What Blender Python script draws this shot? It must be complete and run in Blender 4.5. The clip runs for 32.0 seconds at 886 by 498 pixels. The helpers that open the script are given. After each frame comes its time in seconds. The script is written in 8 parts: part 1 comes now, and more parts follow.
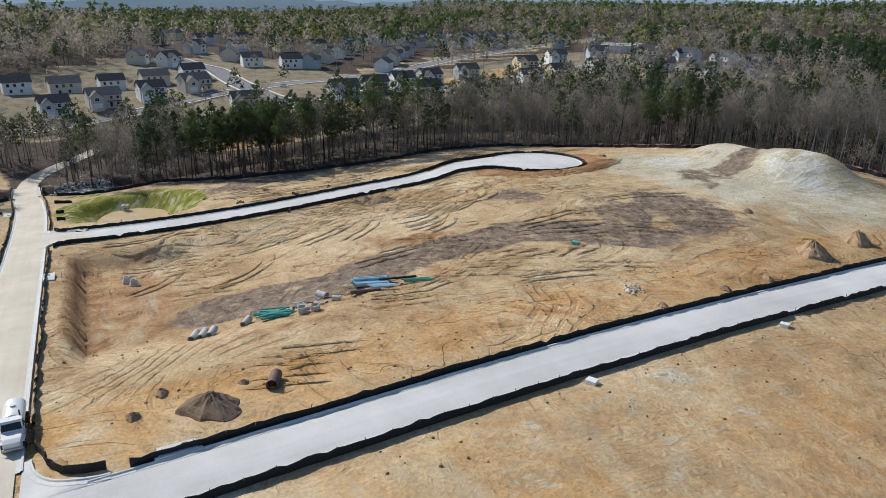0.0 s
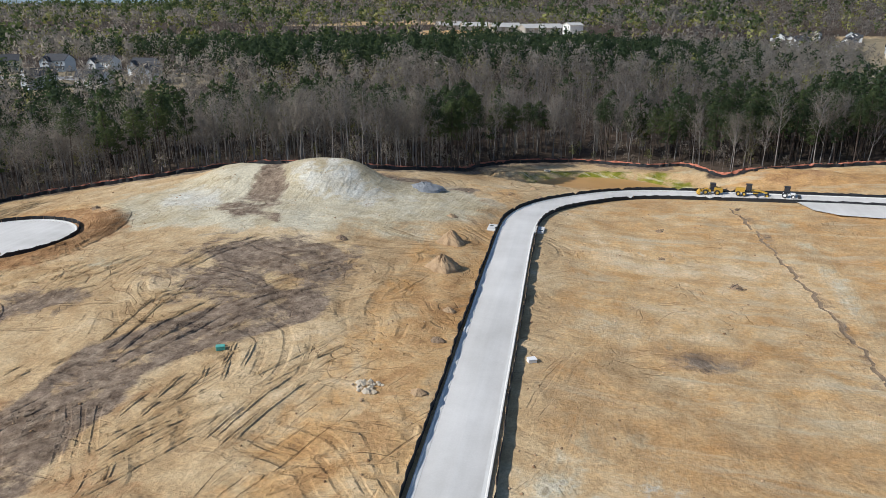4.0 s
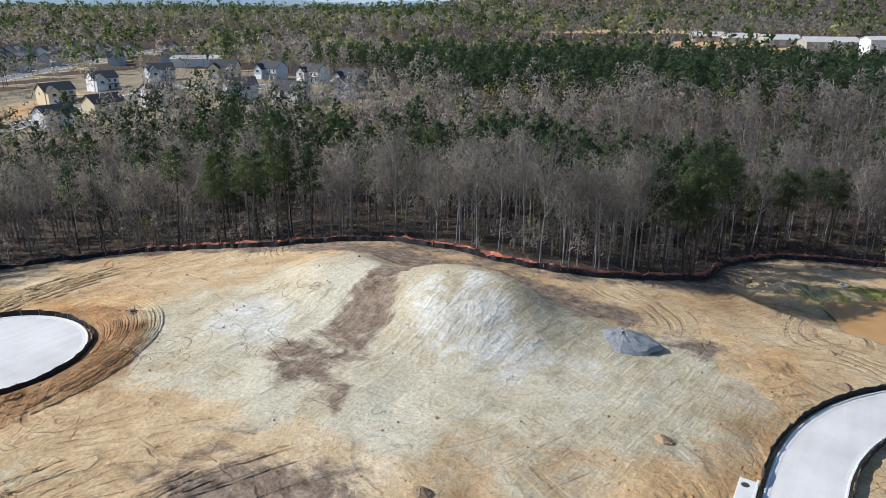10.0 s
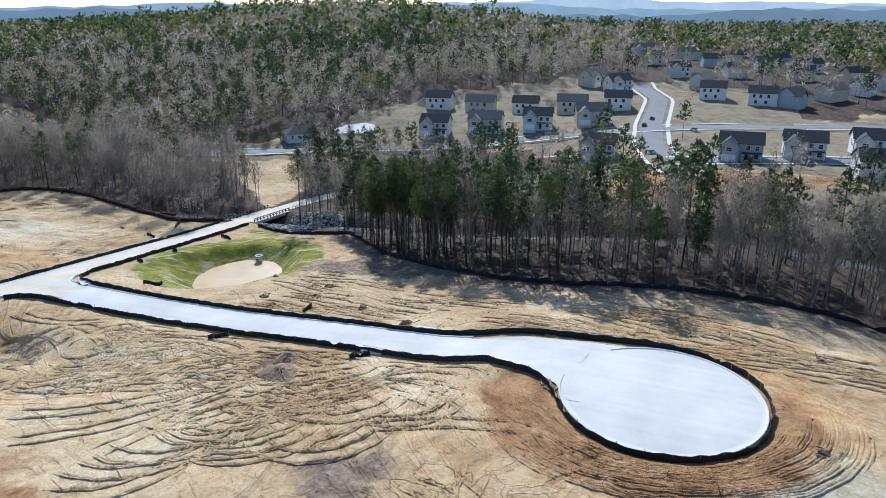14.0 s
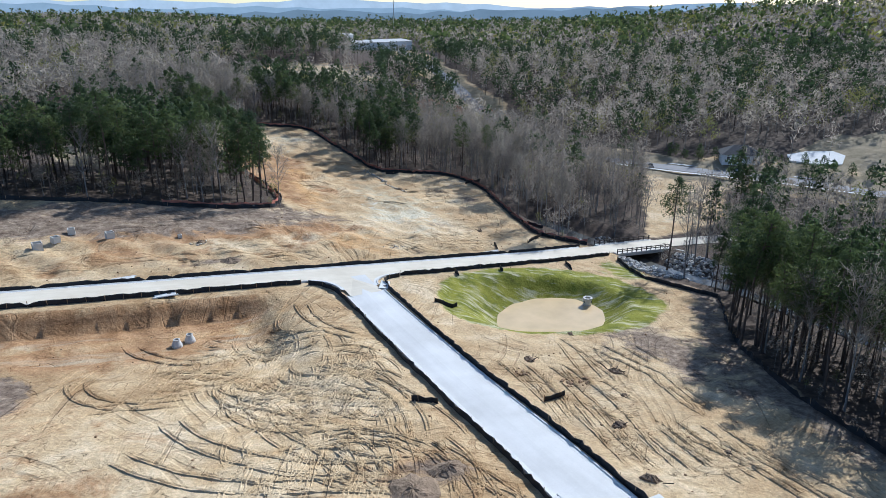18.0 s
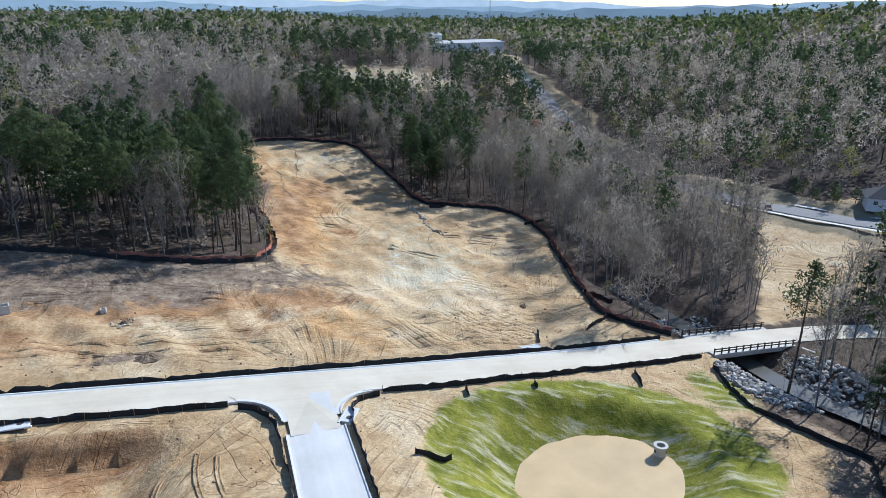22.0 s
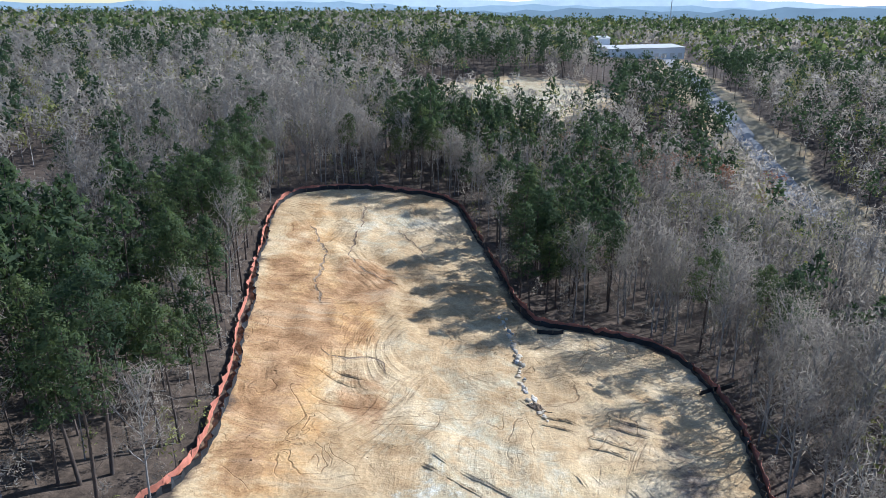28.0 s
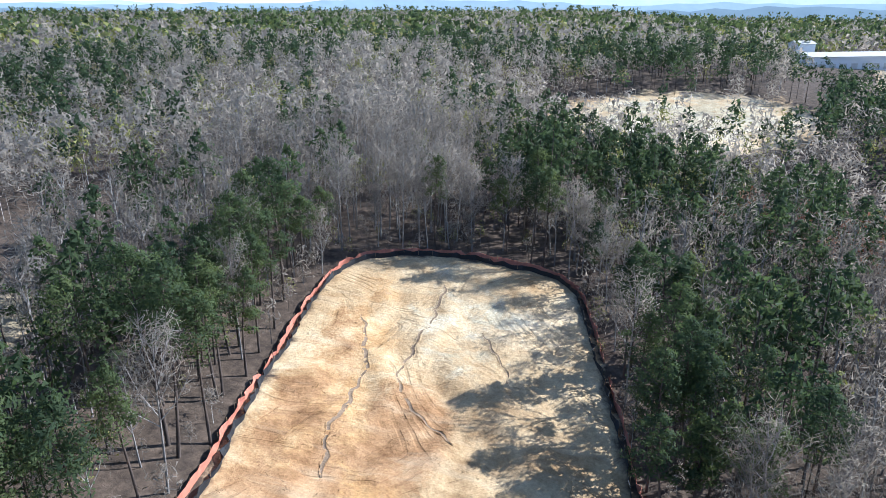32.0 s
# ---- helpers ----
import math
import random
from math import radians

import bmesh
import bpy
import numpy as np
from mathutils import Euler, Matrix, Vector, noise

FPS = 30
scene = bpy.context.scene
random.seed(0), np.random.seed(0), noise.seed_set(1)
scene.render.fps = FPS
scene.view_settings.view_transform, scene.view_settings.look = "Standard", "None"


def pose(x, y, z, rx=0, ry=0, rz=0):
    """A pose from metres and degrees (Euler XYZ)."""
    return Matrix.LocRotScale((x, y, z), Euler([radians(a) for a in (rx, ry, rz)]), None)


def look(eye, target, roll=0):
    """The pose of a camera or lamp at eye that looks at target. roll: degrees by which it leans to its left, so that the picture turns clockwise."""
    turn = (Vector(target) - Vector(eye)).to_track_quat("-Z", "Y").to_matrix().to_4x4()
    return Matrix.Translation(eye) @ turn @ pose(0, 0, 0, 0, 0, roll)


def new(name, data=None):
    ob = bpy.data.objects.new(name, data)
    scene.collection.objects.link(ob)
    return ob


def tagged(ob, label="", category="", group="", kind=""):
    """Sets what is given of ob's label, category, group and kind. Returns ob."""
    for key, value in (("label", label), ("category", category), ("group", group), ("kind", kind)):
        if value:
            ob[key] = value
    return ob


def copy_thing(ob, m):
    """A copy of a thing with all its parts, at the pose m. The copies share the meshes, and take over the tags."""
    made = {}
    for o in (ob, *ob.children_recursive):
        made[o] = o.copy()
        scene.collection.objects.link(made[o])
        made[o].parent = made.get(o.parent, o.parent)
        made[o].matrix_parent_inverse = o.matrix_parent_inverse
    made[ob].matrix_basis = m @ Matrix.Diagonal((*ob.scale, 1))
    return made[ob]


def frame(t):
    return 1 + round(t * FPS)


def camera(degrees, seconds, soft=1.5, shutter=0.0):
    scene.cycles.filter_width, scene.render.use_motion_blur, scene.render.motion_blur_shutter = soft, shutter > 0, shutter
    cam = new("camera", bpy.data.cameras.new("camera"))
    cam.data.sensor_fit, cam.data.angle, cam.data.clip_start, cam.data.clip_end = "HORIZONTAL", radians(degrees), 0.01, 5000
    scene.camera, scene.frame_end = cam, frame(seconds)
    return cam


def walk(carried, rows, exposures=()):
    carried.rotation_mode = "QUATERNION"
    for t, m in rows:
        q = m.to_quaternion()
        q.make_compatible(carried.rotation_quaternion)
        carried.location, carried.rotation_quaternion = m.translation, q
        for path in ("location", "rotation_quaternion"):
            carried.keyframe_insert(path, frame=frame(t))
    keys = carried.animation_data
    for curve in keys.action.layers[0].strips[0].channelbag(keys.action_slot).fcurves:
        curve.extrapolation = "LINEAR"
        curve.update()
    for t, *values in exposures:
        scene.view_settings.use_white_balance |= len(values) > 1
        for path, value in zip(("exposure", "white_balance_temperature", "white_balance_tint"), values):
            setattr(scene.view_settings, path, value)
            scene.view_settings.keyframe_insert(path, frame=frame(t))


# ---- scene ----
cam = camera(65.16, 32.0, soft=0.75)
PATH = [
    (0, (80.418, -30.004, 52.832), (36.881, -7.644, 35.256), 0.56),
    (0.5, (74.217, -32.370, 52.663), (34.606, -3.588, 35.152), 0.21),
    (1, (67.639, -34.411, 52.559), (32.435, -0.364, 35.061), -0.01),
    (1.5, (60.684, -35.425, 52.624), (30.550, 3.159, 35.100), -0.18),
    (2, (53.716, -36.023, 52.936), (30.186, 6.903, 35.373), -0.26),
    (2.5, (46.345, -35.386, 53.248), (29.224, 10.439, 35.620), -0.24),
    (3, (39.546, -33.553, 53.586), (26.481, 13.585, 35.932), -0.14),
    (3.5, (33.553, -30.927, 53.911), (21.034, 16.367, 36.283), -0.05),
    (4, (28.392, -27.352, 54.236), (18.369, 20.566, 36.686), 0.01),
    (4.5, (23.712, -22.880, 54.509), (16.185, 25.493, 36.985), 0.03),
    (5, (19.435, -17.693, 54.691), (13.832, 30.953, 37.193), 0.02),
    (5.5, (15.639, -11.895, 54.821), (11.427, 36.881, 37.336), 0),
    (6, (12.428, -5.642, 54.990), (9.100, 43.199, 37.466), -0.01),
    (6.5, (9.880, 0.936, 55.211), (6.955, 49.803, 37.674), -0.01),
    (7, (8.073, 7.709, 55.549), (5.122, 56.576, 38.038), 0),
    (7.5, (7.293, 14.300, 55.861), (4.407, 63.180, 38.337), 0.06),
    (8, (7.605, 20.800, 56.160), (4.784, 69.667, 38.636), 0.14),
    (8.5, (8.632, 27.183, 56.368), (3.406, 75.855, 38.857), 0.2),
    (9, (10.244, 33.579, 56.394), (0.923, 81.653, 38.909), 0.22),
    (9.5, (12.012, 40.066, 56.238), (-3.484, 86.554, 38.844), 0.25),
    (10, (13.520, 46.891, 55.900), (-11.934, 88.777, 38.545), 0.29),
    (10.5, (14.144, 54.015, 55.445), (-19.760, 89.453, 38.155), 0.12),
    (11, (14.027, 60.671, 55.159), (-25.610, 89.570, 37.895), -0.04),
    (11.5, (13.221, 67.327, 55.172), (-31.096, 88.374, 37.947), -0.16),
    (12, (11.362, 74.087, 55.380), (-36.075, 86.658, 38.168), -0.16),
    (12.5, (8.489, 80.171, 55.640), (-40.430, 84.188, 38.454), -0.16),
    (13, (4.758, 85.592, 55.887), (-44.135, 81.237, 38.740), -0.15),
    (13.5, (0.195, 90.376, 56.017), (-47.190, 77.493, 38.909), -0.13),
    (14, (-4.966, 94.393, 56.069), (-50.245, 75.387, 39.000), -0.06),
    (14.5, (-10.634, 97.357, 56.108), (-53.716, 73.775, 39.013), -0.01),
    (15, (-16.445, 99.203, 56.095), (-55.926, 70.018, 38.974), -0.09),
    (15.5, (-22.490, 100.035, 55.900), (-56.888, 65.039, 38.714), -0.23),
    (16, (-29.094, 100.139, 55.471), (-58.929, 61.165, 38.272), -0.2),
    (16.5, (-35.958, 99.528, 54.977), (-62.153, 58.006, 37.830), -0.14),
    (17, (-42.770, 98.215, 54.548), (-66.469, 55.185, 37.466), -0.07),
    (17.5, (-49.231, 96.200, 54.327), (-71.669, 52.494, 37.297), 0.01),
    (18, (-55.029, 93.509, 54.418), (-77.454, 49.803, 37.388), 0.11),
    (18.5, (-60.125, 89.869, 54.639), (-82.654, 46.228, 37.570), 0.2),
    (19, (-65.312, 85.787, 54.834), (-87.802, 42.107, 37.778), 0.23),
    (19.5, (-70.408, 81.159, 54.912), (-92.768, 37.427, 37.869), 0.21),
    (20, (-74.971, 75.803, 54.860), (-96.655, 31.746, 37.765), 0.21),
    (20.5, (-79.430, 70.057, 54.717), (-99.476, 25.220, 37.609), 0.22),
    (21, (-83.902, 64.129, 54.548), (-102.076, 18.512, 37.440), 0.23),
    (21.5, (-88.036, 57.915, 54.418), (-104.572, 11.687, 37.297), 0.21),
    (22, (-91.988, 51.519, 54.366), (-107.783, 5.031, 37.219), 0.16),
    (22.5, (-96.070, 44.863, 54.314), (-110.851, -1.937, 37.141), 0.08),
    (23, (-99.879, 37.934, 54.301), (-113.399, -9.256, 37.141), 0.01),
    (23.5, (-103.493, 30.888, 54.301), (-116.727, -16.393, 37.154), -0.02),
    (24, (-107.003, 23.803, 54.275), (-119.600, -23.647, 37.154), -0.02),
    (24.5, (-110.695, 16.822, 54.262), (-122.122, -30.927, 37.154), 0.03),
    (25, (-113.802, 9.685, 54.236), (-124.449, -38.246, 37.102), 0.04),
    (25.5, (-116.532, 2.418, 54.184), (-126.542, -45.630, 37.011), 0.03),
    (26, (-119.041, -4.914, 54.093), (-128.362, -53.105, 36.907), 0.03),
    (26.5, (-121.511, -12.298, 53.976), (-129.857, -60.671, 36.790), 0.04),
    (27, (-124.098, -19.708, 53.859), (-130.988, -68.302, 36.686), 0.05),
    (27.5, (-126.386, -27.235, 53.781), (-131.898, -76.011, 36.608), 0.05),
    (28, (-128.596, -34.827, 53.768), (-132.938, -83.720, 36.595), 0.09),
    (28.5, (-130.806, -42.406, 53.833), (-133.796, -91.390, 36.647), 0.12),
    (29, (-133.016, -50.076, 53.976), (-134.407, -99.138, 36.764), 0.12),
    (29.5, (-135.005, -57.694, 54.145), (-134.550, -106.769, 36.933), 0.04),
    (30, (-136.747, -65.169, 54.340), (-134.485, -114.179, 37.089), -0.06),
    (30.5, (-138.099, -72.631, 54.548), (-134.199, -121.511, 37.245), -0.13),
    (31, (-139.633, -79.898, 54.782), (-134.381, -128.648, 37.479), -0.16),
    (31.5, (-141.297, -86.736, 54.977), (-134.927, -135.369, 37.674), -0.14),
    (32, (-143.000, -93.444, 55.172), (-135.408, -141.908, 37.908), -0.13),
]

walk(cam, [(t, look(eye, target, roll)) for t, eye, target, roll in PATH],
     [(0, -0.08, 6250, 10), (4, 0.0, 6350, 10), (9, 0.24, 6250, 11), (13, 0.24, 5550, 10), (19, 0.24, 5480, 9), (24, 0.34, 5480, 9), (27, 0.56, 5420, 9), (30, 0.80, 5430, 10), (32, 1.04, 5470, 10)])

# ---- world, sun ----
SUN_DIR = Vector((-0.72, -0.37, 0.58)).normalized()
world = bpy.data.worlds.new("world")
scene.world = world
world.use_nodes = True
wn = world.node_tree
sky = wn.nodes.new("ShaderNodeTexSky")
sky.sky_type = "NISHITA"
sky.sun_disc = False
sky.sun_elevation = math.asin(SUN_DIR.z)
sky.sun_rotation = math.atan2(SUN_DIR.x, SUN_DIR.y)
sky.air_density, sky.dust_density, sky.ozone_density = 1.0, 0.25, 2.0
wn.links.new(sky.outputs[0], wn.nodes["Background"].inputs[0])
wn.nodes["Background"].inputs[1].default_value = 0.105
sun = new("sun", bpy.data.lights.new("sun", "SUN"))
sun.data.energy, sun.data.angle, sun.data.color = 4.7, radians(0.6), (1.0, 0.945, 0.86)
sun.matrix_world = look(SUN_DIR * 300, (0, 0, 0))


# ---- material helpers ----
UNIT = 1.3   # metres in one unit of the plan


class Mat:
    """A node material with short ways to add nodes."""

    def __init__(self, name, rough=0.9, metal=0.0, spec=0.3):
        self.m = bpy.data.materials.new(name)
        self.m.use_nodes = True
        self.t = self.m.node_tree
        self.b = self.t.nodes["Principled BSDF"]
        self.b.inputs["Roughness"].default_value = rough
        self.b.inputs["Metallic"].default_value = metal
        self.b.inputs["Specular IOR Level"].default_value = spec
        geo = self.t.nodes.new("ShaderNodeNewGeometry")
        unit = self.t.nodes.new("ShaderNodeVectorMath")
        unit.operation = "SCALE"
        unit.inputs["Scale"].default_value = 1 / UNIT
        self.t.links.new(geo.outputs["Position"], unit.inputs[0])
        self.pos, self.island = unit.outputs[0], geo.outputs["Random Per Island"]
        self.normal = geo.outputs["Normal"]
        tc = self.t.nodes.new("ShaderNodeTexCoord")
        self.obj = tc.outputs["Object"]
        self.rand = self.t.nodes.new("ShaderNodeObjectInfo").outputs["Random"]

    def put(self, sock, value):
        if isinstance(value, (int, float)):
            sock.default_value = value
        elif isinstance(value, tuple):
            sock.default_value = (*value, 1.0) if len(value) == 3 and sock.type == "RGBA" else value
        else:
            self.t.links.new(value, sock)

    def map(self, coord, scale=(1, 1, 1), turn=0.0, shift=(0, 0, 0)):
        if turn:
            r = self.t.nodes.new("ShaderNodeMapping")
            self.put(r.inputs["Vector"], coord)
            r.inputs["Rotation"].default_value = (0, 0, radians(turn))
            coord = r.outputs[0]
        n = self.t.nodes.new("ShaderNodeMapping")
        self.put(n.inputs["Vector"], coord)
        n.inputs["Scale"].default_value = scale
        n.inputs["Location"].default_value = shift
        return n.outputs[0]

    def noise(self, coord, scale, detail=4.0, rough=0.55, warp=0.0):
        n = self.t.nodes.new("ShaderNodeTexNoise")
        self.put(n.inputs["Vector"], coord)
        n.inputs["Scale"].default_value, n.inputs["Detail"].default_value = scale, detail
        n.inputs["Roughness"].default_value, n.inputs["Distortion"].default_value = rough, warp
        return n.outputs["Fac"]

    def ramp(self, fac, *stops):
        n = self.t.nodes.new("ShaderNodeValToRGB")
        self.put(n.inputs[0], fac)
        r = n.color_ramp
        while len(r.elements) < len(stops):
            r.elements.new(0.5)
        for e, (p, c) in zip(r.elements, stops):
            e.position, e.color = p, (*c, 1) if isinstance(c, tuple) else (c, c, c, 1)
        return n.outputs[0]

    def mix(self, fac, a, b, blend="MIX"):
        n = self.t.nodes.new("ShaderNodeMix")
        n.data_type, n.blend_type = "RGBA", blend
        self.put(n.inputs[0], fac)
        self.put(n.inputs[6], a)
        self.put(n.inputs[7], b)
        return n.outputs[2]

    def math(self, op, a, b=0.0, c=0.0):
        n = self.t.nodes.new("ShaderNodeMath")
        n.operation = op
        for i, v in enumerate((a, b, c)):
            self.put(n.inputs[i], v)
        return n.outputs[0]

    def attr(self, name):
        n = self.t.nodes.new("ShaderNodeAttribute")
        n.attribute_name = name
        return n

    def split(self, colour):
        n = self.t.nodes.new("ShaderNodeSeparateColor")
        self.put(n.inputs[0], colour)
        return n.outputs

    def done(self, colour, height=None, strength=0.5, distance=0.1, rough=None):
        self.put(self.b.inputs["Base Color"], colour)
        if rough is not None:
            self.put(self.b.inputs["Roughness"], rough)
        if height is not None:
            n = self.t.nodes.new("ShaderNodeBump")
            n.inputs["Strength"].default_value, n.inputs["Distance"].default_value = strength, distance
            self.put(n.inputs["Height"], height)
            self.t.links.new(n.outputs[0], self.b.inputs["Normal"])
        return self.m


def plain(name, c, rough=0.6, metal=0.0, vary=0.12, scale=3.0, spec=0.4, bump=0.0):
    """One colour with grain, stains and a little relief."""
    k = Mat(name, rough, metal, spec)
    a, b = k.noise(k.obj, scale, 5), k.noise(k.obj, scale * 9, 3)
    f = k.math("ADD", k.math("MULTIPLY", a, 0.65), k.math("MULTIPLY", b, 0.35))
    lo, hi = tuple(v * (1 - vary) for v in c), tuple(min(1, v * (1 + vary)) for v in c)
    col = k.ramp(f, (0.3, lo), (0.7, hi))
    return k.done(col, b if bump else None, 0.4, bump, k.math("MULTIPLY_ADD", a, 0.2, rough - 0.1))


# ---- soils ----
def soil_material():
    k = Mat("soil", 0.95, 0, 0.15)
    z1, z2, z3 = k.attr("soils"), k.attr("cover"), k.attr("finish")
    pale, dead, grass = k.split(z1.outputs["Color"])[0:3]
    clay, litter, lawn = k.split(z2.outputs["Color"])[0:3]
    even, white, dark = k.split(z3.outputs["Color"])[0:3]
    big, mid = k.noise(k.pos, 0.04, 5, 0.6, 0.6), k.noise(k.pos, 0.28, 7, 0.62, 0.4)
    fine = k.noise(k.pos, 2.6, 6, 0.65)
    wob = k.math("MULTIPLY_ADD", k.noise(k.pos, 0.16, 10, 0.72, 0.5), 2.4, -1.2)

    def sharp(mask, lo=0.35, hi=0.65, amount=1.0):
        return k.ramp(k.math("ADD", mask, k.math("MULTIPLY", wob, amount)), (lo, 0.0), (hi, 1.0))

    tone = k.math("ADD", k.math("MULTIPLY", big, 0.6), k.math("MULTIPLY", mid, 0.4))
    col = k.ramp(tone, (0.36, (0.34, 0.22, 0.11)), (0.45, (0.47, 0.33, 0.18)), (0.53, (0.55, 0.41, 0.24)), (0.63, (0.66, 0.53, 0.35)))
    col = k.mix(sharp(clay, 0.3, 0.8), col, k.ramp(tone, (0.34, (0.41, 0.215, 0.08)), (0.5, (0.55, 0.335, 0.145)), (0.66, (0.65, 0.445, 0.23))))
    yellow = k.ramp(k.noise(k.pos, 0.05, 5, 0.7), (0.6, 0.0), (0.72, 1.0))
    col = k.mix(k.math("MULTIPLY", yellow, 0.3), col, (0.64, 0.50, 0.27))
    col = k.mix(sharp(pale, 0.4, 0.75), col, k.ramp(tone, (0.38, (0.38, 0.31, 0.19)), (0.48, (0.50, 0.435, 0.30)), (0.58, (0.60, 0.55, 0.415))))
    col = k.mix(sharp(white, 0.45, 0.7), col, k.ramp(mid, (0.35, (0.54, 0.50, 0.40)), (0.65, (0.66, 0.65, 0.58))))
    col = k.mix(sharp(dark, 0.35, 0.75), col, k.ramp(mid, (0.34, (0.24, 0.13, 0.06)), (0.5, (0.37, 0.215, 0.105)), (0.66, (0.49, 0.31, 0.165))))
    col = k.mix(sharp(dead, 0.38, 0.66), col, k.ramp(k.noise(k.pos, 0.7, 8, 0.7), (0.34, (0.12, 0.085, 0.06)), (0.5, (0.225, 0.17, 0.125)), (0.66, (0.36, 0.285, 0.21))))
    # ruts that machines left, in bundles that bend
    warp = k.t.nodes.new("ShaderNodeTexNoise")
    k.put(warp.inputs["Vector"], k.pos)
    warp.inputs["Scale"].default_value, warp.inputs["Detail"].default_value = 0.022, 1.0
    sway = k.t.nodes.new("ShaderNodeVectorMath")
    sway.operation = "MULTIPLY_ADD"
    k.put(sway.inputs[0], warp.outputs["Color"])
    sway.inputs[1].default_value = (26, 26, 0)
    k.put(sway.inputs[2], k.pos)
    ruts = None
    for turn, shift, thin, size in ((-64, 0, 0.05, 0.75), (-50, 31, 0.04, 1.1), (-4, 77, 0.07, 0.8)):
        line = k.noise(k.map(sway.outputs[0], (thin, 1.0, 0.0), turn, (shift, shift, 0)), size, 2.2, 0.55)
        line = k.ramp(line, (0.35, 0.0), (0.38, 1.0), (0.61, 1.0), (0.64, 0.7))
        where = k.ramp(k.noise(k.map(k.pos, (1, 1, 1), 0, (shift * 3, 9, 4)), 0.07, 6, 0.7), (0.49, 0.0), (0.58, 1.0))
        line = k.mix(where, (1, 1, 1), line)
        ruts = line if ruts is None else k.mix(1.0, ruts, line, "MULTIPLY")
    quiet = k.math("MAXIMUM", k.math("MAXIMUM", grass, litter), k.math("MAXIMUM", lawn, even))
    ruts = k.mix(quiet, ruts, (1, 1, 1))
    # darker in the ruts: wetter dirt, and their shade put into the colour
    col = k.mix(k.math("MULTIPLY", k.math("SUBTRACT", 1.0, ruts), 0.3), col, k.mix(1.0, col, (0.42, 0.36, 0.32), "MULTIPLY"))
    # thin rills and cracks that wander over the clay
    rills = None
    for size, shift, lo, hi in ((0.085, 5, 0.55, 0.62), (0.19, 60, 0.56, 0.62)):
        wander = k.noise(k.map(k.pos, (1, 1, 1), 0, (shift, shift * 2, 0)), size, 3, 0.5, 0.9)
        line = k.ramp(k.math("ABSOLUTE", k.math("SUBTRACT", wander, 0.5)), (0.0, 0.0), (0.003 + size * 0.06, 1.0))
        place = k.ramp(k.noise(k.map(k.pos, (1, 1, 1), 0, (3, shift * 5, 0)), 0.035, 4, 0.6), (lo, 0.0), (hi, 1.0))
        line = k.mix(place, (1, 1, 1), line)
        rills = line if rills is None else k.mix(1.0, rills, line, "MULTIPLY")
    rills = k.mix(k.math("MAXIMUM", k.math("MAXIMUM", grass, litter), lawn), rills, (1, 1, 1))
    col = k.mix(k.math("MULTIPLY", k.math("SUBTRACT", 1.0, rills), 0.5), col, k.mix(1.0, col, (0.40, 0.31, 0.24), "MULTIPLY"))
    # bundles of looping machine tracks
    tracks = None
    for size, turns, shift, lo in ((0.030, 190.0, 17, 0.47), (0.052, 120.0, 90, 0.53)):
        swirl = k.noise(k.map(k.pos, (1, 1, 0), 0, (shift, shift * 0.7, 0)), size, 1.2, 0.35, 0.5)
        band = k.ramp(k.math("MULTIPLY_ADD", k.math("SINE", k.math("MULTIPLY", swirl, turns)), 0.5, 0.5), (0.12, 0.0), (0.42, 1.0))
        zone = k.ramp(k.noise(k.map(k.pos, (1, 1, 0), 0, (shift * 2, 5, 0)), 0.055, 4, 0.6), (lo, 0.0), (lo + 0.07, 1.0))
        worn = k.ramp(k.noise(k.pos, 0.42, 4, 0.6), (0.36, 0.15), (0.56, 1.0))
        band = k.mix(k.math("MULTIPLY", zone, worn), (1, 1, 1), band)
        tracks = band if tracks is None else k.mix(1.0, tracks, band, "MULTIPLY")
    tracks = k.mix(quiet, tracks, (1, 1, 1))
    col = k.mix(k.math("MULTIPLY", k.math("SUBTRACT", 1.0, tracks), 0.28), col, k.mix(1.0, col, (0.45, 0.37, 0.30), "MULTIPLY"))
    # clods and dark damp crumbs, in places
    some = k.ramp(k.noise(k.map(k.pos, (1, 1, 1), 0, (40, 3, 0)), 0.09, 6, 0.7), (0.42, 0.2), (0.6, 1.0))
    crumbs = k.ramp(k.noise(k.pos, 0.9, 10, 0.76, 0.8), (0.35, 0.3), (0.40, 1.0))
    crumbs = k.mix(k.math("MULTIPLY", some, k.math("MULTIPLY_ADD", quiet, -0.75, 1.0)), (1, 1, 1), crumbs)
    col = k.mix(0.75, col, k.mix(1.0, col, crumbs, "MULTIPLY"))
    col = k.mix(0.62, col, k.mix(1.0, col, k.ramp(fine, (0.3, 0.6), (0.7, 1.35)), "MULTIPLY"))
    grit = k.noise(k.pos, 1.1, 9, 0.72, 0.3)
    col = k.mix(0.3, col, k.mix(1.0, col, k.ramp(grit, (0.32, 0.7), (0.5, 1.0), (0.68, 1.3)), "MULTIPLY"))
    # rain rills down the pale heaps
    wash2 = k.noise(k.map(k.pos, (1.0, 0.14, 0.3), 8), 1.25, 5, 0.6, 0.4)
    heaps = k.math("MULTIPLY", k.math("MAXIMUM", pale, white), k.ramp(k.noise(k.pos, 0.06, 3), (0.38, 0.2), (0.52, 1.0)))
    col = k.mix(k.math("MULTIPLY", heaps, k.ramp(wash2, (0.34, 0.5), (0.46, 0.0))), col, (0.33, 0.28, 0.19))
    # the scraped pad: long pale and brown smears left by the blade
    smear = k.noise(k.map(k.pos, (0.10, 0.55, 0.0), 4), 0.55, 7, 0.62, 0.5)
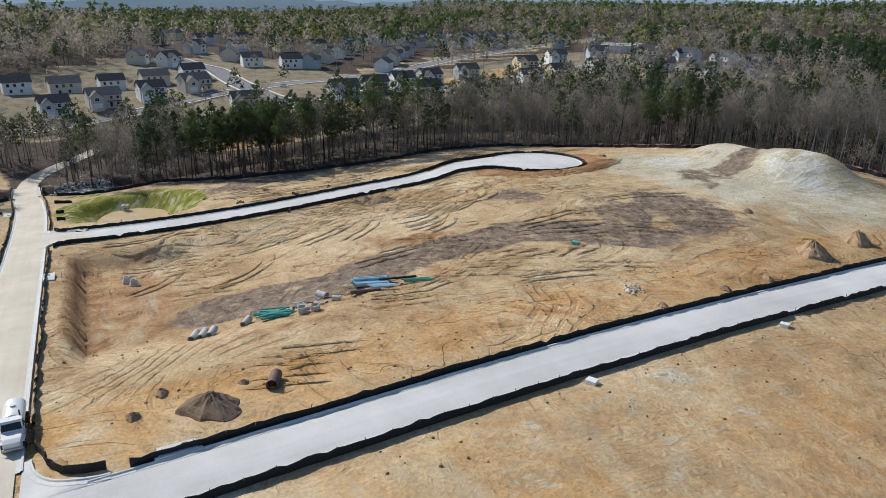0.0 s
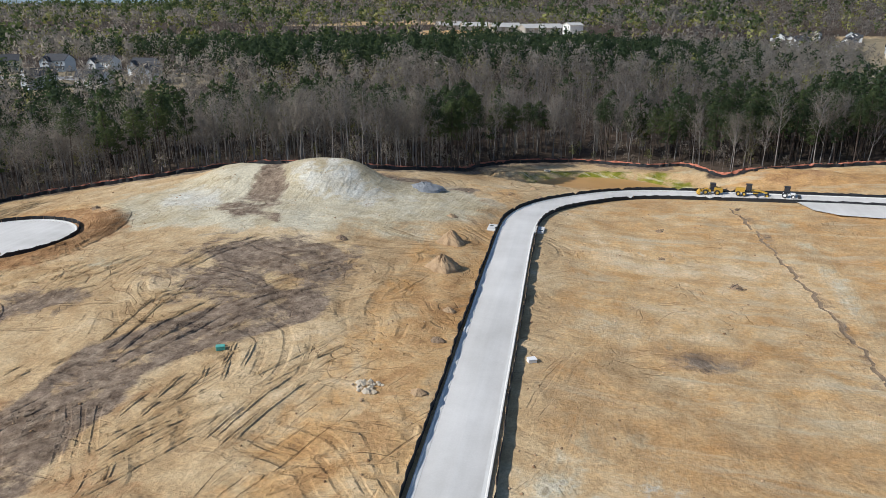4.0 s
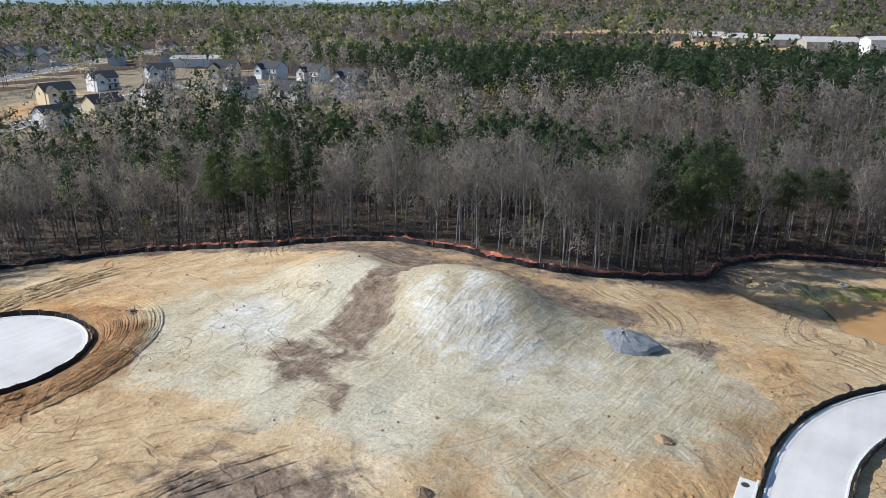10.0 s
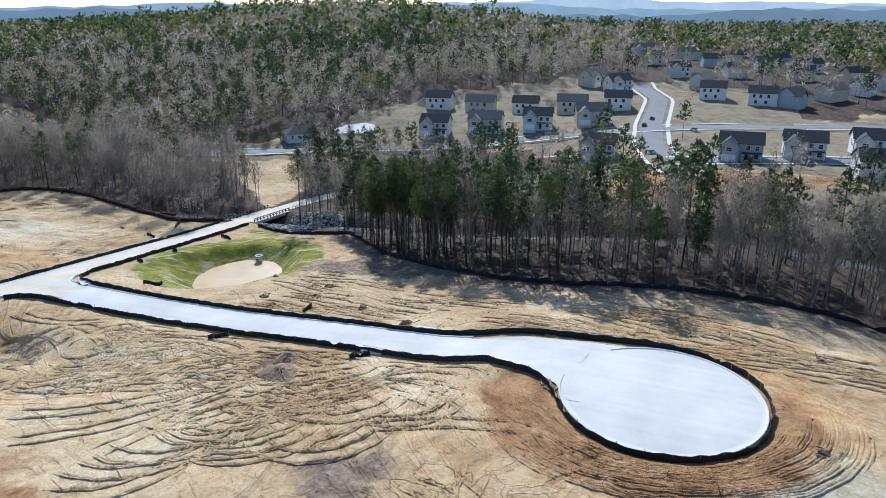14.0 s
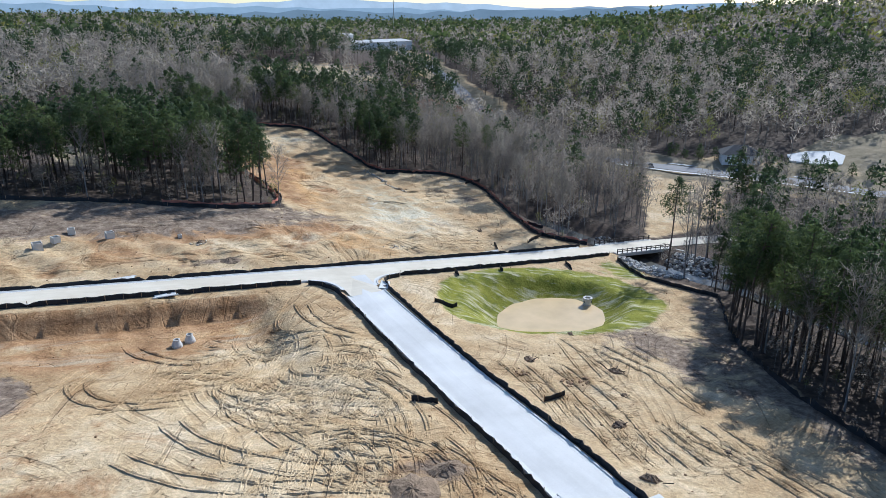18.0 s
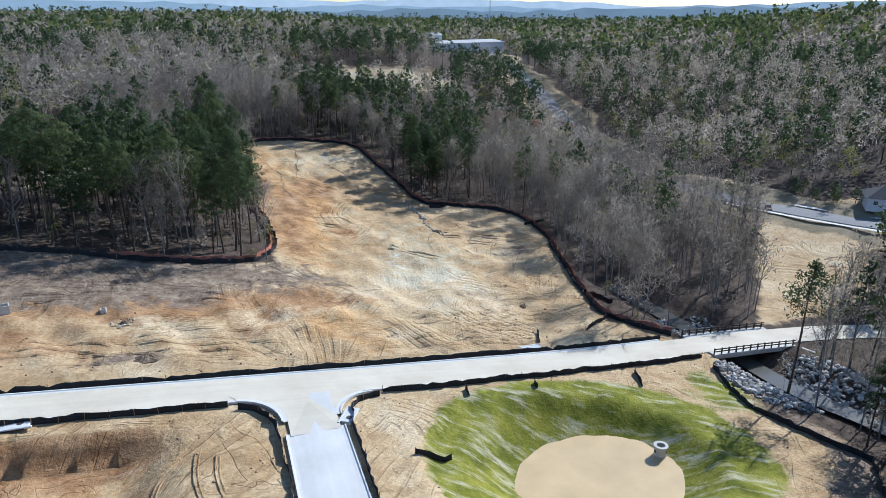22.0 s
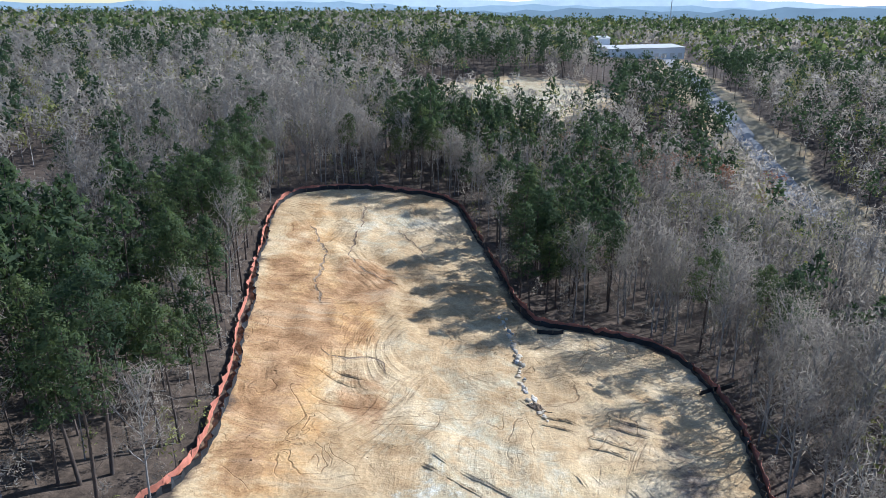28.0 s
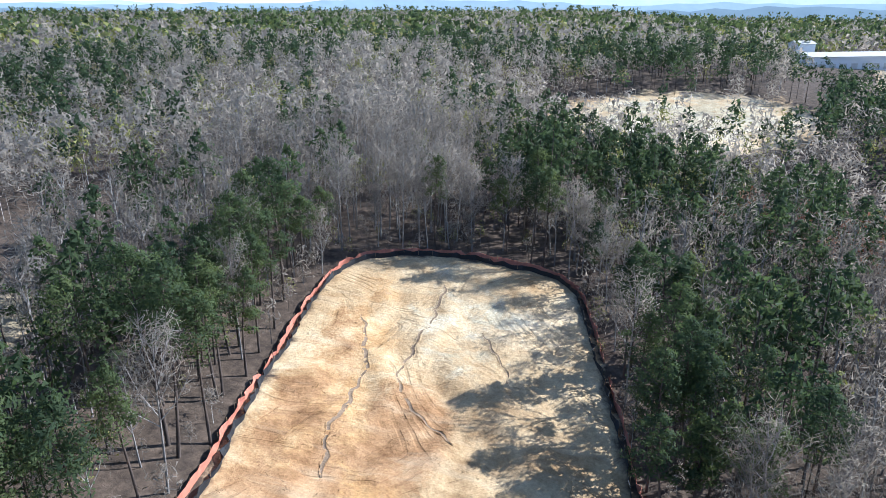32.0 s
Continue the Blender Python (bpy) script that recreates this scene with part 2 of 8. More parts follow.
    pad = k.math("MULTIPLY", even, k.math("SUBTRACT", 1.0, k.math("MAXIMUM", pale, grass)))
    col = k.mix(k.math("MULTIPLY", pad, k.ramp(smear, (0.53, 0.0), (0.66, 0.75))), col, (0.53, 0.46, 0.325))
    col = k.mix(k.math("MULTIPLY", pad, k.ramp(smear, (0.32, 0.6), (0.44, 0.0))), col, (0.34, 0.215, 0.115))
    # sown grass with washed-out streaks
    blade = k.ramp(k.noise(k.pos, 0.22, 8, 0.7), (0.3, (0.075, 0.085, 0.014)), (0.45, (0.155, 0.165, 0.02)), (0.58, (0.255, 0.25, 0.036)), (0.7, (0.37, 0.33, 0.10)))
    wash = k.ramp(k.noise(k.map(k.pos, (1.0, 0.2, 0.3), -58), 0.8, 5, 0.65), (0.50, 0.0), (0.66, 0.9))
    blade = k.mix(wash, blade, (0.52, 0.48, 0.33))
    col = k.mix(sharp(grass, 0.35, 0.6, 0.8), col, blade)
    leafy = k.ramp(k.noise(k.pos, 0.6, 8, 0.7), (0.3, (0.03, 0.024, 0.02)), (0.5, (0.08, 0.06, 0.046)), (0.7, (0.15, 0.112, 0.085)))
    col = k.mix(sharp(litter, 0.4, 0.6, 0.5), col, leafy)
    turf = k.ramp(k.noise(k.pos, 0.2, 7, 0.65), (0.3, (0.16, 0.135, 0.08)), (0.5, (0.26, 0.215, 0.14)), (0.7, (0.34, 0.28, 0.19)))
    col = k.mix(sharp(lawn, 0.4, 0.6, 0.4), col, turf)
    hgt = k.math("ADD", k.math("MULTIPLY", k.split(ruts)[0], 0.22), k.math("ADD", k.math("MULTIPLY", mid, 0.22), k.math("ADD", k.math("MULTIPLY", fine, 0.2), k.math("ADD", k.math("MULTIPLY", grit, 0.2), k.math("MULTIPLY", k.split(rills)[0], 0.16)))))
    hgt = k.math("ADD", hgt, k.math("MULTIPLY", k.split(tracks)[0], 0.24))
    hgt = k.math("ADD", hgt, k.math("ADD", k.math("MULTIPLY", k.split(crumbs)[0], 0.2), k.math("MULTIPLY", k.math("MULTIPLY", wash2, heaps), 0.5)))
    return k.done(col, hgt, 1.0, 0.7)


def road_material(name, lo, mid, hi, turn):
    """Compacted stone base, with long wheel streaks along the road."""
    k = Mat(name, 0.85, 0, 0.25)
    a = k.noise(k.pos, 0.12, 5, 0.6)
    s = k.noise(k.map(k.pos, (0.04, 0.9, 0.04), turn), 1.0, 4, 0.6)
    f = k.noise(k.pos, 6.0, 4, 0.7)
    v = k.math("ADD", k.math("MULTIPLY", a, 0.6), k.math("ADD", k.math("MULTIPLY", s, 0.22), k.math("MULTIPLY", f, 0.18)))
    return k.done(k.ramp(v, (0.32, lo), (0.5, mid), (0.66, hi)), f, 0.3, 0.03)


M_SOIL = soil_material()
M_BASE = road_material("crushed_stone_base", (0.48, 0.47, 0.445), (0.605, 0.595, 0.57), (0.71, 0.70, 0.675), 90)
M_TAN_ROAD = road_material("tan_stone_road", (0.50, 0.44, 0.34), (0.61, 0.55, 0.44), (0.70, 0.65, 0.54), 0)
M_KERB = plain("kerb_concrete", (0.62, 0.62, 0.60), 0.85, vary=0.1, scale=1.5)
M_CONC = plain("concrete", (0.55, 0.53, 0.49), 0.9, vary=0.16, scale=1.2, bump=0.02)
M_FABRIC = plain("black_silt_fabric", (0.016, 0.018, 0.022), 0.75, vary=0.4, scale=2.0)
M_ORANGE = plain("orange_mesh_fabric", (0.52, 0.19, 0.125), 0.7, vary=0.3, scale=1.2)
M_STAKE = plain("wooden_stake", (0.30, 0.20, 0.12), 0.9, vary=0.25)
M_ASPHALT = plain("asphalt", (0.22, 0.22, 0.225), 0.9, vary=0.15, scale=0.2)


# ---- mesh helpers ----
def link_mesh(name, verts, faces, mat=None, parent=None, label="", smooth=False):
    me = bpy.data.meshes.new(name)
    me.from_pydata([tuple(v) for v in verts], [], [tuple(f) for f in faces])
    if smooth:
        me.polygons.foreach_set("use_smooth", [True] * len(me.polygons))
    if mat:
        me.materials.append(mat)
    ob = new(name, me)
    ob.parent = parent
    return tagged(ob, label)


def part(name, bm, mat, parent, label="", smooth=False):
    me = bpy.data.meshes.new(name)
    bm.to_mesh(me)
    bm.free()
    if smooth:
        me.polygons.foreach_set("use_smooth", [True] * len(me.polygons))
    me.materials.append(mat)
    ob = new(name, me)
    ob.parent = parent
    return tagged(ob, label)


def big_mesh(name, verts, loops, sizes, mats, midx=None, smooth=False):
    """A large mesh from arrays: corner indices and the corners of each face."""
    me = bpy.data.meshes.new(name)
    me.vertices.add(len(verts))
    me.vertices.foreach_set("co", np.asarray(verts, np.float32).ravel())
    me.loops.add(len(loops))
    me.loops.foreach_set("vertex_index", np.asarray(loops, np.int32))
    me.polygons.add(len(sizes))
    starts = np.concatenate(([0], np.cumsum(sizes)[:-1]))
    me.polygons.foreach_set("loop_start", starts.astype(np.int32))
    if midx is not None:
        me.polygons.foreach_set("material_index", np.asarray(midx, np.int32))
    me.update(calc_edges=True)
    if smooth:
        me.polygons.foreach_set("use_smooth", np.ones(len(sizes), bool))
    for m in mats:
        me.materials.append(m)
    return new(name, me)


def add_box(bm, c, s, rz=0.0, bevel=0.0, rx=0.0):
    m = Matrix.Translation(c) @ Euler((rx, 0, rz)).to_matrix().to_4x4() @ Matrix.Diagonal((*s, 1))
    g = bmesh.ops.create_cube(bm, size=1.0, matrix=m)
    if bevel:
        e = {ed for v in g["verts"] for ed in v.link_edges}
        bmesh.ops.bevel(bm, geom=list(e), offset=bevel, segments=1, affect="EDGES")
    return bm


def add_tube(bm, p0, p1, r0, r1=None, n=12, caps=True):
    p0, p1 = Vector(p0), Vector(p1)
    d = p1 - p0
    m = Matrix.Translation((p0 + p1) / 2) @ d.to_track_quat("Z", "Y").to_matrix().to_4x4()
    bmesh.ops.create_cone(bm, cap_ends=caps, segments=n, radius1=r0, radius2=r0 if r1 is None else r1, depth=d.length, matrix=m)
    return bm


def add_pipe(bm, p0, p1, r, wall, n=16):
    """A hollow pipe with a wall."""
    p0, p1 = Vector(p0), Vector(p1)
    q = (p1 - p0).to_track_quat("Z", "Y")
    rings = []
    for p, rr in ((p0, r), (p1, r), (p1, r - wall), (p0, r - wall)):
        rings.append([bm.verts.new(p + q @ Vector((math.cos(a) * rr, math.sin(a) * rr, 0))) for a in [i * math.tau / n for i in range(n)]])
    for a in range(4):
        for i in range(n):
            bm.faces.new((rings[a][i], rings[a][(i + 1) % n], rings[(a + 1) % 4][(i + 1) % n], rings[(a + 1) % 4][i]))
    return bm


# ---- lie of the land ----
def smooth(e0, e1, x):
    t = np.clip((x - e0) / (e1 - e0), 0, 1)
    return t * t * (3 - 2 * t)


def bump(x, y, cx, cy, rx, ry, turn=0.0, power=2.0):
    c, s = math.cos(radians(turn)), math.sin(radians(turn))
    u, v = ((x - cx) * c + (y - cy) * s) / rx, (-(x - cx) * s + (y - cy) * c) / ry
    return np.exp(-(u * u + v * v) ** (power / 2))


def path_distance(x, y, pts, closed=False):
    """Distance to a polyline, and the share along it."""
    pts = np.asarray(pts, float)
    if closed:
        pts = np.vstack((pts, pts[:1]))
    best, along = np.full(np.shape(x), 1e9), np.zeros(np.shape(x))
    run = 0.0
    for (ax, ay), (bx, by) in zip(pts[:-1], pts[1:]):
        dx, dy = bx - ax, by - ay
        length = math.hypot(dx, dy)
        t = np.clip(((x - ax) * dx + (y - ay) * dy) / (length * length), 0, 1)
        d = np.hypot(x - ax - t * dx, y - ay - t * dy)
        near = d < best
        best, along = np.where(near, d, best), np.where(near, run + t * length, along)
        run += length
    return best, along


def inside(x, y, poly):
    x, y = np.asarray(x, float), np.asarray(y, float)
    hit = np.zeros(x.shape, bool)
    for (ax, ay), (bx, by) in zip(poly, poly[1:] + poly[:1]):
        if ay != by:
            hit ^= ((ay > y) != (by > y)) & (x < (bx - ax) * (y - ay) / (by - ay) + ax)
    return hit


def resample(pts, step):
    pts = np.asarray(pts, float)
    seg = np.hypot(*np.diff(pts, axis=0).T)
    run = np.concatenate(([0], np.cumsum(seg)))
    s = np.linspace(0, run[-1], max(2, int(round(run[-1] / step)) + 1))
    return np.stack([np.interp(s, run, pts[:, 0]), np.interp(s, run, pts[:, 1])], 1)


def rounded(pts, times=3, closed=False):
    """Corner cutting: a smooth line through a few plan points."""
    p = np.asarray(pts, float)
    for _ in range(times):
        q = np.vstack((p, p[:1])) if closed else p
        a, b = q[:-1] * 0.75 + q[1:] * 0.25, q[:-1] * 0.25 + q[1:] * 0.75
        m = np.empty((len(a) * 2, 2))
        m[0::2], m[1::2] = a, b
        p = m if closed else np.vstack((q[:1], m, q[-1:]))
    return p


# plan of the streets: centre lines, metres
LONG_ROAD = rounded([(15.0, -60), (15.0, -30), (13.2, 38), (11.4, 84), (11.6, 99), (17, 112), (30, 125.5), (46, 126.5), (66, 121), (84, 116), (120, 110)], 3)
MAIN_ROAD = rounded([(60, -34.4), (12, -34.4), (-64, -35.6), (-100, -36.6), (-122, -38), (-140, -40), (-156, -41), (-172, -40), (-186, -35), (-202, -24), (-222, -6), (-236, 16)], 2)
COURT_ROAD = [(-78.6, -35), (-78.4, -5), (-77.3, 25), (-75.4, 50), (-74.6, 60)]
BULB, BULB_R, BULB_LONG = (-70.6, 69.0), 9.7, 1.12
COUNTY_ROAD = rounded([(-330, -600), (-256, -380), (-238, -305), (-226, -222), (-202, -134), (-208, -93), (-226, -62), (-240, -20), (-255, 18), (-272, 62), (-306, 135), (-363, 208), (-430, 300), (-520, 460)], 2)
CROSS_ROAD = [(-201, 61), (-214, 55), (-240, 48), (-272, 44), (-324, 41), (-351, 30), (-372, 26)]
HOUSE_ROAD = rounded([(-214, 56), (-221, 85), (-232, 112), (-238, 140), (-236, 190), (-246, 225), (-232, 250), (-190, 250)], 2)

# the cleared site, inside its fences
NORTH_FENCE = [(-139, -8), (-121.5, 10), (-116, 21), (-111, 33), (-108.5, 43), (-110, 50), (-113, 60), (-115.5, 77), (-114, 92), (-107, 100.5), (-98, 107.5),
               (-84, 112), (-72, 114), (-63, 119.5), (-54, 124), (-40, 124.5), (-29, 123.5), (-22, 126), (-16, 131), (-6, 144), (-7, 160), (1.4, 176),
               (20, 182), (31, 178), (41, 172), (49, 175), (52, 158), (63, 155.5), (110, 158), (170, 160)]
SOUTH_FENCE = [(60, -84), (-5, -84), (-40, -80), (-62, -75), (-80, -76.5), (-81, -98), (-79, -121), (-77.5, -143), (-76.7, -163), (-78, -172.6), (-82, -178), (-94, -181),
               (-108, -180), (-115, -176), (-117, -163), (-119, -147), (-120.5, -128), (-123, -123.5), (-135, -121), (-142, -113), (-142, -98), (-137, -82), (-133, -67),
               (-129.5, -54), (-132, -49), (-138, -44)]
SITE = NORTH_FENCE + [(260, 160), (260, -84)] + SOUTH_FENCE + [(-141, -36)]
ACROSS = [(-158, -46), (-176, -47), (-192, -52), (-204, -66), (-206, -84), (-196, -90), (-184, -78), (-172, -62)]
TOWN = [(-204, 52), (-196, 70), (-190, 110), (-186, 150), (-200, 170), (-198, 200), (-184, 222), (-150, 224), (-138, 262), (-160, 290), (-230, 292), (-300, 320), (-352, 330), (-380, 300),
        (-340, 230), (-300, 170), (-280, 110), (-300, 96), (-350, 96), (-384, 50), (-370, 0), (-320, -50), (-262, -80), (-238, -70), (-250, -20), (-226, 20)]
FIELD = [(-206, 6), (-176, 8), (-160, 30), (-158, 70), (-164, 98), (-182, 116), (-206, 116)]
# houses: plan place, way the front looks, kind
HOUSES = [(-222, 75, 2, 2), (-230, 92, 0, 1), (-243, 111, 2, 0), (-257, 132, 4, 1), (-266, 158, -4, 2), (-268, 196, -6, 3), (-276, 222, -10, 0), (-270, 247, -25, 2), (-248, 266, -60, 3),
          (-226, 274, -88, 2), (-204, 278, -95, 1), (-209, 108, 190, 0), (-208, 130, 188, 1), (-222, 168, 180, 1), (-222, 186, 180, 3), (-218, 206, 175, 1), (-198, 228, 150, 2), (-176, 232, 100, 1),
          (-166, 252, 20, 1), (-180, 274, -90, 2), (-223, 34, 0, 0), (-251, -34, 10, 0), (-258, -16, 10, 4), (-264, 3, 10, 0), (-272, 22, 20, 4), (-288, -48, 190, 0), (-291, -30, 190, 4),
          (-295, -11, 190, 0), (-300, 8, 190, 4), (-305, 26, 190, 0), (-352, 6, 60, 4), (-336, 62, 180, 0), (-330, 82, 180, 1), (-362, 56, 250, 4), (-340, 20, 40, 0)]
LONE_HOUSE = (-229.6, -82.2)
FAR_HOUSES = []
_r = random.Random(4)
for cx, cy, turn, rows, cols, gap in ((-505, 300, 35, 5, 8, 21), (-380, 170, 60, 2, 6, 26), (-440, 90, 20, 3, 4, 30), (-430, 380, 50, 2, 5, 22), (268, 590, -20, 5, 11, 23), (160, 318, 45, 2, 3, 19)):
    for i in range(rows):
        for j in range(cols):
            u, v = (i - rows / 2) * gap * 1.5 + _r.uniform(-3, 3), (j - cols / 2) * gap + _r.uniform(-3, 3)
            c, s = math.cos(radians(turn)), math.sin(radians(turn))
            FAR_HOUSES.append((cx + u * c - v * s, cy + u * s + v * c, turn + _r.choice((0, 180)) + _r.uniform(-8, 8), _r.randrange(5)))
WELL_POND, FAR_POND = (-108.8, -16.6), (27, 154)
WELL_LEVEL, FAR_LEVEL = -8.3, -2.7
BROOK = rounded([(-143, -70), (-146, -50), (-147.5, -40), (-148, -28), (-153, -14), (-150, 4), (-146, 25), (-148, 50), (-155, 75), (-150, 110)], 2)

SWELLS = [
    -1.7, -1.2, 0, -0.3, -0.5, 0.7, -1.2, -3.1, -0.7, 2.5, 2.9,
    -6.2, -2.1, 2.8, -1.7, -7.7, -0.2, 3.3, 0.7, 0.7, 1.4, 1.3,
    0, -0.5, -3.4, -0.5, -6, 1.9, -1.8, -5.5, 0.5, 1.5, 0.7,
    6.8, -3.3, -7.8, 4.5, -3.3, 1.3, -1.8, -2.5, -2.4, 0.9, 1.5,
    -0.1, -0.9, 6.8, 0.9, -6.4, 2.5, 2.8, 11.1, -6.4, 3.6, 6,
    -0.9, 0.6, 3.4, -1.6, 4.9, 5, -6.6, 1.7, -12.3, 2.9, 6.9,
    -0.1, 0.1, -0.3, -2.4, -0.5, -0.5, -1.6, 7.1, -0.9, -0.1, 1.7,
    -0, 0, 0.1, 1, 3.4, 3, 0.1, 1.5, 0, -1, -0.3,
]


def lay(x, y):
    """Height of the land without its streets."""
    x, y = np.asarray(x, float), np.asarray(y, float)
    z = np.full(x.shape, 3.0)
    amps = np.asarray(SWELLS).reshape(8, 11)
    for i, cx in enumerate(np.linspace(-260, 130, 8)):
        ex = np.exp(-((x - cx) ** 2) / 5000)
        for j, cy in enumerate(np.linspace(-210, 280, 11)):
            z += amps[i, j] * ex * np.exp(-((y - cy) ** 2) / 5000)
    # the country round the site
    z += 12 * smooth(-190, -420, y) * smooth(-330, -150, x) + 3 * smooth(190, 450, y) + 13 * smooth(478, 525, y) * smooth(190, 110, x)
    z -= 9 * bump(x, y, -215, -190, 55, 120, -8) + 7 * bump(x, y, -155, -248, 60, 30)
    z -= 6.5 * bump(x, y, 0, 288, 95, 42, 0, 2.5)
    z += 30 * smooth(680, 1050, y) * smooth(-620, -380, x)
    z += 33 * bump(x, y, -590, -260, 150, 280, -25) + 9 * bump(x, y, -560, -560, 220, 200)
    z += 7 * smooth(600, 1500, np.hypot(x + 60, y))
    z += -4 * bump(x, y, -155, -318, 70, 45, 30, 3) - 3 * bump(x, y, -297, -10, 14, 50, 0, 3)
    # spoil heaps and the cut bank
    z += 4.4 * bump(x, y, -27.5, 102, 10.5, 9, -20, 3.0) + 1.2 * bump(x, y, -19, 105, 9, 6, 0, 2.2)
    z += 3.0 * bump(x, y, -44.5, 101, 8.5, 7, -35, 2.8) + 1.3 * bump(x, y, -51, 110, 8, 6)
    z -= 2.9 * smooth(-29.0, -27.2, y) * smooth(14, -22, y) * smooth(-66, -58, x) * smooth(-8, -22, x)
    z += 2.4 * bump(x, y, 62, 142, 16, 5.5, -6, 3.0)
    # basins and the brook
    a = np.hypot((x - WELL_POND[0]) / 1.25, y - WELL_POND[1])
    basin = WELL_LEVEL - 0.5 + 4.6 * smooth(6.2, 14.5, a)
    z = np.where(a < 19, np.minimum(z, basin + np.maximum(0, a - 14.5) * 0.7), z)
    b = np.hypot((x - FAR_POND[0]) / 1.7, y - FAR_POND[1])
    z = np.where(b < 22, np.minimum(z, FAR_LEVEL - 0.4 + (2.0 + 2.0 * smooth(150, 162, y)) * smooth(8.4, 17, b) + np.maximum(0, b - 17) * 0.75), z)
    d, _ = path_distance(x, y, BROOK[::3]) if x.size < 4e5 else (np.full(x.shape, 99.0), 0)
    z -= 2.6 * (1 - smooth(2.0, 8.5, d))
    return z


ROAD_LINES = [(LONG_ROAD, 2.5), (MAIN_ROAD, 2.6), (COURT_ROAD, 2.8), (COUNTY_ROAD, 5.0), (CROSS_ROAD, 4.0), (HOUSE_ROAD, 3.4)]
ROAD_FINE = [(resample(p, 4.0), w) for p, w in ROAD_LINES]


def smooth_run(z, n=4):
    k = np.ones(2 * n + 1) / (2 * n + 1)
    return np.convolve(np.pad(z, n, mode="edge"), k, "valid")


def bridge_gap(pts, z):
    """The street runs level over the brook."""
    d, _ = path_distance(pts[:, 0], pts[:, 1], BROOK)
    ok = d > 9
    i = np.arange(len(z))
    return np.interp(i, i[ok], z[ok]) if ok.any() else z


ROAD_Z = [smooth_run(bridge_gap(p, lay(p[:, 0], p[:, 1]))) for p, w in ROAD_FINE]
ROAD_Z[2][:4] = np.interp(np.arange(4), (0, 3), (np.interp(-78.6, ROAD_FINE[1][0][::-1, 0], ROAD_Z[1][::-1]), ROAD_Z[2][3]))
BULB_Z = float(lay(BULB[0], BULB[1]))


FLARE = [(-78.3, 44), (-79.2, 52), (-80.6, 60), (-81.3, 66), (-78, 72), (-66, 66), (-65.6, 60.3), (-68.6, 58.4), (-70.9, 55.2), (-72.0, 50), (-72.4, 44)]
_k = smooth(40, 56, ROAD_FINE[2][0][:, 1])
ROAD_Z[2] = ROAD_Z[2] * (1 - _k) + (BULB_Z + 0.042 * (ROAD_FINE[2][0][:, 0] - BULB[0])) * _k


JUNCTION = [(-87.4, -34.6)] + [(-86.4 + 5.2 * math.cos(radians(a)), -28.2 + 5.2 * math.sin(radians(a))) for a in range(270, 361, 10)] + [(-81.2, -25.5), (-75.8, -25.5)] \
    + [(-70.6 + 5.2 * math.cos(radians(a)), -28.2 + 5.2 * math.sin(radians(a))) for a in range(180, 271, 10)] + [(-69.6, -34.6)]


def junction_top(x, y):
    k = smooth(-33, -25, y)
    return road_height(1, x, y)[1] * (1 - k) + road_height(2, x, y)[1] * k


def court_top(x, y):
    """Height of the court where it widens into its round end."""
    k = smooth(46, 60, y)
    return road_height(2, x, y)[1] * (1 - k) + (BULB_Z + 0.042 * (x - BULB[0])) * k


def road_height(i, x, y):
    d, along = path_distance(x, y, ROAD_FINE[i][0])
    seg = np.hypot(*np.diff(ROAD_FINE[i][0], axis=0).T)
    return d, np.interp(along, np.concatenate(([0], np.cumsum(seg))), ROAD_Z[i])


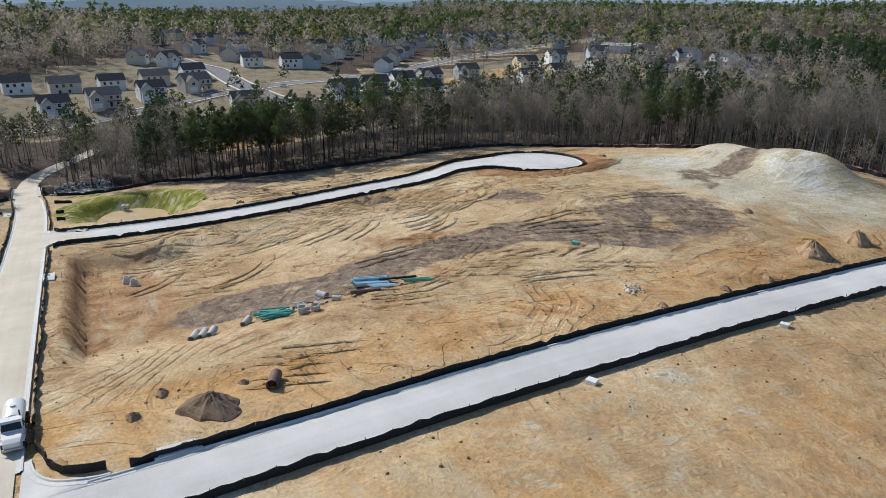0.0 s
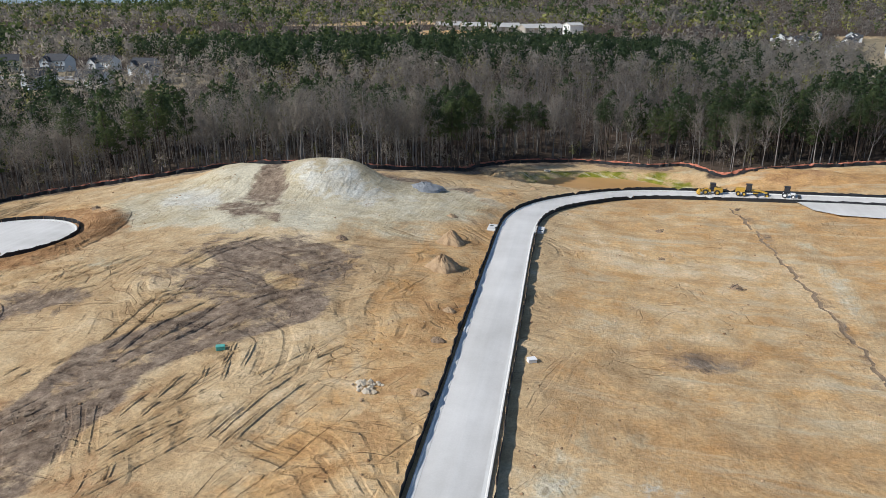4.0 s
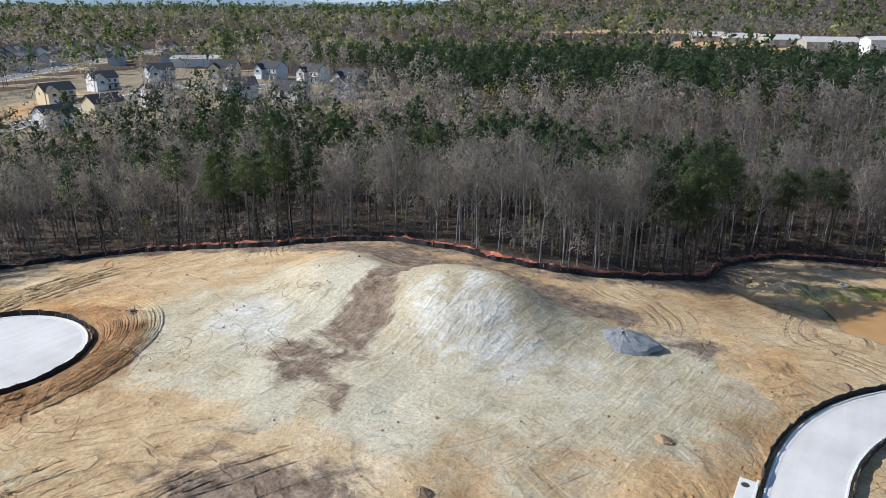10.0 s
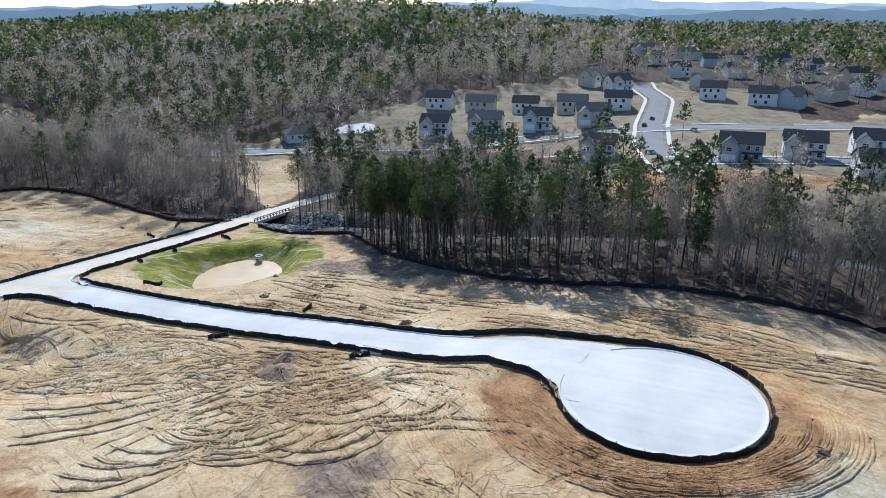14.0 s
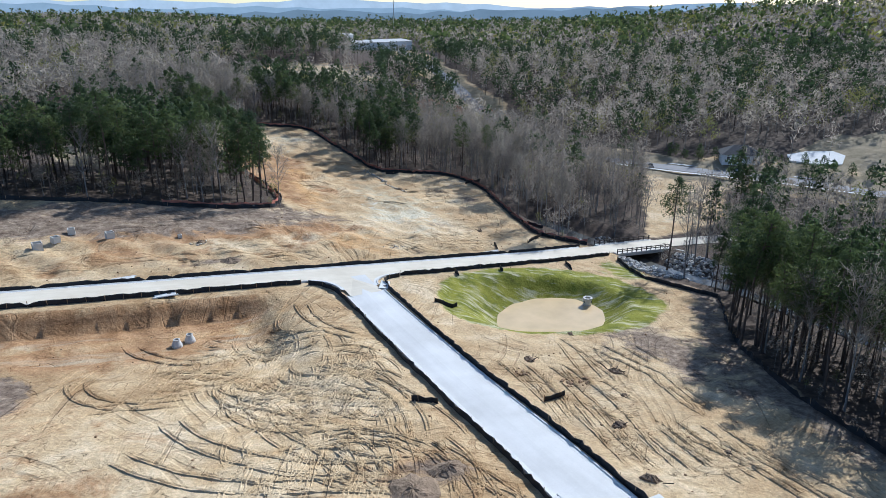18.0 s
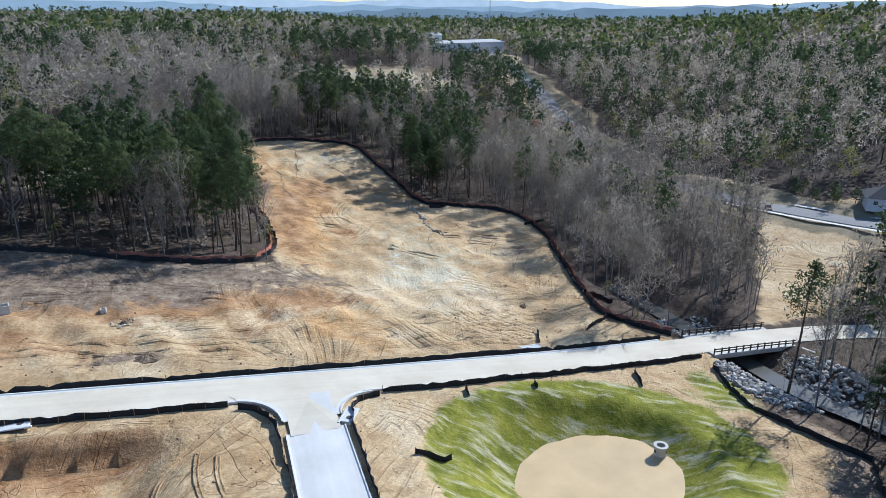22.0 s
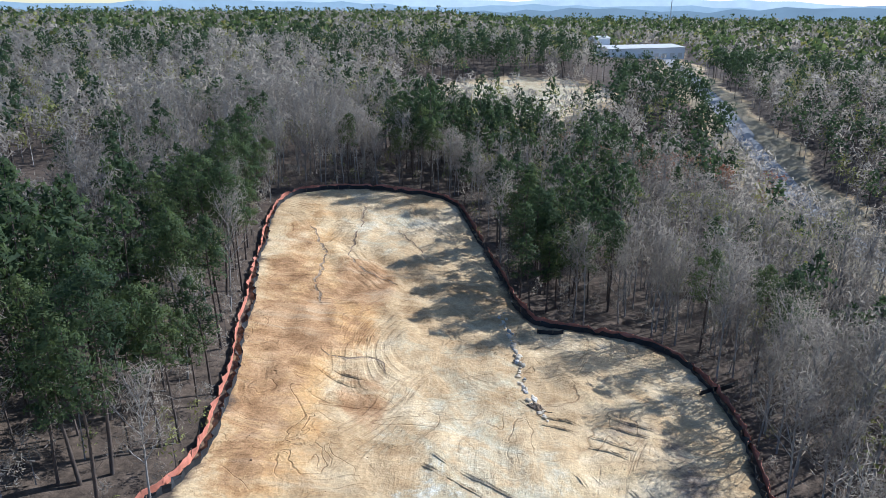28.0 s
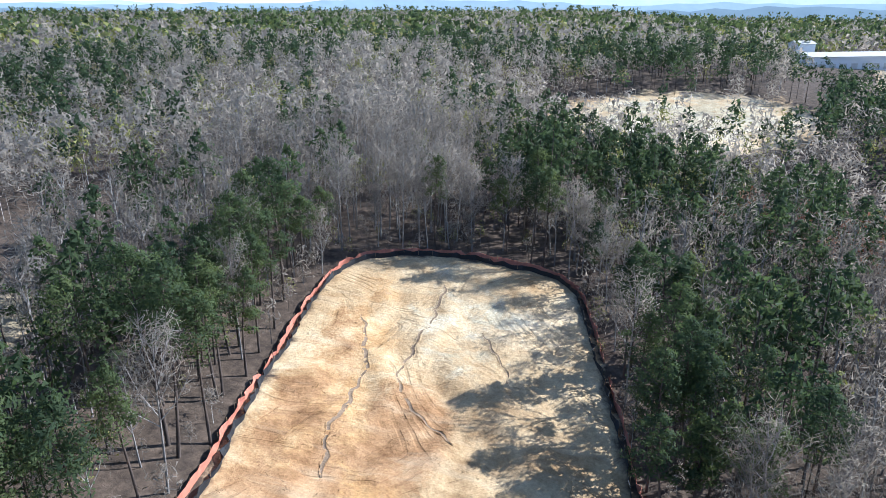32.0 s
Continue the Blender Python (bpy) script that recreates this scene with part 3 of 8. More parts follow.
def relief(x, y):
    """Shallow scrapes and humps of the graded clay."""
    rng = np.random.default_rng(3)
    rough = np.zeros(x.shape)
    for amp, wl in ((0.06, 9.0), (0.05, 4.2), (0.05, 2.3)):
        for _ in range(5):
            a, ph = rng.uniform(0, math.tau), rng.uniform(0, math.tau, 2)
            u, v = x * math.cos(a) + y * math.sin(a), -x * math.sin(a) + y * math.cos(a)
            rough += amp * 0.5 * np.sin(u * math.tau / wl + ph[0] + 1.6 * np.sin(v * math.tau / (wl * 5) + ph[1]))
    # rain rills on the big heap
    gully = np.abs(np.sin(np.arctan2(y - 102, x + 27.5) * 13 + 0.7 * np.sin(x * 0.7) + 0.5 * np.sin(y * 0.9))) ** 0.6
    ring = bump(x, y, -27.5, 102, 13, 11, -20, 4) * smooth(3, 7, np.hypot(x + 27.5, y - 102))
    rough += 0.5 * (gully - 0.6) * ring
    gully = np.abs(np.sin(np.arctan2(y - 101, x + 44.5) * 11 + 0.8 * np.sin(x * 0.6) + 0.5 * np.sin(y * 0.8))) ** 0.6
    rough += 0.4 * (gully - 0.6) * bump(x, y, -44.5, 100, 11, 9, -35, 4) * smooth(2.5, 6, np.hypot(x + 44.5, y - 101))
    # the scraped verge south of the main street
    verge = smooth(-66, -60, y) * smooth(-40, -44, y) * smooth(-112, -100, x) * smooth(0, -15, x)
    rough += verge * (0.35 * np.sin(x * 0.31 + 1.1 * np.sin(y * 0.35)) * np.sin(y * 0.6 + 0.8 * np.sin(x * 0.21)) + 0.2 * np.sin(x * 0.9 + y * 0.5))
    arm = smooth(-48, -60, y) * smooth(-176, -165, y) * smooth(-134, -124, x) * smooth(-80, -86, x)
    rough += arm * (0.3 * np.sin(x * 0.5 + 1.4 * np.sin(y * 0.17)) * np.sin(y * 0.23 + 0.5) + 0.13 * np.sin(x * 1.3 + 2 * np.sin(y * 0.3)))
    # and on the cut bank
    bank = smooth(-30.2, -29, y) * smooth(-25, -26.5, y) * smooth(-64, -60, x) * smooth(-12, -22, x)
    rough += 0.35 * bank * (np.abs(np.sin(x * 2.3 + 0.8 * np.sin(x * 0.9))) ** 0.7 - 0.5)
    return rough


def land(x, y):
    """Height of the ground, with the beds of the streets pressed in."""
    x, y = np.asarray(x, float), np.asarray(y, float)
    z = lay(x, y)
    z = z + relief(x, y)
    brook, _ = path_distance(x, y, BROOK[::3])
    for i, (p, w) in enumerate(ROAD_FINE):
        box = (x > p[:, 0].min() - 14) & (x < p[:, 0].max() + 14) & (y > p[:, 1].min() - 14) & (y < p[:, 1].max() + 14)
        if not box.any():
            continue
        d, rz = road_height(i, x[box], y[box])
        f = 1 - smooth(w + 0.9, w + 4.5, d)
        if i == 1:
            f = f * smooth(6.5, 8.0, brook[box])
        z[box] = z[box] * (1 - f) + (rz - 0.12) * f
    d = np.hypot((x - BULB[0]) / BULB_LONG, y - BULB[1])
    f = 1 - smooth(BULB_R + 0.8, BULB_R + 4, d)
    slope = BULB_Z + 0.042 * (x - BULB[0])
    z = z * (1 - f) + (slope - 0.12) * f
    box = (x > -86) & (x < -62) & (y > 43) & (y < 74)
    if box.any():
        q, _ = path_distance(x[box], y[box], FLARE, True)
        q = np.where(inside(x[box], y[box], FLARE), 0, q)
        f = 1 - smooth(1.0, 4.0, q)
        z[box] = z[box] * (1 - f) + (court_top(x[box], y[box]) - 0.14) * f
    box = (x > -92) & (x < -65) & (y > -38) & (y < -20)
    if box.any():
        q, _ = path_distance(x[box], y[box], JUNCTION, True)
        q = np.where(inside(x[box], y[box], JUNCTION), 0, q)
        f = 1 - smooth(1.0, 4.0, q)
        z[box] = z[box] * (1 - f) + (junction_top(x[box], y[box]) - 0.14) * f
    for i in (0, 1, 2):
        p, w = ROAD_FINE[i]
        box = (x > p[:, 0].min() - 5) & (x < p[:, 0].max() + 5) & (y > p[:, 1].min() - 5) & (y < p[:, 1].max() + 5)
        if box.any():
            d, rz = road_height(i, x[box], y[box])
            z[box] = np.where(d < w + 0.5, np.minimum(z[box], rz - 0.1), z[box])
    return z


def at(x, y):
    return float(land(np.array([x]), np.array([y]))[0])


# ---- the ground, one sheet to the horizon ----
def lines(lo, hi, step, far, grow=1.13):
    inner = list(np.arange(lo, hi + step / 2, step))
    out, s, v = [], step, inner[0]
    while v > -far:
        s = min(s * grow, 160)
        v -= s
        out.append(v)
    up, s, v = [], step, inner[-1]
    while v < far:
        s = min(s * grow, 160)
        v += s
        up.append(v)
    return np.array(out[::-1] + inner + up)


def paint_cover(ob, x, y):
    """Which soil or plant covers each place of the plan."""
    edge, _ = path_distance(x, y, SITE, True)
    deep = np.where(inside(x, y, SITE), edge, -edge)
    pale = 0.95 * bump(x, y, -28, 96, 30, 16, -8, 3) + 0.9 * bump(x, y, -7, 101, 15, 14, 0, 3) + 0.7 * bump(x, y, -50, 84, 14, 16) + 0.7 * bump(x, y, -34, 79, 36, 8, -4)
    pale += 0.6 * bump(x, y, -108, -88, 13, 40, -4, 3) + 0.5 * bump(x, y, -98, -162, 12, 18, 0, 3) + 0.4 * bump(x, y, -64, -58, 16, 6)
    pale += 0.45 * bump(x, y, 24, 20, 8, 30, 0, 2.5) + 0.5 * bump(x, y, 48, 162, 8, 5)
    dead = np.zeros(x.shape)
    d, _ = path_distance(x, y, [(-12, 48), (-19, 41), (-24.6, 34), (-24.5, 18), (-22, 4), (-27, -12)])
    dead = np.maximum(dead, 0.98 * (1 - smooth(3.6, 7.5, d)) * (0.84 + 0.16 * np.cos(d * 1.5 + 0.6 * np.sin(y * 0.2))))
    ring, _ = path_distance(x, y, [(-40, 60.5), (-30, 60), (-20, 58.5), (-13.5, 55), (-14, 48)])
    dead = np.maximum(dead, 0.9 * bump(x, y, -20, 60, 15, 13, 0, 3) * (0.6 + 0.4 * smooth(0.8, 2.2, ring)))
    dead = np.maximum(dead, 0.8 * bump(x, y, -44, 46.5, 7, 5, 0, 3))
    d, _ = path_distance(x, y, [(-36, 109), (-37.5, 100), (-34, 92), (-35, 84), (-30, 77)])
    d = d / (0.75 + 0.65 * smooth(102, 84, y) + 0.8 * smooth(103, 110, y))
    dead = np.maximum(dead, 0.68 * (1 - smooth(1.6, 5.5, d)) * smooth(75, 79, y))
    dead = np.maximum(dead, 0.7 * (1 - smooth(1.5, 8, np.abs(deep))) * (y > -30) * (x < 45))
    dead = np.maximum(dead, 0.95 * bump(x, y, -46, -68.5, 46, 11, 2, 4))
    # dead litter beside the pond, with tree shade put into its colour too
    dead = np.maximum(dead, 0.7 * bump(x, y, -110, 10, 7, 28, 4, 3))
    dead = np.maximum(dead, 0.85 * bump(x, y, -38, 115, 46, 6.5, -3, 3))
    dead = np.maximum(dead, 0.45 * bump(x, y, -31, 84, 7, 9, 0, 2))
    d, _ = path_distance(x, y, [(50, 115), (51.8, 103), (53, 85), (52.4, 62), (51, 40), (49, 20)])
    dead = np.maximum(dead, 0.4 * (1 - smooth(0.3, 2.0, d)) * (y > 10))
    pale = np.maximum(pale, 0.5 * (1 - smooth(0.5, 4, np.abs(d - 4))) * (x > 50) * (y > 10) * (y < 115))
    for cx, cy, rx, ry, v in ((-62, -66, 26, 4, 0.6), (-88, -70, 4, 10, 0.5), (-130, -90, 5, 12, 0.6), (-126, -128, 4, 4, 0.6), (36, 46, 7, 3.5, 0.5), (-58, -45, 5, 2.4, 0.7), (-100, -45, 6, 2, 0.5), (-64, 26, 6, 4, 0.55), (-110, -62, 5, 3, 0.5)):
        dead = np.maximum(dead, v * bump(x, y, cx, cy, rx, ry, 10, 2.5))
    for cx, cy, rx, ry, v in ((-55, -58, 8, 4, 0.75), (-44, 59, 6, 4, 0.6), (-76, -56, 7, 2.6, 0.6), (30, 12, 9, 6, 0.55), (26, 52, 8, 5, 0.5), (-100, -70, 8, 6, 0.8), (30, 80, 10, 4, 0.35)):
        pale = np.maximum(pale, v * bump(x, y, cx, cy, rx, ry, -15, 2.5))
    a = np.hypot((x - WELL_POND[0]) / 1.22, y - WELL_POND[1])
    b = np.hypot((x - FAR_POND[0]) / 1.55, y - FAR_POND[1])
    grass = np.maximum(1 - smooth(14.5, 18.5, a), 0.5 * (1 - smooth(13, 17, b)) * smooth(140, 152, y + 0.25 * (x - 27)))
    grass = np.maximum(grass, bump(x, y, -133, -27, 5, 6) * 0.9)
    grass = np.maximum(grass, 0.8 * bump(x, y, -146, -102, 5, 7))
    clay = 0.9 * bump(x, y, -70, 70, 19, 18, 0, 4) * smooth(10, 12, np.hypot(x + 70.6, y - 69.2))
    clay += 0.65 * (1 - smooth(3, 12, np.abs(x - 4))) * (y > -34) * (y < 120) + 0.55 * smooth(16, 22, x) * (1 - smooth(150, 160, y))
    clay += 0.9 * bump(x, y, 62, 140, 22, 9, -6, 3) + 0.95 * bump(x, y, -85.5, -118, 8, 55, 0, 3) + 0.95 * bump(x, y, -93, -126, 5, 12, 5, 3) + 0.6 * bump(x, y, -45, -22, 24, 5, 0, 3)
    clay += 0.5 * bump(x, y, -88, -52, 12, 10) + 0.5 * bump(x, y, -134, -98, 5, 16)
    town = inside(x, y, TOWN)
    rim, _ = path_distance(x, y, ACROSS, True)
    across = np.clip(0.5 + np.where(inside(x, y, ACROSS), rim, -rim) / 7.0, 0, 1)
    cd, _ = path_distance(x, y, COUNTY_ROAD[::2])
    verge = 1 - smooth(9, 16, cd)
    litter = np.clip(0.5 - deep / 6.0, 0, 1) * (1 - town) * (1 - across) * (1 - verge)
    lawn = np.maximum(np.where(town, 0.9, 0), np.where(deep < 0, verge * 0.8, 0))
    lawn = np.maximum(lawn, np.where(deep < 0, 0.95 * bump(x, y, -41, -130, 9, 22, 0, 3), 0))
    clay += 0.9 * bump(x, y, -262, 165, 14, 60, 18, 3) * town
    lawn = lawn * (1 - 0.9 * bump(x, y, -262, 165, 14, 60, 18, 3))
    pale = np.maximum(pale, 0.9 * bump(x, y, -155, -318, 56, 36, 30, 3))
    litter = litter * (1 - bump(x, y, -155, -318, 58, 38, 30, 4))
    pale = pale + 0.3 * across
    field = inside(x, y, FIELD)
    open_far = np.maximum(bump(x, y, -200, 680, 92, 38, 20, 4), 1 - smooth(16, 24, path_distance(x, y, [(-112, 562), (16, 500)])[0]))
    litter, clay = litter * (1 - open_far), clay + 0.7 * open_far
    litter = np.where(field, 0.0, litter)
    lawn = np.maximum(lawn, 0.8 * ((x > 124 + (y - 270) * 0.27) & (y > 262) & (y < 720)))
    litter = np.where(lawn > 0.5, 0.0, litter)
    lawn = np.where(field, 0.55 + 0.4 * np.sin(x * 0.09 + y * 0.05), lawn)
    dark = np.where(field, 0.9, 0.0)
    even = np.maximum(0.85 * smooth(17, 23, x) * smooth(160, 150, y), np.clip(pale, 0, 1) * 0.75)
    even = np.maximum(even, 0.8 * smooth(-27, -26, y) * smooth(-10, -14, y) * smooth(-64, -58, x) * smooth(-20, -28, x))
    even = np.maximum(even, 0.2 * smooth(-38, -42, y) + 0.12 * smooth(-74, -84, y))
    white = 0.95 * bump(x, y, -47, 88, 9, 6, -35, 3) + 0.55 * bump(x, y, -25, 97, 9, 8, -20, 3) + 0.55 * bump(x, y, -8, 112, 6, 4, 0, 3) + 0.45 * bump(x, y, -14, 96, 10, 6)
    white += 0.22 * bump(x, y, 27, 6, 10, 8) + 0.35 * bump(x, y, 26, 22, 5, 4) + 0.4 * bump(x, y, -102, -84, 9, 14)
    ring = np.hypot((x + 67.5) / 1.12, y - 68)
    dark = dark + 0.85 * (1 - smooth(14.5, 19, ring)) * smooth(-84, -72, x) + 0.5 * bump(x, y, -62, 26, 9, 8) + 0.7 * bump(x, y, -42, -20, 22, 5, 0, 3)
    dark += 0.9 * smooth(-30.5, -28.5, y) * smooth(-23.5, -26, y) * smooth(-66, -60, x) * smooth(-16, -24, x)
    dark += 0.72 * bump(x, y, -83.5, -118, 6.5, 52, 0, 4) + 0.85 * bump(x, y, -95.5, -138, 6, 10, 10, 4) + 0.8 * bump(x, y, -95.6, -101, 3.5, 8, 0, 4)
    dark += 0.5 * bump(x, y, -46, -48, 52, 6.5, 1, 3) + 0.5 * bump(x, y, -60, -60, 34, 6, 0, 3)
    dark += 0.6 * bump(x, y, -92, -122, 6, 12, 0, 3) + 0.6 * bump(x, y, 62, 140, 24, 8, -6, 3) + 0.55 * bump(x, y, -60, -62, 34, 7, 3, 3) + 0.4 * bump(x, y, 5, 60, 4, 60, 0, 3) + 0.4 * bump(x, y, -28, 20, 10, 8) + 0.42 * bump(x, y, -20, 4, 26, 30, 10, 3)
    for name, cols in (("soils", (pale, dead, grass)), ("cover", (clay, litter, lawn)), ("finish", (even, white, dark))):
        layer = ob.data.color_attributes.new(name, "FLOAT_COLOR", "POINT")
        c = np.ones((len(x), 4), np.float32)
        for k, v in enumerate(cols):
            c[:, k] = np.clip(v, 0, 1)
        layer.data.foreach_set("color", c.ravel())


def ground():
    gx, gy = lines(-166, 84, 0.95, 4300), lines(-184, 184, 0.95, 4300)
    X, Y = np.meshgrid(gx, gy)
    x, y = X.ravel(), Y.ravel()
    z = land(x, y)
    nx, ny = len(gx), len(gy)
    i = np.arange(nx * ny).reshape(ny, nx)
    quads = np.stack([i[:-1, :-1], i[:-1, 1:], i[1:, 1:], i[1:, :-1]], -1).reshape(-1, 4)
    ob = big_mesh("ground", np.stack([x, y, z], 1), quads.ravel(), np.full(len(quads), 4), [M_SOIL], smooth=True)
    paint_cover(ob, x, y)
    return tagged(ob, "graded tan and orange clay ground with wheel ruts, woods beyond", "ground", kind="structure")


ground()


# ---- streets ----
def strip(name, pts, z, offs, lifts, mat, label, close=None):
    """A ribbon along a line: offsets across it and the lift of each."""
    t = np.gradient(pts, axis=0)
    t /= np.linalg.norm(t, axis=1)[:, None]
    n = np.stack([t[:, 1], -t[:, 0]], 1)
    verts, k = [], len(offs)
    for p, zz, nn in zip(pts, z, n):
        verts += [(p[0] + nn[0] * o, p[1] + nn[1] * o, zz + l) for o, l in zip(offs, lifts)]
    faces = [(i * k + j, i * k + j + 1, (i + 1) * k + j + 1, (i + 1) * k + j) for i in range(len(pts) - 1) for j in range(k - 1)]
    ob = link_mesh(name, verts, faces, mat, smooth=False)
    return tagged(ob, label, "road" if "road" in name else "kerb", kind="structure")


def fine_line(i, step=1.5, cut=None):
    p = resample(ROAD_FINE[i][0], step)
    if cut is not None:
        p = p[cut(p[:, 0], p[:, 1])]
    seg = np.hypot(*np.diff(ROAD_FINE[i][0], axis=0).T)
    _, al = path_distance(p[:, 0], p[:, 1], ROAD_FINE[i][0])
    return p, np.interp(al, np.concatenate(([0], np.cumsum(seg))), ROAD_Z[i])


def streets():
    p, z = fine_line(0)
    strip("road_long", p, z, (-2.4, -1.2, 0, 1.2, 2.4), (0, 0.05, 0.08, 0.05, 0), M_BASE, "white crushed stone base of a new street")
    for s in (-1, 1):
        q, zq = fine_line(0, cut=lambda x, y: (y > -28))
        strip("kerb_long", q, zq, (s * 2.4, s * 2.7, s * 2.78, s * 2.9, s * 2.95)[::s], (0.02, 0.03, 0.14, 0.15, -0.1)[::s], M_KERB, "pale rolled concrete kerb")
    p, z = fine_line(1, cut=lambda x, y: x > -210)
    strip("road_main", p, z, (-2.55, -1.3, 0, 1.3, 2.55), (0.01, 0.05, 0.075, 0.05, 0.01), M_TAN_ROAD, "tan compacted stone street over the bridge")
    for s in (-1, 1):
        for lo, hi in (((-136, -85), (-72, 8)) if s > 0 else ((-136, 8),)):
            q, zq = fine_line(1, cut=lambda x, y: (x > lo) & (x < hi))
            strip("kerb_main", q, zq, (s * 2.55, s * 2.85, s * 2.93, s * 3.07, s * 3.12)[::s], (0.02, 0.03, 0.14, 0.15, -0.1)[::s], M_KERB, "pale rolled concrete kerb")
    p, z = fine_line(2, cut=lambda x, y: y > -34)
    strip("road_court", p, z, (-2.7, -1.3, 0, 1.3, 2.7), (0.015, 0.055, 0.085, 0.055, 0.015), M_BASE, "white crushed stone base of a short court")
    for s in (-1, 1):
        q, zq = fine_line(2, cut=lambda x, y: (y > -26) & (y < 45))
        strip("kerb_court", q, zq, (s * 2.7, s * 3.05, s * 3.13, s * 3.27, s * 3.32)[::s], (0.02, 0.03, 0.14, 0.15, -0.1)[::s], M_KERB, "pale rolled concrete kerb")
    # the round end of the court
    verts, faces, n = [], [], 72
    rs = ((0, 0.12), (6, 0.09), (BULB_R, 0.02))
    for r, l in rs:
        for a in range(n):
            x, y = BULB[0] + BULB_LONG * r * math.cos(a * math.tau / n), BULB[1] + r * math.sin(a * math.tau / n)
            verts.append((x, y, BULB_Z + 0.042 * (x - BULB[0]) + l))
    for k in range(2):
        faces += [(k * n + a, k * n + (a + 1) % n, (k + 1) * n + (a + 1) % n, (k + 1) * n + a) for a in range(n)]
    tagged(link_mesh("road_turnaround", verts, faces, M_BASE), "round white crushed stone turnaround", "road", kind="structure")
    ang = [radians(a) for a in range(-92, 222, 4)]
    verts = []
    for a in ang:
        for r, l in ((BULB_R, 0.03), (BULB_R + 0.4, 0.04), (BULB_R + 0.5, 0.15), (BULB_R + 0.65, 0.16), (BULB_R + 0.7, -0.1)):
            x, y = BULB[0] + BULB_LONG * r * math.cos(a), BULB[1] + r * math.sin(a)
            verts.append((x, y, BULB_Z + 0.042 * (x - BULB[0]) + l))
    faces = [(i * 5 + j, i * 5 + j + 1, i * 5 + j + 6, i * 5 + j + 5) for i in range(len(ang) - 1) for j in range(4)]
    tagged(link_mesh("kerb_turnaround", verts, faces, M_KERB), "pale rolled concrete kerb round the turnaround", "kerb", kind="structure")
    # rounded corners where streets meet: fans between the two edges
    for cx, cy, r, a0, a1, z0, name, mat in (
            (-70.6, -28.2, 5.2, 180, 270, None, "court", M_TAN_ROAD), (-86.4, -28.2, 5.2, 270, 360, None, "court", M_TAN_ROAD),
            (6.2, -25.4, 6.15, 270, 360, None, "long", M_BASE), (23.6, -25.4, 6.15, 180, 270, None, "long", M_BASE)):
        ox = cx - r if a0 in (180,) else cx + r
        oy = cy - r
        pts = [(cx + r * math.cos(radians(a)), cy + r * math.sin(radians(a))) for a in np.linspace(a0, a1, 12)]
        verts = [(ox, oy, at(ox, oy) + 0.17)] + [(x, y, at(x, y) + 0.16) for x, y in pts]
        if name == "long":
            tagged(link_mesh("road_corner_" + name, verts, [(0, i + 1, i + 2) for i in range(11)], mat), "rounded street corner of compacted stone", "road", kind="structure")
        kv = []
        for x, y in pts:
            ux, uy = (cx - x) / r, (cy - y) / r
            zz = at(x, y) + 0.13 if name == "long" else float(junction_top(np.array([x]), np.array([y]))[0]) + 0.03
            kv += [(x + ux * o, y + uy * o, zz + l) for o, l in ((0, 0.05), (0.4, 0.06), (0.5, 0.17), (0.65, 0.18), (0.7, -0.1))]
        faces = [(i * 5 + j, i * 5 + j + 1, i * 5 + j + 6, i * 5 + j + 5) for i in range(11) for j in range(4)]
        tagged(link_mesh("kerb_corner_" + name, kv, faces, M_KERB), "pale rolled concrete kerb round a corner", "kerb", kind="structure")
    jv = [(x, y, float(junction_top(np.array([x]), np.array([y]))[0]) + 0.065) for x, y in [(-78.5, -32)] + JUNCTION]
    tagged(link_mesh("road_junction", jv, [(0, i, i + 1) for i in range(1, len(jv) - 1)] + [(0, len(jv) - 1, 1)], M_TAN_ROAD), "tan stone base where the court meets the street", "road", kind="structure")
    side = [(62, 118.4), (63.2, 112), (66.5, 108.6), (72, 106.4), (86, 104.5), (88, 114), (74, 119)]
    tagged(link_mesh("road_side_street", [(x, y, max(at(x, y), float(road_height(0, np.array([x]), np.array([y]))[1][0]) - 0.05) + 0.28) for x, y in side], [tuple(range(len(side)))], M_BASE), "white stone base of a side street", "road", kind="structure")
    fv = [(x, y, float(court_top(np.array([x]), np.array([y]))[0]) + 0.06) for x, y in [(-74.9, 57)] + FLARE]
    tagged(link_mesh("road_flare", fv, [(0, i, i + 1) for i in range(1, len(fv) - 1)] + [(0, len(fv) - 1, 1)], M_BASE), "white stone base widening into the turnaround", "road", kind="structure")
    for i, w, nm in ((3, 3.9, "county"), (4, 3.8, "crossing"), (5, 3.2, "houses")):
        p, z = fine_line(i, 6.0)
        strip("road_" + nm, p, z, (-w, 0, w), (0.05, 0.12, 0.05), M_ASPHALT, "grey asphalt road past the houses")
        for s in (-1, 1):
            if nm == "county":
                p, z = p[p[:, 1] > -110], z[p[:, 1] > -110]
            strip("pavement_" + nm, p, z, (s * (w + 1.2), s * (w + 2.6))[::s], (0.14, 0.14), M_KERB, "pale concrete footway along the road")


streets()


# ---- water ----
def water_material(name, c, rough):
    k = Mat(name, rough, 0, 0.5)
    f = k.noise(k.pos, 0.25, 4)
    return k.done(k.ramp(f, (0.3, tuple(v * 0.88 for v in c)), (0.7, tuple(v * 1.06 for v in c))), k.noise(k.pos, 1.6, 3), 0.15, 0.03)


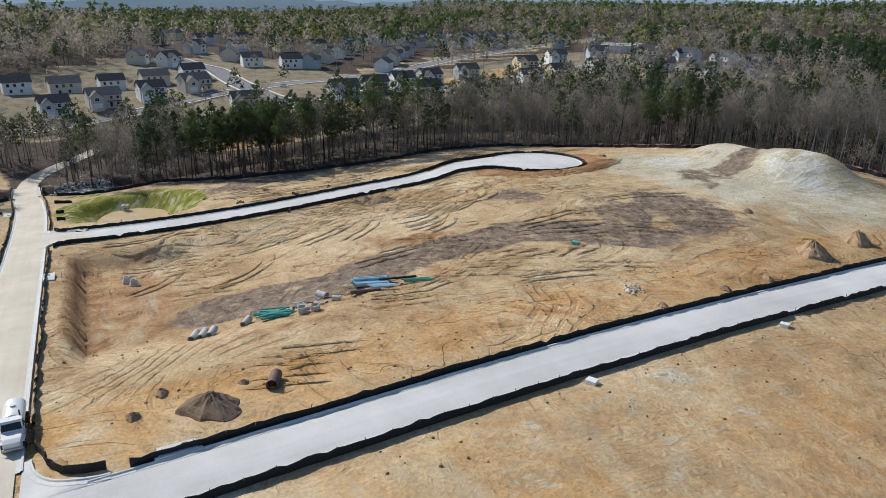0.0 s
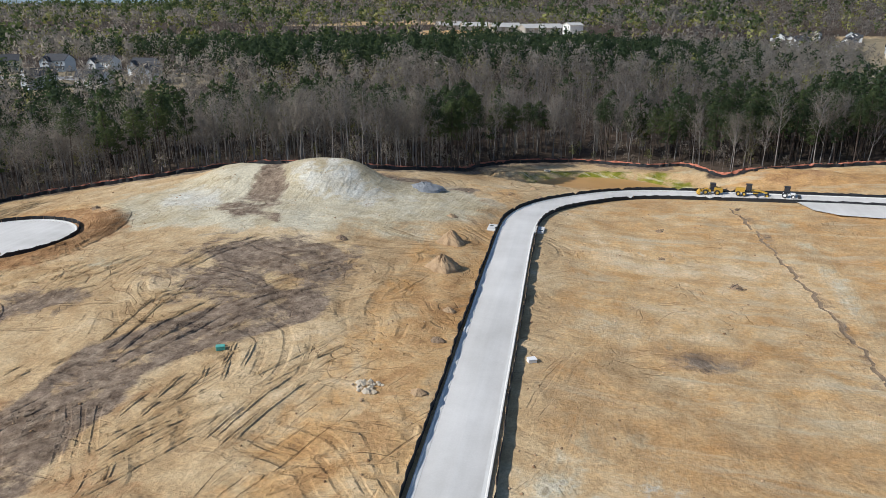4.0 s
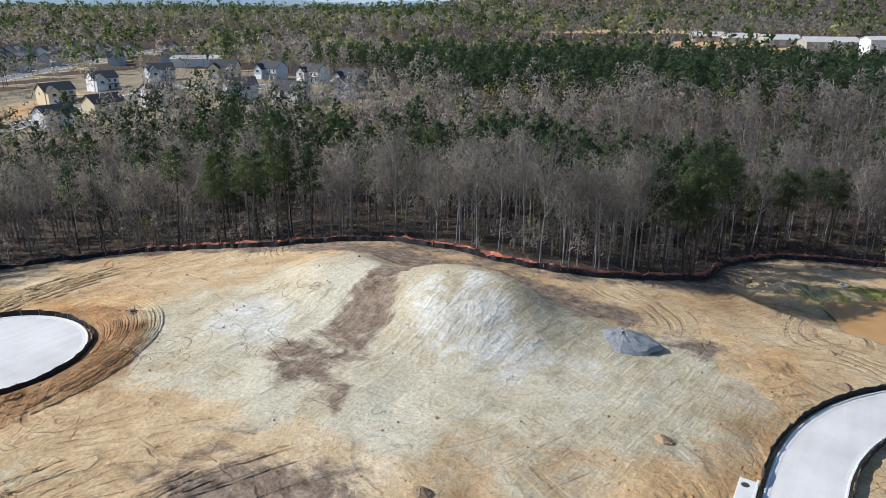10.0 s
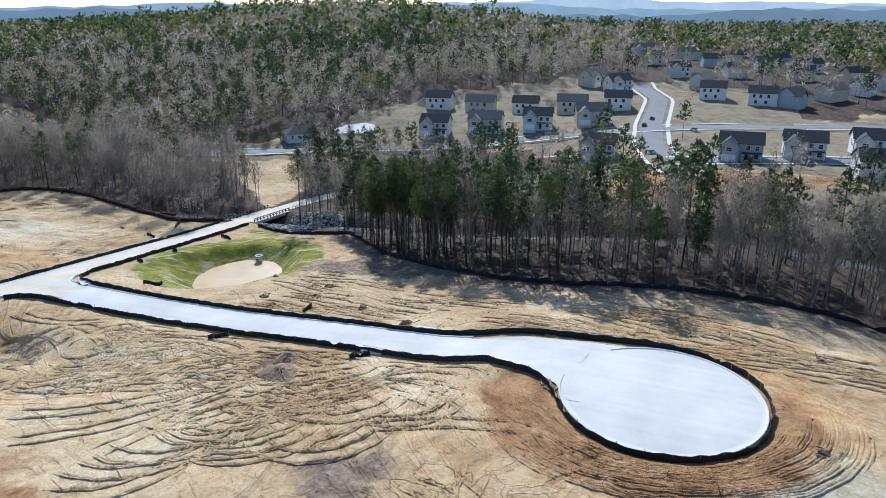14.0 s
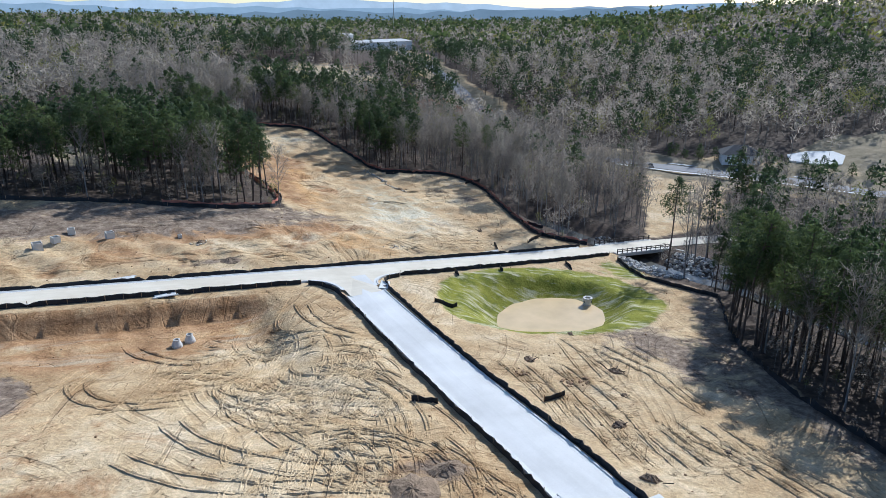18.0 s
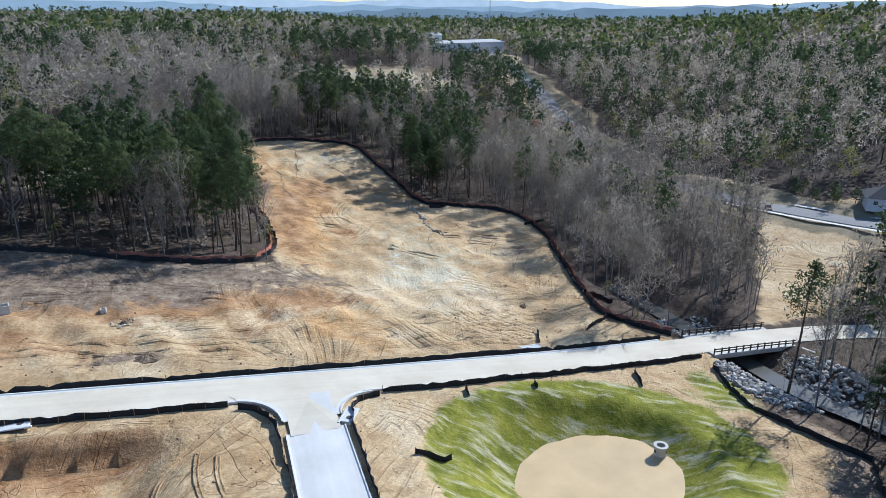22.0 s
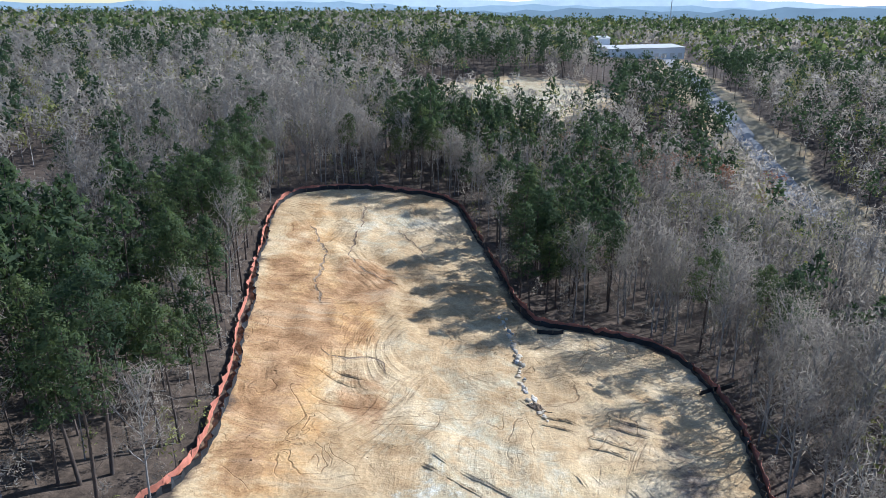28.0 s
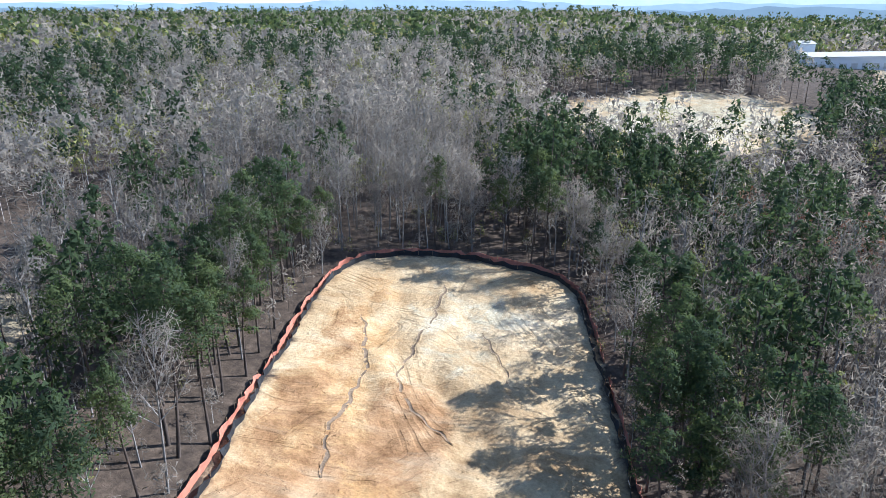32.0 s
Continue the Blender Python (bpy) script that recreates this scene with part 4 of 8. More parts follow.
def pond(name, centre, stretch, r, level, mat, label):
    n = 96
    verts = [(centre[0], centre[1], level)]
    for i in range(n):
        a = i * math.tau / n
        rr = r * (1 + 0.06 * math.sin(3 * a + 1) + 0.04 * math.sin(5 * a))
        verts.append((centre[0] + rr * stretch * math.cos(a), centre[1] + rr * math.sin(a), level))
    tagged(link_mesh(name, verts, [(0, 1 + i, 1 + (i + 1) % n) for i in range(n)], mat), label, "water", kind="structure")


pond("water_pond", WELL_POND, 1.25, 8.3, WELL_LEVEL, water_material("muddy_water", (0.66, 0.49, 0.27), 0.25), "still milky tan water of a sediment pond")
pond("water_far_pond", FAR_POND, 1.7, 10.6, FAR_LEVEL, water_material("ochre_water", (0.50, 0.29, 0.11), 0.3), "still ochre water of the far sediment pond")
bp = resample(BROOK, 4.0)
bz = smooth_run(lay(bp[:, 0], bp[:, 1]), 5)
strip("water_brook", bp, bz, (-1.7, 1.7), (0.4, 0.4), water_material("brook_water", (0.10, 0.095, 0.08), 0.2), "shallow brook under the bridge")


# ---- fences ----
def post_mesh(name, h, w, mat):
    bm = add_box(bmesh.new(), (0, 0, h / 2 - 0.15), (w, w, h + 0.3))
    me = bpy.data.meshes.new(name)
    bm.to_mesh(me)
    bm.free()
    me.materials.append(mat)
    return me


POST_SILT, POST_TALL = post_mesh("stake", 0.85, 0.06, M_STAKE), post_mesh("stake_tall", 1.25, 0.07, M_STAKE)


def fence(pts, h, mat, post, label, gap=2.4, lean=0.12, seed=1, wave=0.12):
    """A fabric fence on stakes that follows the ground, sagging between the stakes."""
    rng = np.random.default_rng(seed)
    p = resample(pts, gap / 3)
    t = np.gradient(p, axis=0)
    t /= np.linalg.norm(t, axis=1)[:, None]
    n = np.stack([t[:, 1], -t[:, 0]], 1)
    off = np.convolve(rng.normal(0, 1, len(p) + 8), np.ones(9) / 3, "valid")[:len(p)] * wave
    p = p + n * off[:, None]
    z = land(p[:, 0], p[:, 1])
    k = np.arange(len(p))
    sag = np.where(k % 3 == 0, 0.0, -0.07) * h + rng.normal(0, 0.03, len(p))
    low = rng.random(len(p)) < 0.03
    top = np.where(low, 0.5, 1.0) * h + sag
    lx = rng.normal(0, lean, len(p))
    verts = []
    for a, zz, nn, tt, l in zip(p, z, n, top, lx):
        for d in (0.0, 0.035):
            verts += [(a[0] + nn[0] * d, a[1] + nn[1] * d, zz - 0.12), (a[0] + nn[0] * (l * 0.4 + d), a[1] + nn[1] * (l * 0.4 + d), zz + tt * 0.55),
                      (a[0] + nn[0] * (l + d), a[1] + nn[1] * (l + d), zz + tt)]
    faces = []
    for i in range(len(p) - 1):
        a, b = i * 6, (i + 1) * 6
        faces += [(a, b, b + 1, a + 1), (a + 1, b + 1, b + 2, a + 2), (a + 3, a + 4, b + 4, b + 3), (a + 4, a + 5, b + 5, b + 4), (a + 2, b + 2, b + 5, a + 5)]
    root = new("silt_fence" if mat is M_FABRIC else "barrier_fence")
    root.location = (p[0][0], p[0][1], z[0])
    tagged(root, label, "fence", "site fences")
    fab = link_mesh("fabric", [(v[0] - p[0][0], v[1] - p[0][1], v[2] - z[0]) for v in verts], faces, mat, root)
    for i in range(0, len(p), 3):
        s = new("stake", post)
        s.parent = root
        s.location = (p[i][0] - p[0][0] - n[i][0] * 0.06, p[i][1] - p[0][1] - n[i][1] * 0.06, z[i] - z[0])
        s.rotation_euler = (rng.normal(0, 0.06), rng.normal(0, 0.06), rng.uniform(0, 1))
    return root


def beside(line, d, lo=None):
    t = np.gradient(line, axis=0)
    t /= np.linalg.norm(t, axis=1)[:, None]
    q = line + np.stack([t[:, 1], -t[:, 0]], 1) * d
    return q if lo is None else q[lo(q[:, 0], q[:, 1])]


def arc(cx, cy, r, a0, a1, n=14):
    return [(cx + r * math.cos(radians(a)), cy + r * math.sin(radians(a))) for a in np.linspace(a0, a1, n)]


def oval(a0, a1, n):
    return [(BULB[0] + (p[0] - BULB[0]) * BULB_LONG, p[1]) for p in arc(BULB[0], BULB[1], BULB_R + 1.1, a0, a1, n)]


SILT = "black silt fence fabric stapled to wooden stakes"


def site_fences():
    lr, mr, cr = resample(LONG_ROAD, 2), resample(MAIN_ROAD, 2), resample(COURT_ROAD, 2)
    west = [tuple(q) for q in beside(lr, -3.3, lambda x, y: y > -25.5)]
    east = [tuple(q) for q in beside(lr, 3.3, lambda x, y: (y > -24))]
    # block between the court, the main street and the long street
    north_of_main = [tuple(q) for q in beside(mr, 3.55, lambda x, y: (x > -70.5) & (x < 6))]
    court_east = [tuple(q) for q in beside(cr, 3.7, lambda x, y: (y > -27) & (y < 55.5))]
    court_west = [tuple(q) for q in beside(cr, -3.7, lambda x, y: (y > -27) & (y < 42))] + [(-80.6, 52), (-82.0, 60), (-82.9, 66)]
    pond_side = [tuple(q) for q in beside(mr, 3.55, lambda x, y: (x > -139) & (x < -86.5))]
    south_side = [tuple(q) for q in beside(mr, -3.55, lambda x, y: (x > -136) & (x < 40))]
    fence(north_of_main[::-1] + arc(5.7, -25.2, 4.9, -80, -5), 0.8, M_FABRIC, POST_SILT, SILT, seed=2)
    fence(west[:len(west) // 2 + 1], 0.8, M_FABRIC, POST_SILT, SILT, seed=3, wave=0.05, lean=0.07)
    fence(west[len(west) // 2:], 0.8, M_FABRIC, POST_SILT, SILT, seed=4, wave=0.05, lean=0.07)
    fence(east, 0.8, M_FABRIC, POST_SILT, SILT, seed=5, wave=0.05, lean=0.07)
    fence(arc(-70.2, -27.6, 4.2, 262, 180, 8) + court_east[:-3] + [(-70.2, 55.4), (-68.2, 57.6)] + oval(-66, 150, 56), 0.8, M_FABRIC, POST_SILT, SILT, seed=6)
    fence(arc(-87.2, -27.8, 4.2, -88, 0, 8) + court_west + oval(178, 150, 8), 0.8, M_FABRIC, POST_SILT, SILT, seed=7)
    fence(pond_side, 0.8, M_FABRIC, POST_SILT, SILT, seed=8)
    fence(south_side, 0.8, M_FABRIC, POST_SILT, SILT, seed=9)
    nf, sf = [tuple(q) for q in rounded(NORTH_FENCE, 2)], [tuple(q) for q in rounded(SOUTH_FENCE, 2)]
    for line, seed in ((nf, 20), (sf, 40)):
        half = len(line) // 2
        for k, seg in enumerate((line[:half + 1], line[half:])):
            fence(seg, 0.85, M_FABRIC, POST_SILT, "black silt fence along the edge of the woods", seed=seed + k, lean=0.2, wave=0.2)
    for k, seg in enumerate((nf[40:82], nf[82:], sf[12:60], sf[60:])):
        fence([tuple(q) for q in beside(np.array(seg), -0.9)], 0.95, M_ORANGE, POST_TALL, "sagging orange barrier fence along the edge of the woods", seed=50 + k, lean=0.15, wave=0.12)
    fence([(-137, -33), (-134, -22), (-136.5, -14), (-139, -8)], 0.8, M_FABRIC, POST_SILT, SILT, seed=61)
    # short spurs that stop the runoff at the streets
    for i, (x, y, a, l) in enumerate(((-88, -20, 175, 4), (-84, 16, 190, 3.4), (-73, 11, -20, 3), (-72, 34, -30, 3), (-98, -31.8, 95, 1.6), (-108, -32.2, 80, 1.6), (-124, -33, 70, 4),
                                      (-114, -43, 250, 4), (-124, -47, 215, 8), (-132, -62, 120, 6), (-140, -104, 200, 7), (-122, -122, 170, 4))):
        fence([(x, y), (x + l * math.cos(radians(a)), y + l * math.sin(radians(a)))], 0.75, M_FABRIC, POST_SILT, "short spur of black silt fence", seed=70 + i)


site_fences()


# ---- trees ----
def wood_material(name, lo, hi):
    k = Mat(name, 0.95, 0, 0.1)
    f = k.noise(k.map(k.obj, (3, 3, 0.6)), 1.0, 5, 0.65)
    c = k.ramp(f, (0.3, lo), (0.7, hi))
    tone = k.ramp(k.island, (0.0, 0.72), (1.0, 1.25))
    return k.done(k.mix(1.0, c, tone, "MULTIPLY"), f, 0.5, 0.05)


def leaf_material(name, stops, through_light=0.36, tint=(1.15, 1.1, 0.75)):
    """Colour that changes from tree to tree and from bough to bough, with a little change from leaf to leaf."""
    k = Mat(name, 0.75, 0, 0.15)
    tree, bough = k.noise(k.pos, 0.16, 2, 0.5), k.noise(k.pos, 0.9, 2, 0.5)
    mixed = k.math("ADD", k.math("MULTIPLY", tree, 0.55), k.math("MULTIPLY", bough, 0.33))
    mixed = k.math("ADD", mixed, k.math("MULTIPLY", k.island, 0.12))
    mixed = k.math("ADD", mixed, k.math("MULTIPLY_ADD", k.rand, 0.3, -0.15))
    c = k.ramp(mixed, *stops)
    m = k.done(c)
    tr = k.t.nodes.new("ShaderNodeBsdfTranslucent")
    k.put(tr.inputs[0], k.mix(1.0, c, tint, "MULTIPLY"))
    both = k.t.nodes.new("ShaderNodeMixShader")
    both.inputs[0].default_value = through_light
    k.t.links.new(k.b.outputs[0], both.inputs[1])
    k.t.links.new(tr.outputs[0], both.inputs[2])
    k.t.links.new(both.outputs[0], k.t.nodes["Material Output"].inputs[0])
    return m


M_BARK = wood_material("pine_bark", (0.045, 0.036, 0.032), (0.125, 0.10, 0.085))
M_GREY = wood_material("grey_bark", (0.12, 0.112, 0.105), (0.33, 0.315, 0.30))
M_TWIG = leaf_material("bare_twigs", ((0.25, (0.20, 0.182, 0.162)), (0.5, (0.295, 0.270, 0.242)), (0.75, (0.40, 0.370, 0.335))), 0.68, (1.05, 1.0, 0.91))
M_NEEDLE = leaf_material("pine_needles", ((0.25, (0.036, 0.058, 0.035)), (0.45, (0.062, 0.090, 0.044)), (0.62, (0.098, 0.128, 0.054)), (0.8, (0.14, 0.165, 0.068))), 0.5, (1.06, 1.08, 0.85))
M_BUD = leaf_material("spring_buds", ((0.25, (0.15, 0.16, 0.055)), (0.5, (0.22, 0.23, 0.08)), (0.75, (0.29, 0.28, 0.12))), 0.3)
M_RED = leaf_material("red_buds", ((0.25, (0.20, 0.08, 0.07)), (0.5, (0.28, 0.12, 0.09)), (0.75, (0.30, 0.19, 0.13))), 0.3)


class Shape:
    """Grows a mesh from tapered tubes and small leaf faces; each face knows its material, each corner its normal."""

    def __init__(self, seed):
        self.r, self.v, self.n, self.f, self.m = random.Random(seed), [], [], [], []

    def tube(self, pts, radii, n, mat):
        base = len(self.v)
        for i, p in enumerate(pts):
            d = (Vector(pts[min(i + 1, len(pts) - 1)]) - Vector(pts[max(i - 1, 0)])).normalized()
            q = d.to_track_quat("Z", "Y")
            for k in range(n):
                a = k * math.tau / n
                o = q @ Vector((math.cos(a), math.sin(a), 0))
                self.v.append(tuple(Vector(p) + o * radii[i]))
                self.n.append(tuple(o))
        for i in range(len(pts) - 1):
            for k in range(n):
                a, b = base + i * n + k, base + i * n + (k + 1) % n
                self.f.append((a, b, b + n, a + n))
                self.m.append(mat)

    def blade(self, p, d, length, width, mat, out=None):
        """A thin tapered face from p along d, turned outwards."""
        if out is None:
            out = Vector((self.r.gauss(0, 1), self.r.gauss(0, 1), self.r.gauss(0.5, 1)))
        side = d.cross(out)
        if side.length < 1e-4:
            side = d.orthogonal()
        side = side.normalized() * width / 2
        b = len(self.v)
        self.v += [tuple(p + side), tuple(p - side), tuple(p + d * length)]
        self.n += [tuple(out.normalized())] * 3
        face = (-2 * side).cross(d * length - side)
        self.f.append((b, b + 1, b + 2) if face.dot(out) > 0 else (b + 1, b, b + 2))
        self.m.append(mat)

    def clump(self, c, r, flat, count, size, wide, mat, axis, ragged=0.45):
        """A mass of leaves: faces lie on a lumpy flattened shell, with loose ones out of line."""
        g = self.r.gauss
        for _ in range(count):
            u = Vector((g(0, 1), g(0, 1), g(0.25, 0.9))).normalized()
            k = r * (self.r.uniform(0.45, 1.12) if self.r.random() < 0.5 else self.r.uniform(0.85, 1.2))
            o = c + Vector((u.x * k, u.y * k, u.z * k * flat))
            away = Vector((o.x - axis.x, o.y - axis.y, 0))
            out = (u + away * (0.35 / max(0.3, away.length)) + Vector((0, 0, 0.35))).normalized()
            tilt = (out + Vector((g(0, 1), g(0, 1), g(0, 1))) * ragged).normalized()
            d = tilt.cross(Vector((g(0, 1), g(0, 1), g(0.3, 1)))).normalized()
            side = d.cross(tilt).normalized() * size * wide * self.r.uniform(0.7, 1.3)
            ln = size * self.r.uniform(0.7, 1.3)
            b = len(self.v)
            self.v += [tuple(o - d * ln * 0.4 + side), tuple(o - d * ln * 0.4 - side), tuple(o + d * ln * 0.6)]
            self.n += [tuple(out)] * 3
            face = (-2 * side).cross(d * ln - side)
            self.f.append((b, b + 1, b + 2) if face.dot(out) > 0 else (b + 1, b, b + 2))
            self.m.append(mat)


def bend(s, h, wob):
    ph = s.r.uniform(0, 6.28), s.r.uniform(0, 6.28)
    return lambda u: Vector((wob * math.sin(u * 3 + ph[0]) * u, wob * math.sin(u * 2.6 + ph[1]) * u, u * h))


def pine(seed, h, boughs, leaves, size, wide, sides=6, low=0.5, spread=0.135, big=1.0):
    """A loblolly pine: a long bare stem and an uneven crown of needle masses on its boughs."""
    s = Shape(seed)
    c = bend(s, h, 0.5)
    k = 6 if sides > 4 else 2
    s.tube([c(i / k) for i in range(k + 1)], [0.17 * (h / 18) * (1 - 0.85 * i / k) + 0.03 for i in range(k + 1)], sides, 0)
    lean = s.r.uniform(0, 6.28)
    for b in range(boughs):
        t = (b + s.r.uniform(0.1, 0.9)) / boughs
        u = low + (0.97 - low) * t
        a = b * 2.4 + s.r.uniform(-0.7, 0.7)
        prof = math.sin(math.pi * min(1.0, 0.2 + 0.8 * t) ** 0.85) ** 0.6 if t < 0.97 else 0.12
        ln = h * spread * prof * s.r.uniform(0.45, 1.2) * (1 + 0.25 * math.cos(a - lean))
        d = Vector((math.cos(a), math.sin(a), s.r.uniform(0.05, 0.45)))
        p, tip = c(u), c(u) + d * ln
        if sides > 4:
            s.tube([p, tip], [0.05, 0.012], 3, 0)
        r = big * h / 18 * (0.62 + 0.55 * prof) * s.r.uniform(0.75, 1.2)
        s.clump(tip, r, 0.58, leaves, size, wide, 1, p)
        if sides > 4 and ln > 1.5:
            s.clump(p.lerp(tip, 0.5), r * 0.7, 0.5, leaves // 3, size, wide, 1, p)
    s.clump(c(0.985), big * h / 18 * 0.55, 0.9, leaves // 2 + 1, size, wide, 1, c(0.98))
    if sides > 4:
        for b in range(9):
            u, a = s.r.uniform(0.22, low), s.r.uniform(0, 6.28)
            s.tube([c(u), c(u) + Vector((math.cos(a), math.sin(a), 0.1)) * s.r.uniform(0.5, 1.6)], [0.035, 0.01], 3, 0)
    return s


def bare(seed, h, limbs, twigs, sides=5, buds=0, fork=0.36, width=0.05, subs=0, spread=0.26, bud=0.4):
    """A leafless hardwood: a straight pale stem, steep limbs, side branches and fine twigs in a narrow fan."""
    s = Shape(seed)
    c = bend(s, h, 0.6)
    k = 6 if sides > 4 else 2
    s.tube([c(i / k * 0.93) for i in range(k + 1)], [0.115 * (h / 16) * (1 - 0.85 * i / k) + 0.02 for i in range(k + 1)], sides, 0)
    for b in range(limbs):
        u = fork + (0.95 - fork) * (b + s.r.random()) / limbs
        a = b * 2.4 + s.r.uniform(-0.7, 0.7)
        ln = h * (spread * (1 - 0.5 * (u - fork) / (1 - fork))) * s.r.uniform(0.6, 1.2) + 0.4
        d = Vector((math.cos(a), math.sin(a), s.r.uniform(0.75, 1.9))).normalized()
        p, d2 = c(u * 0.93), Vector((d.x * 0.7, d.y * 0.7, d.z * 1.25)).normalized()
        mid = p + d * ln * 0.55
        tip = mid + d2 * ln * 0.55
        out0 = Vector((d.x, d.y, 0.25))
        if sides > 4:
            s.tube([p, mid, tip], [0.062, 0.04, 0.014], 3, 0)
        else:
            s.blade(p, (tip - p).normalized(), ln, max(0.1, width * 1.2), 0, out0)
        starts = []
        for j in range(subs):
            f = 0.2 + 0.8 * (j + s.r.random()) / subs
            q = p.lerp(mid, f * 2) if f < 0.5 else mid.lerp(tip, f * 2 - 1)
            e = (d + Vector((s.r.gauss(0, 0.5), s.r.gauss(0, 0.5), s.r.gauss(0.4, 0.4)))).normalized()
            sl = ln * 0.45 * s.r.uniform(0.6, 1.2)
            s.blade(q, e, sl, 0.07, 0, out0)
            starts.append((q, e, sl))
        for j in range(twigs // 3):
            q0, e0, sl = starts[j % len(starts)] if starts else (p.lerp(tip, s.r.random()), d, ln * 0.3)
            q = q0 + e0 * sl * s.r.uniform(0.2, 1.0)
            e = Vector((s.r.gauss(0, 0.75) + d.x * 0.4, s.r.gauss(0, 0.75) + d.y * 0.4, s.r.gauss(0.6, 0.5))).normalized()
            s.blade(q, e, s.r.uniform(0.6, 1.5) * (h / 16), width, 1, Vector((q.x * 0.5, q.y * 0.5, 0.8)))
        tl = 1.0 * h / 16
        for f, share in ((0.5, 0.25), (0.95, 0.42)):
            s.clump(p.lerp(tip, f), ln * 0.4 + 0.25, 0.9, int(twigs * share), tl, width / (2 * tl), 1, p, 0.9)
        if buds:
            s.clump(tip, ln * 0.35 + 0.3, 0.8, buds * max(2, twigs // 3), bud, 0.3, 2, p, 0.7)
    return s


def arrays(s):
    v = np.array(s.v)
    sizes = np.array([len(f) for f in s.f])
    return v, np.array([i for f in s.f for i in f]), sizes, np.array(s.m), np.array(s.n)


def soften(me, normals):
    """Give the corners of leaf faces the normals of the mass that they belong to."""
    me.polygons.foreach_set("use_smooth", np.ones(len(me.polygons), bool))
    me.normals_split_custom_set_from_vertices(np.ascontiguousarray(normals, np.float32))


def tree_thing(s, name, mats, names, label, category, group):
    """A tree as a thing: trunk on the ground, with its crown as a part."""
    root = new(name)
    tagged(root, label, category, group)
    for mi, (mat, nm) in enumerate(zip(mats, names)):
        fs = [f for f, m in zip(s.f, s.m) if m == mi]
        if not fs:
            continue
        used = sorted({i for f in fs for i in f})
        back = {o: i for i, o in enumerate(used)}
        ob = link_mesh(nm, [s.v[i] for i in used], [tuple(back[i] for i in f) for f in fs], mat, root)
        soften(ob.data, [s.n[i] for i in used])
    return root


def scatter(name, protos, spots, mats, label, category, rng, soft=True):
    """Many small trees as one sheet of geometry."""
    V, N, L, S, M, base = [], [], [], [], [], 0
    pick = rng.integers(0, len(protos), len(spots))
    for pi, pr in enumerate(protos):
        sel = spots[pick == pi]
        if not len(sel):
            continue
        v, l, sz, m = pr[:4]
        a, sc = rng.uniform(0, math.tau, len(sel)), rng.uniform(0.75, 1.15, len(sel)) * sel[:, 3]
        ca, sa = np.cos(a)[:, None], np.sin(a)[:, None]
        x = (v[None, :, 0] * ca - v[None, :, 1] * sa) * sc[:, None] + sel[:, 0:1]
        y = (v[None, :, 0] * sa + v[None, :, 1] * ca) * sc[:, None] + sel[:, 1:2]
        z = v[None, :, 2] * sc[:, None] * rng.uniform(0.9, 1.12, len(sel))[:, None] + sel[:, 2:3] - 0.2
        V.append(np.stack([x, y, z], -1).reshape(-1, 3))
        if soft:
            n = pr[4]
            N.append(np.stack([n[None, :, 0] * ca - n[None, :, 1] * sa, n[None, :, 0] * sa + n[None, :, 1] * ca, np.tile(n[None, :, 2], (len(sel), 1))], -1).reshape(-1, 3))
        off = base + np.arange(len(sel)) * len(v)
        L.append((l[None, :] + off[:, None]).ravel())
        S.append(np.tile(sz, len(sel)))
        M.append(np.tile(m, len(sel)))
        base += len(v) * len(sel)
    ob = big_mesh(name, np.concatenate(V), np.concatenate(L), np.concatenate(S), mats, np.concatenate(M))
    if soft:
        soften(ob.data, np.concatenate(N))
    return tagged(ob, label, category, kind="stuff")


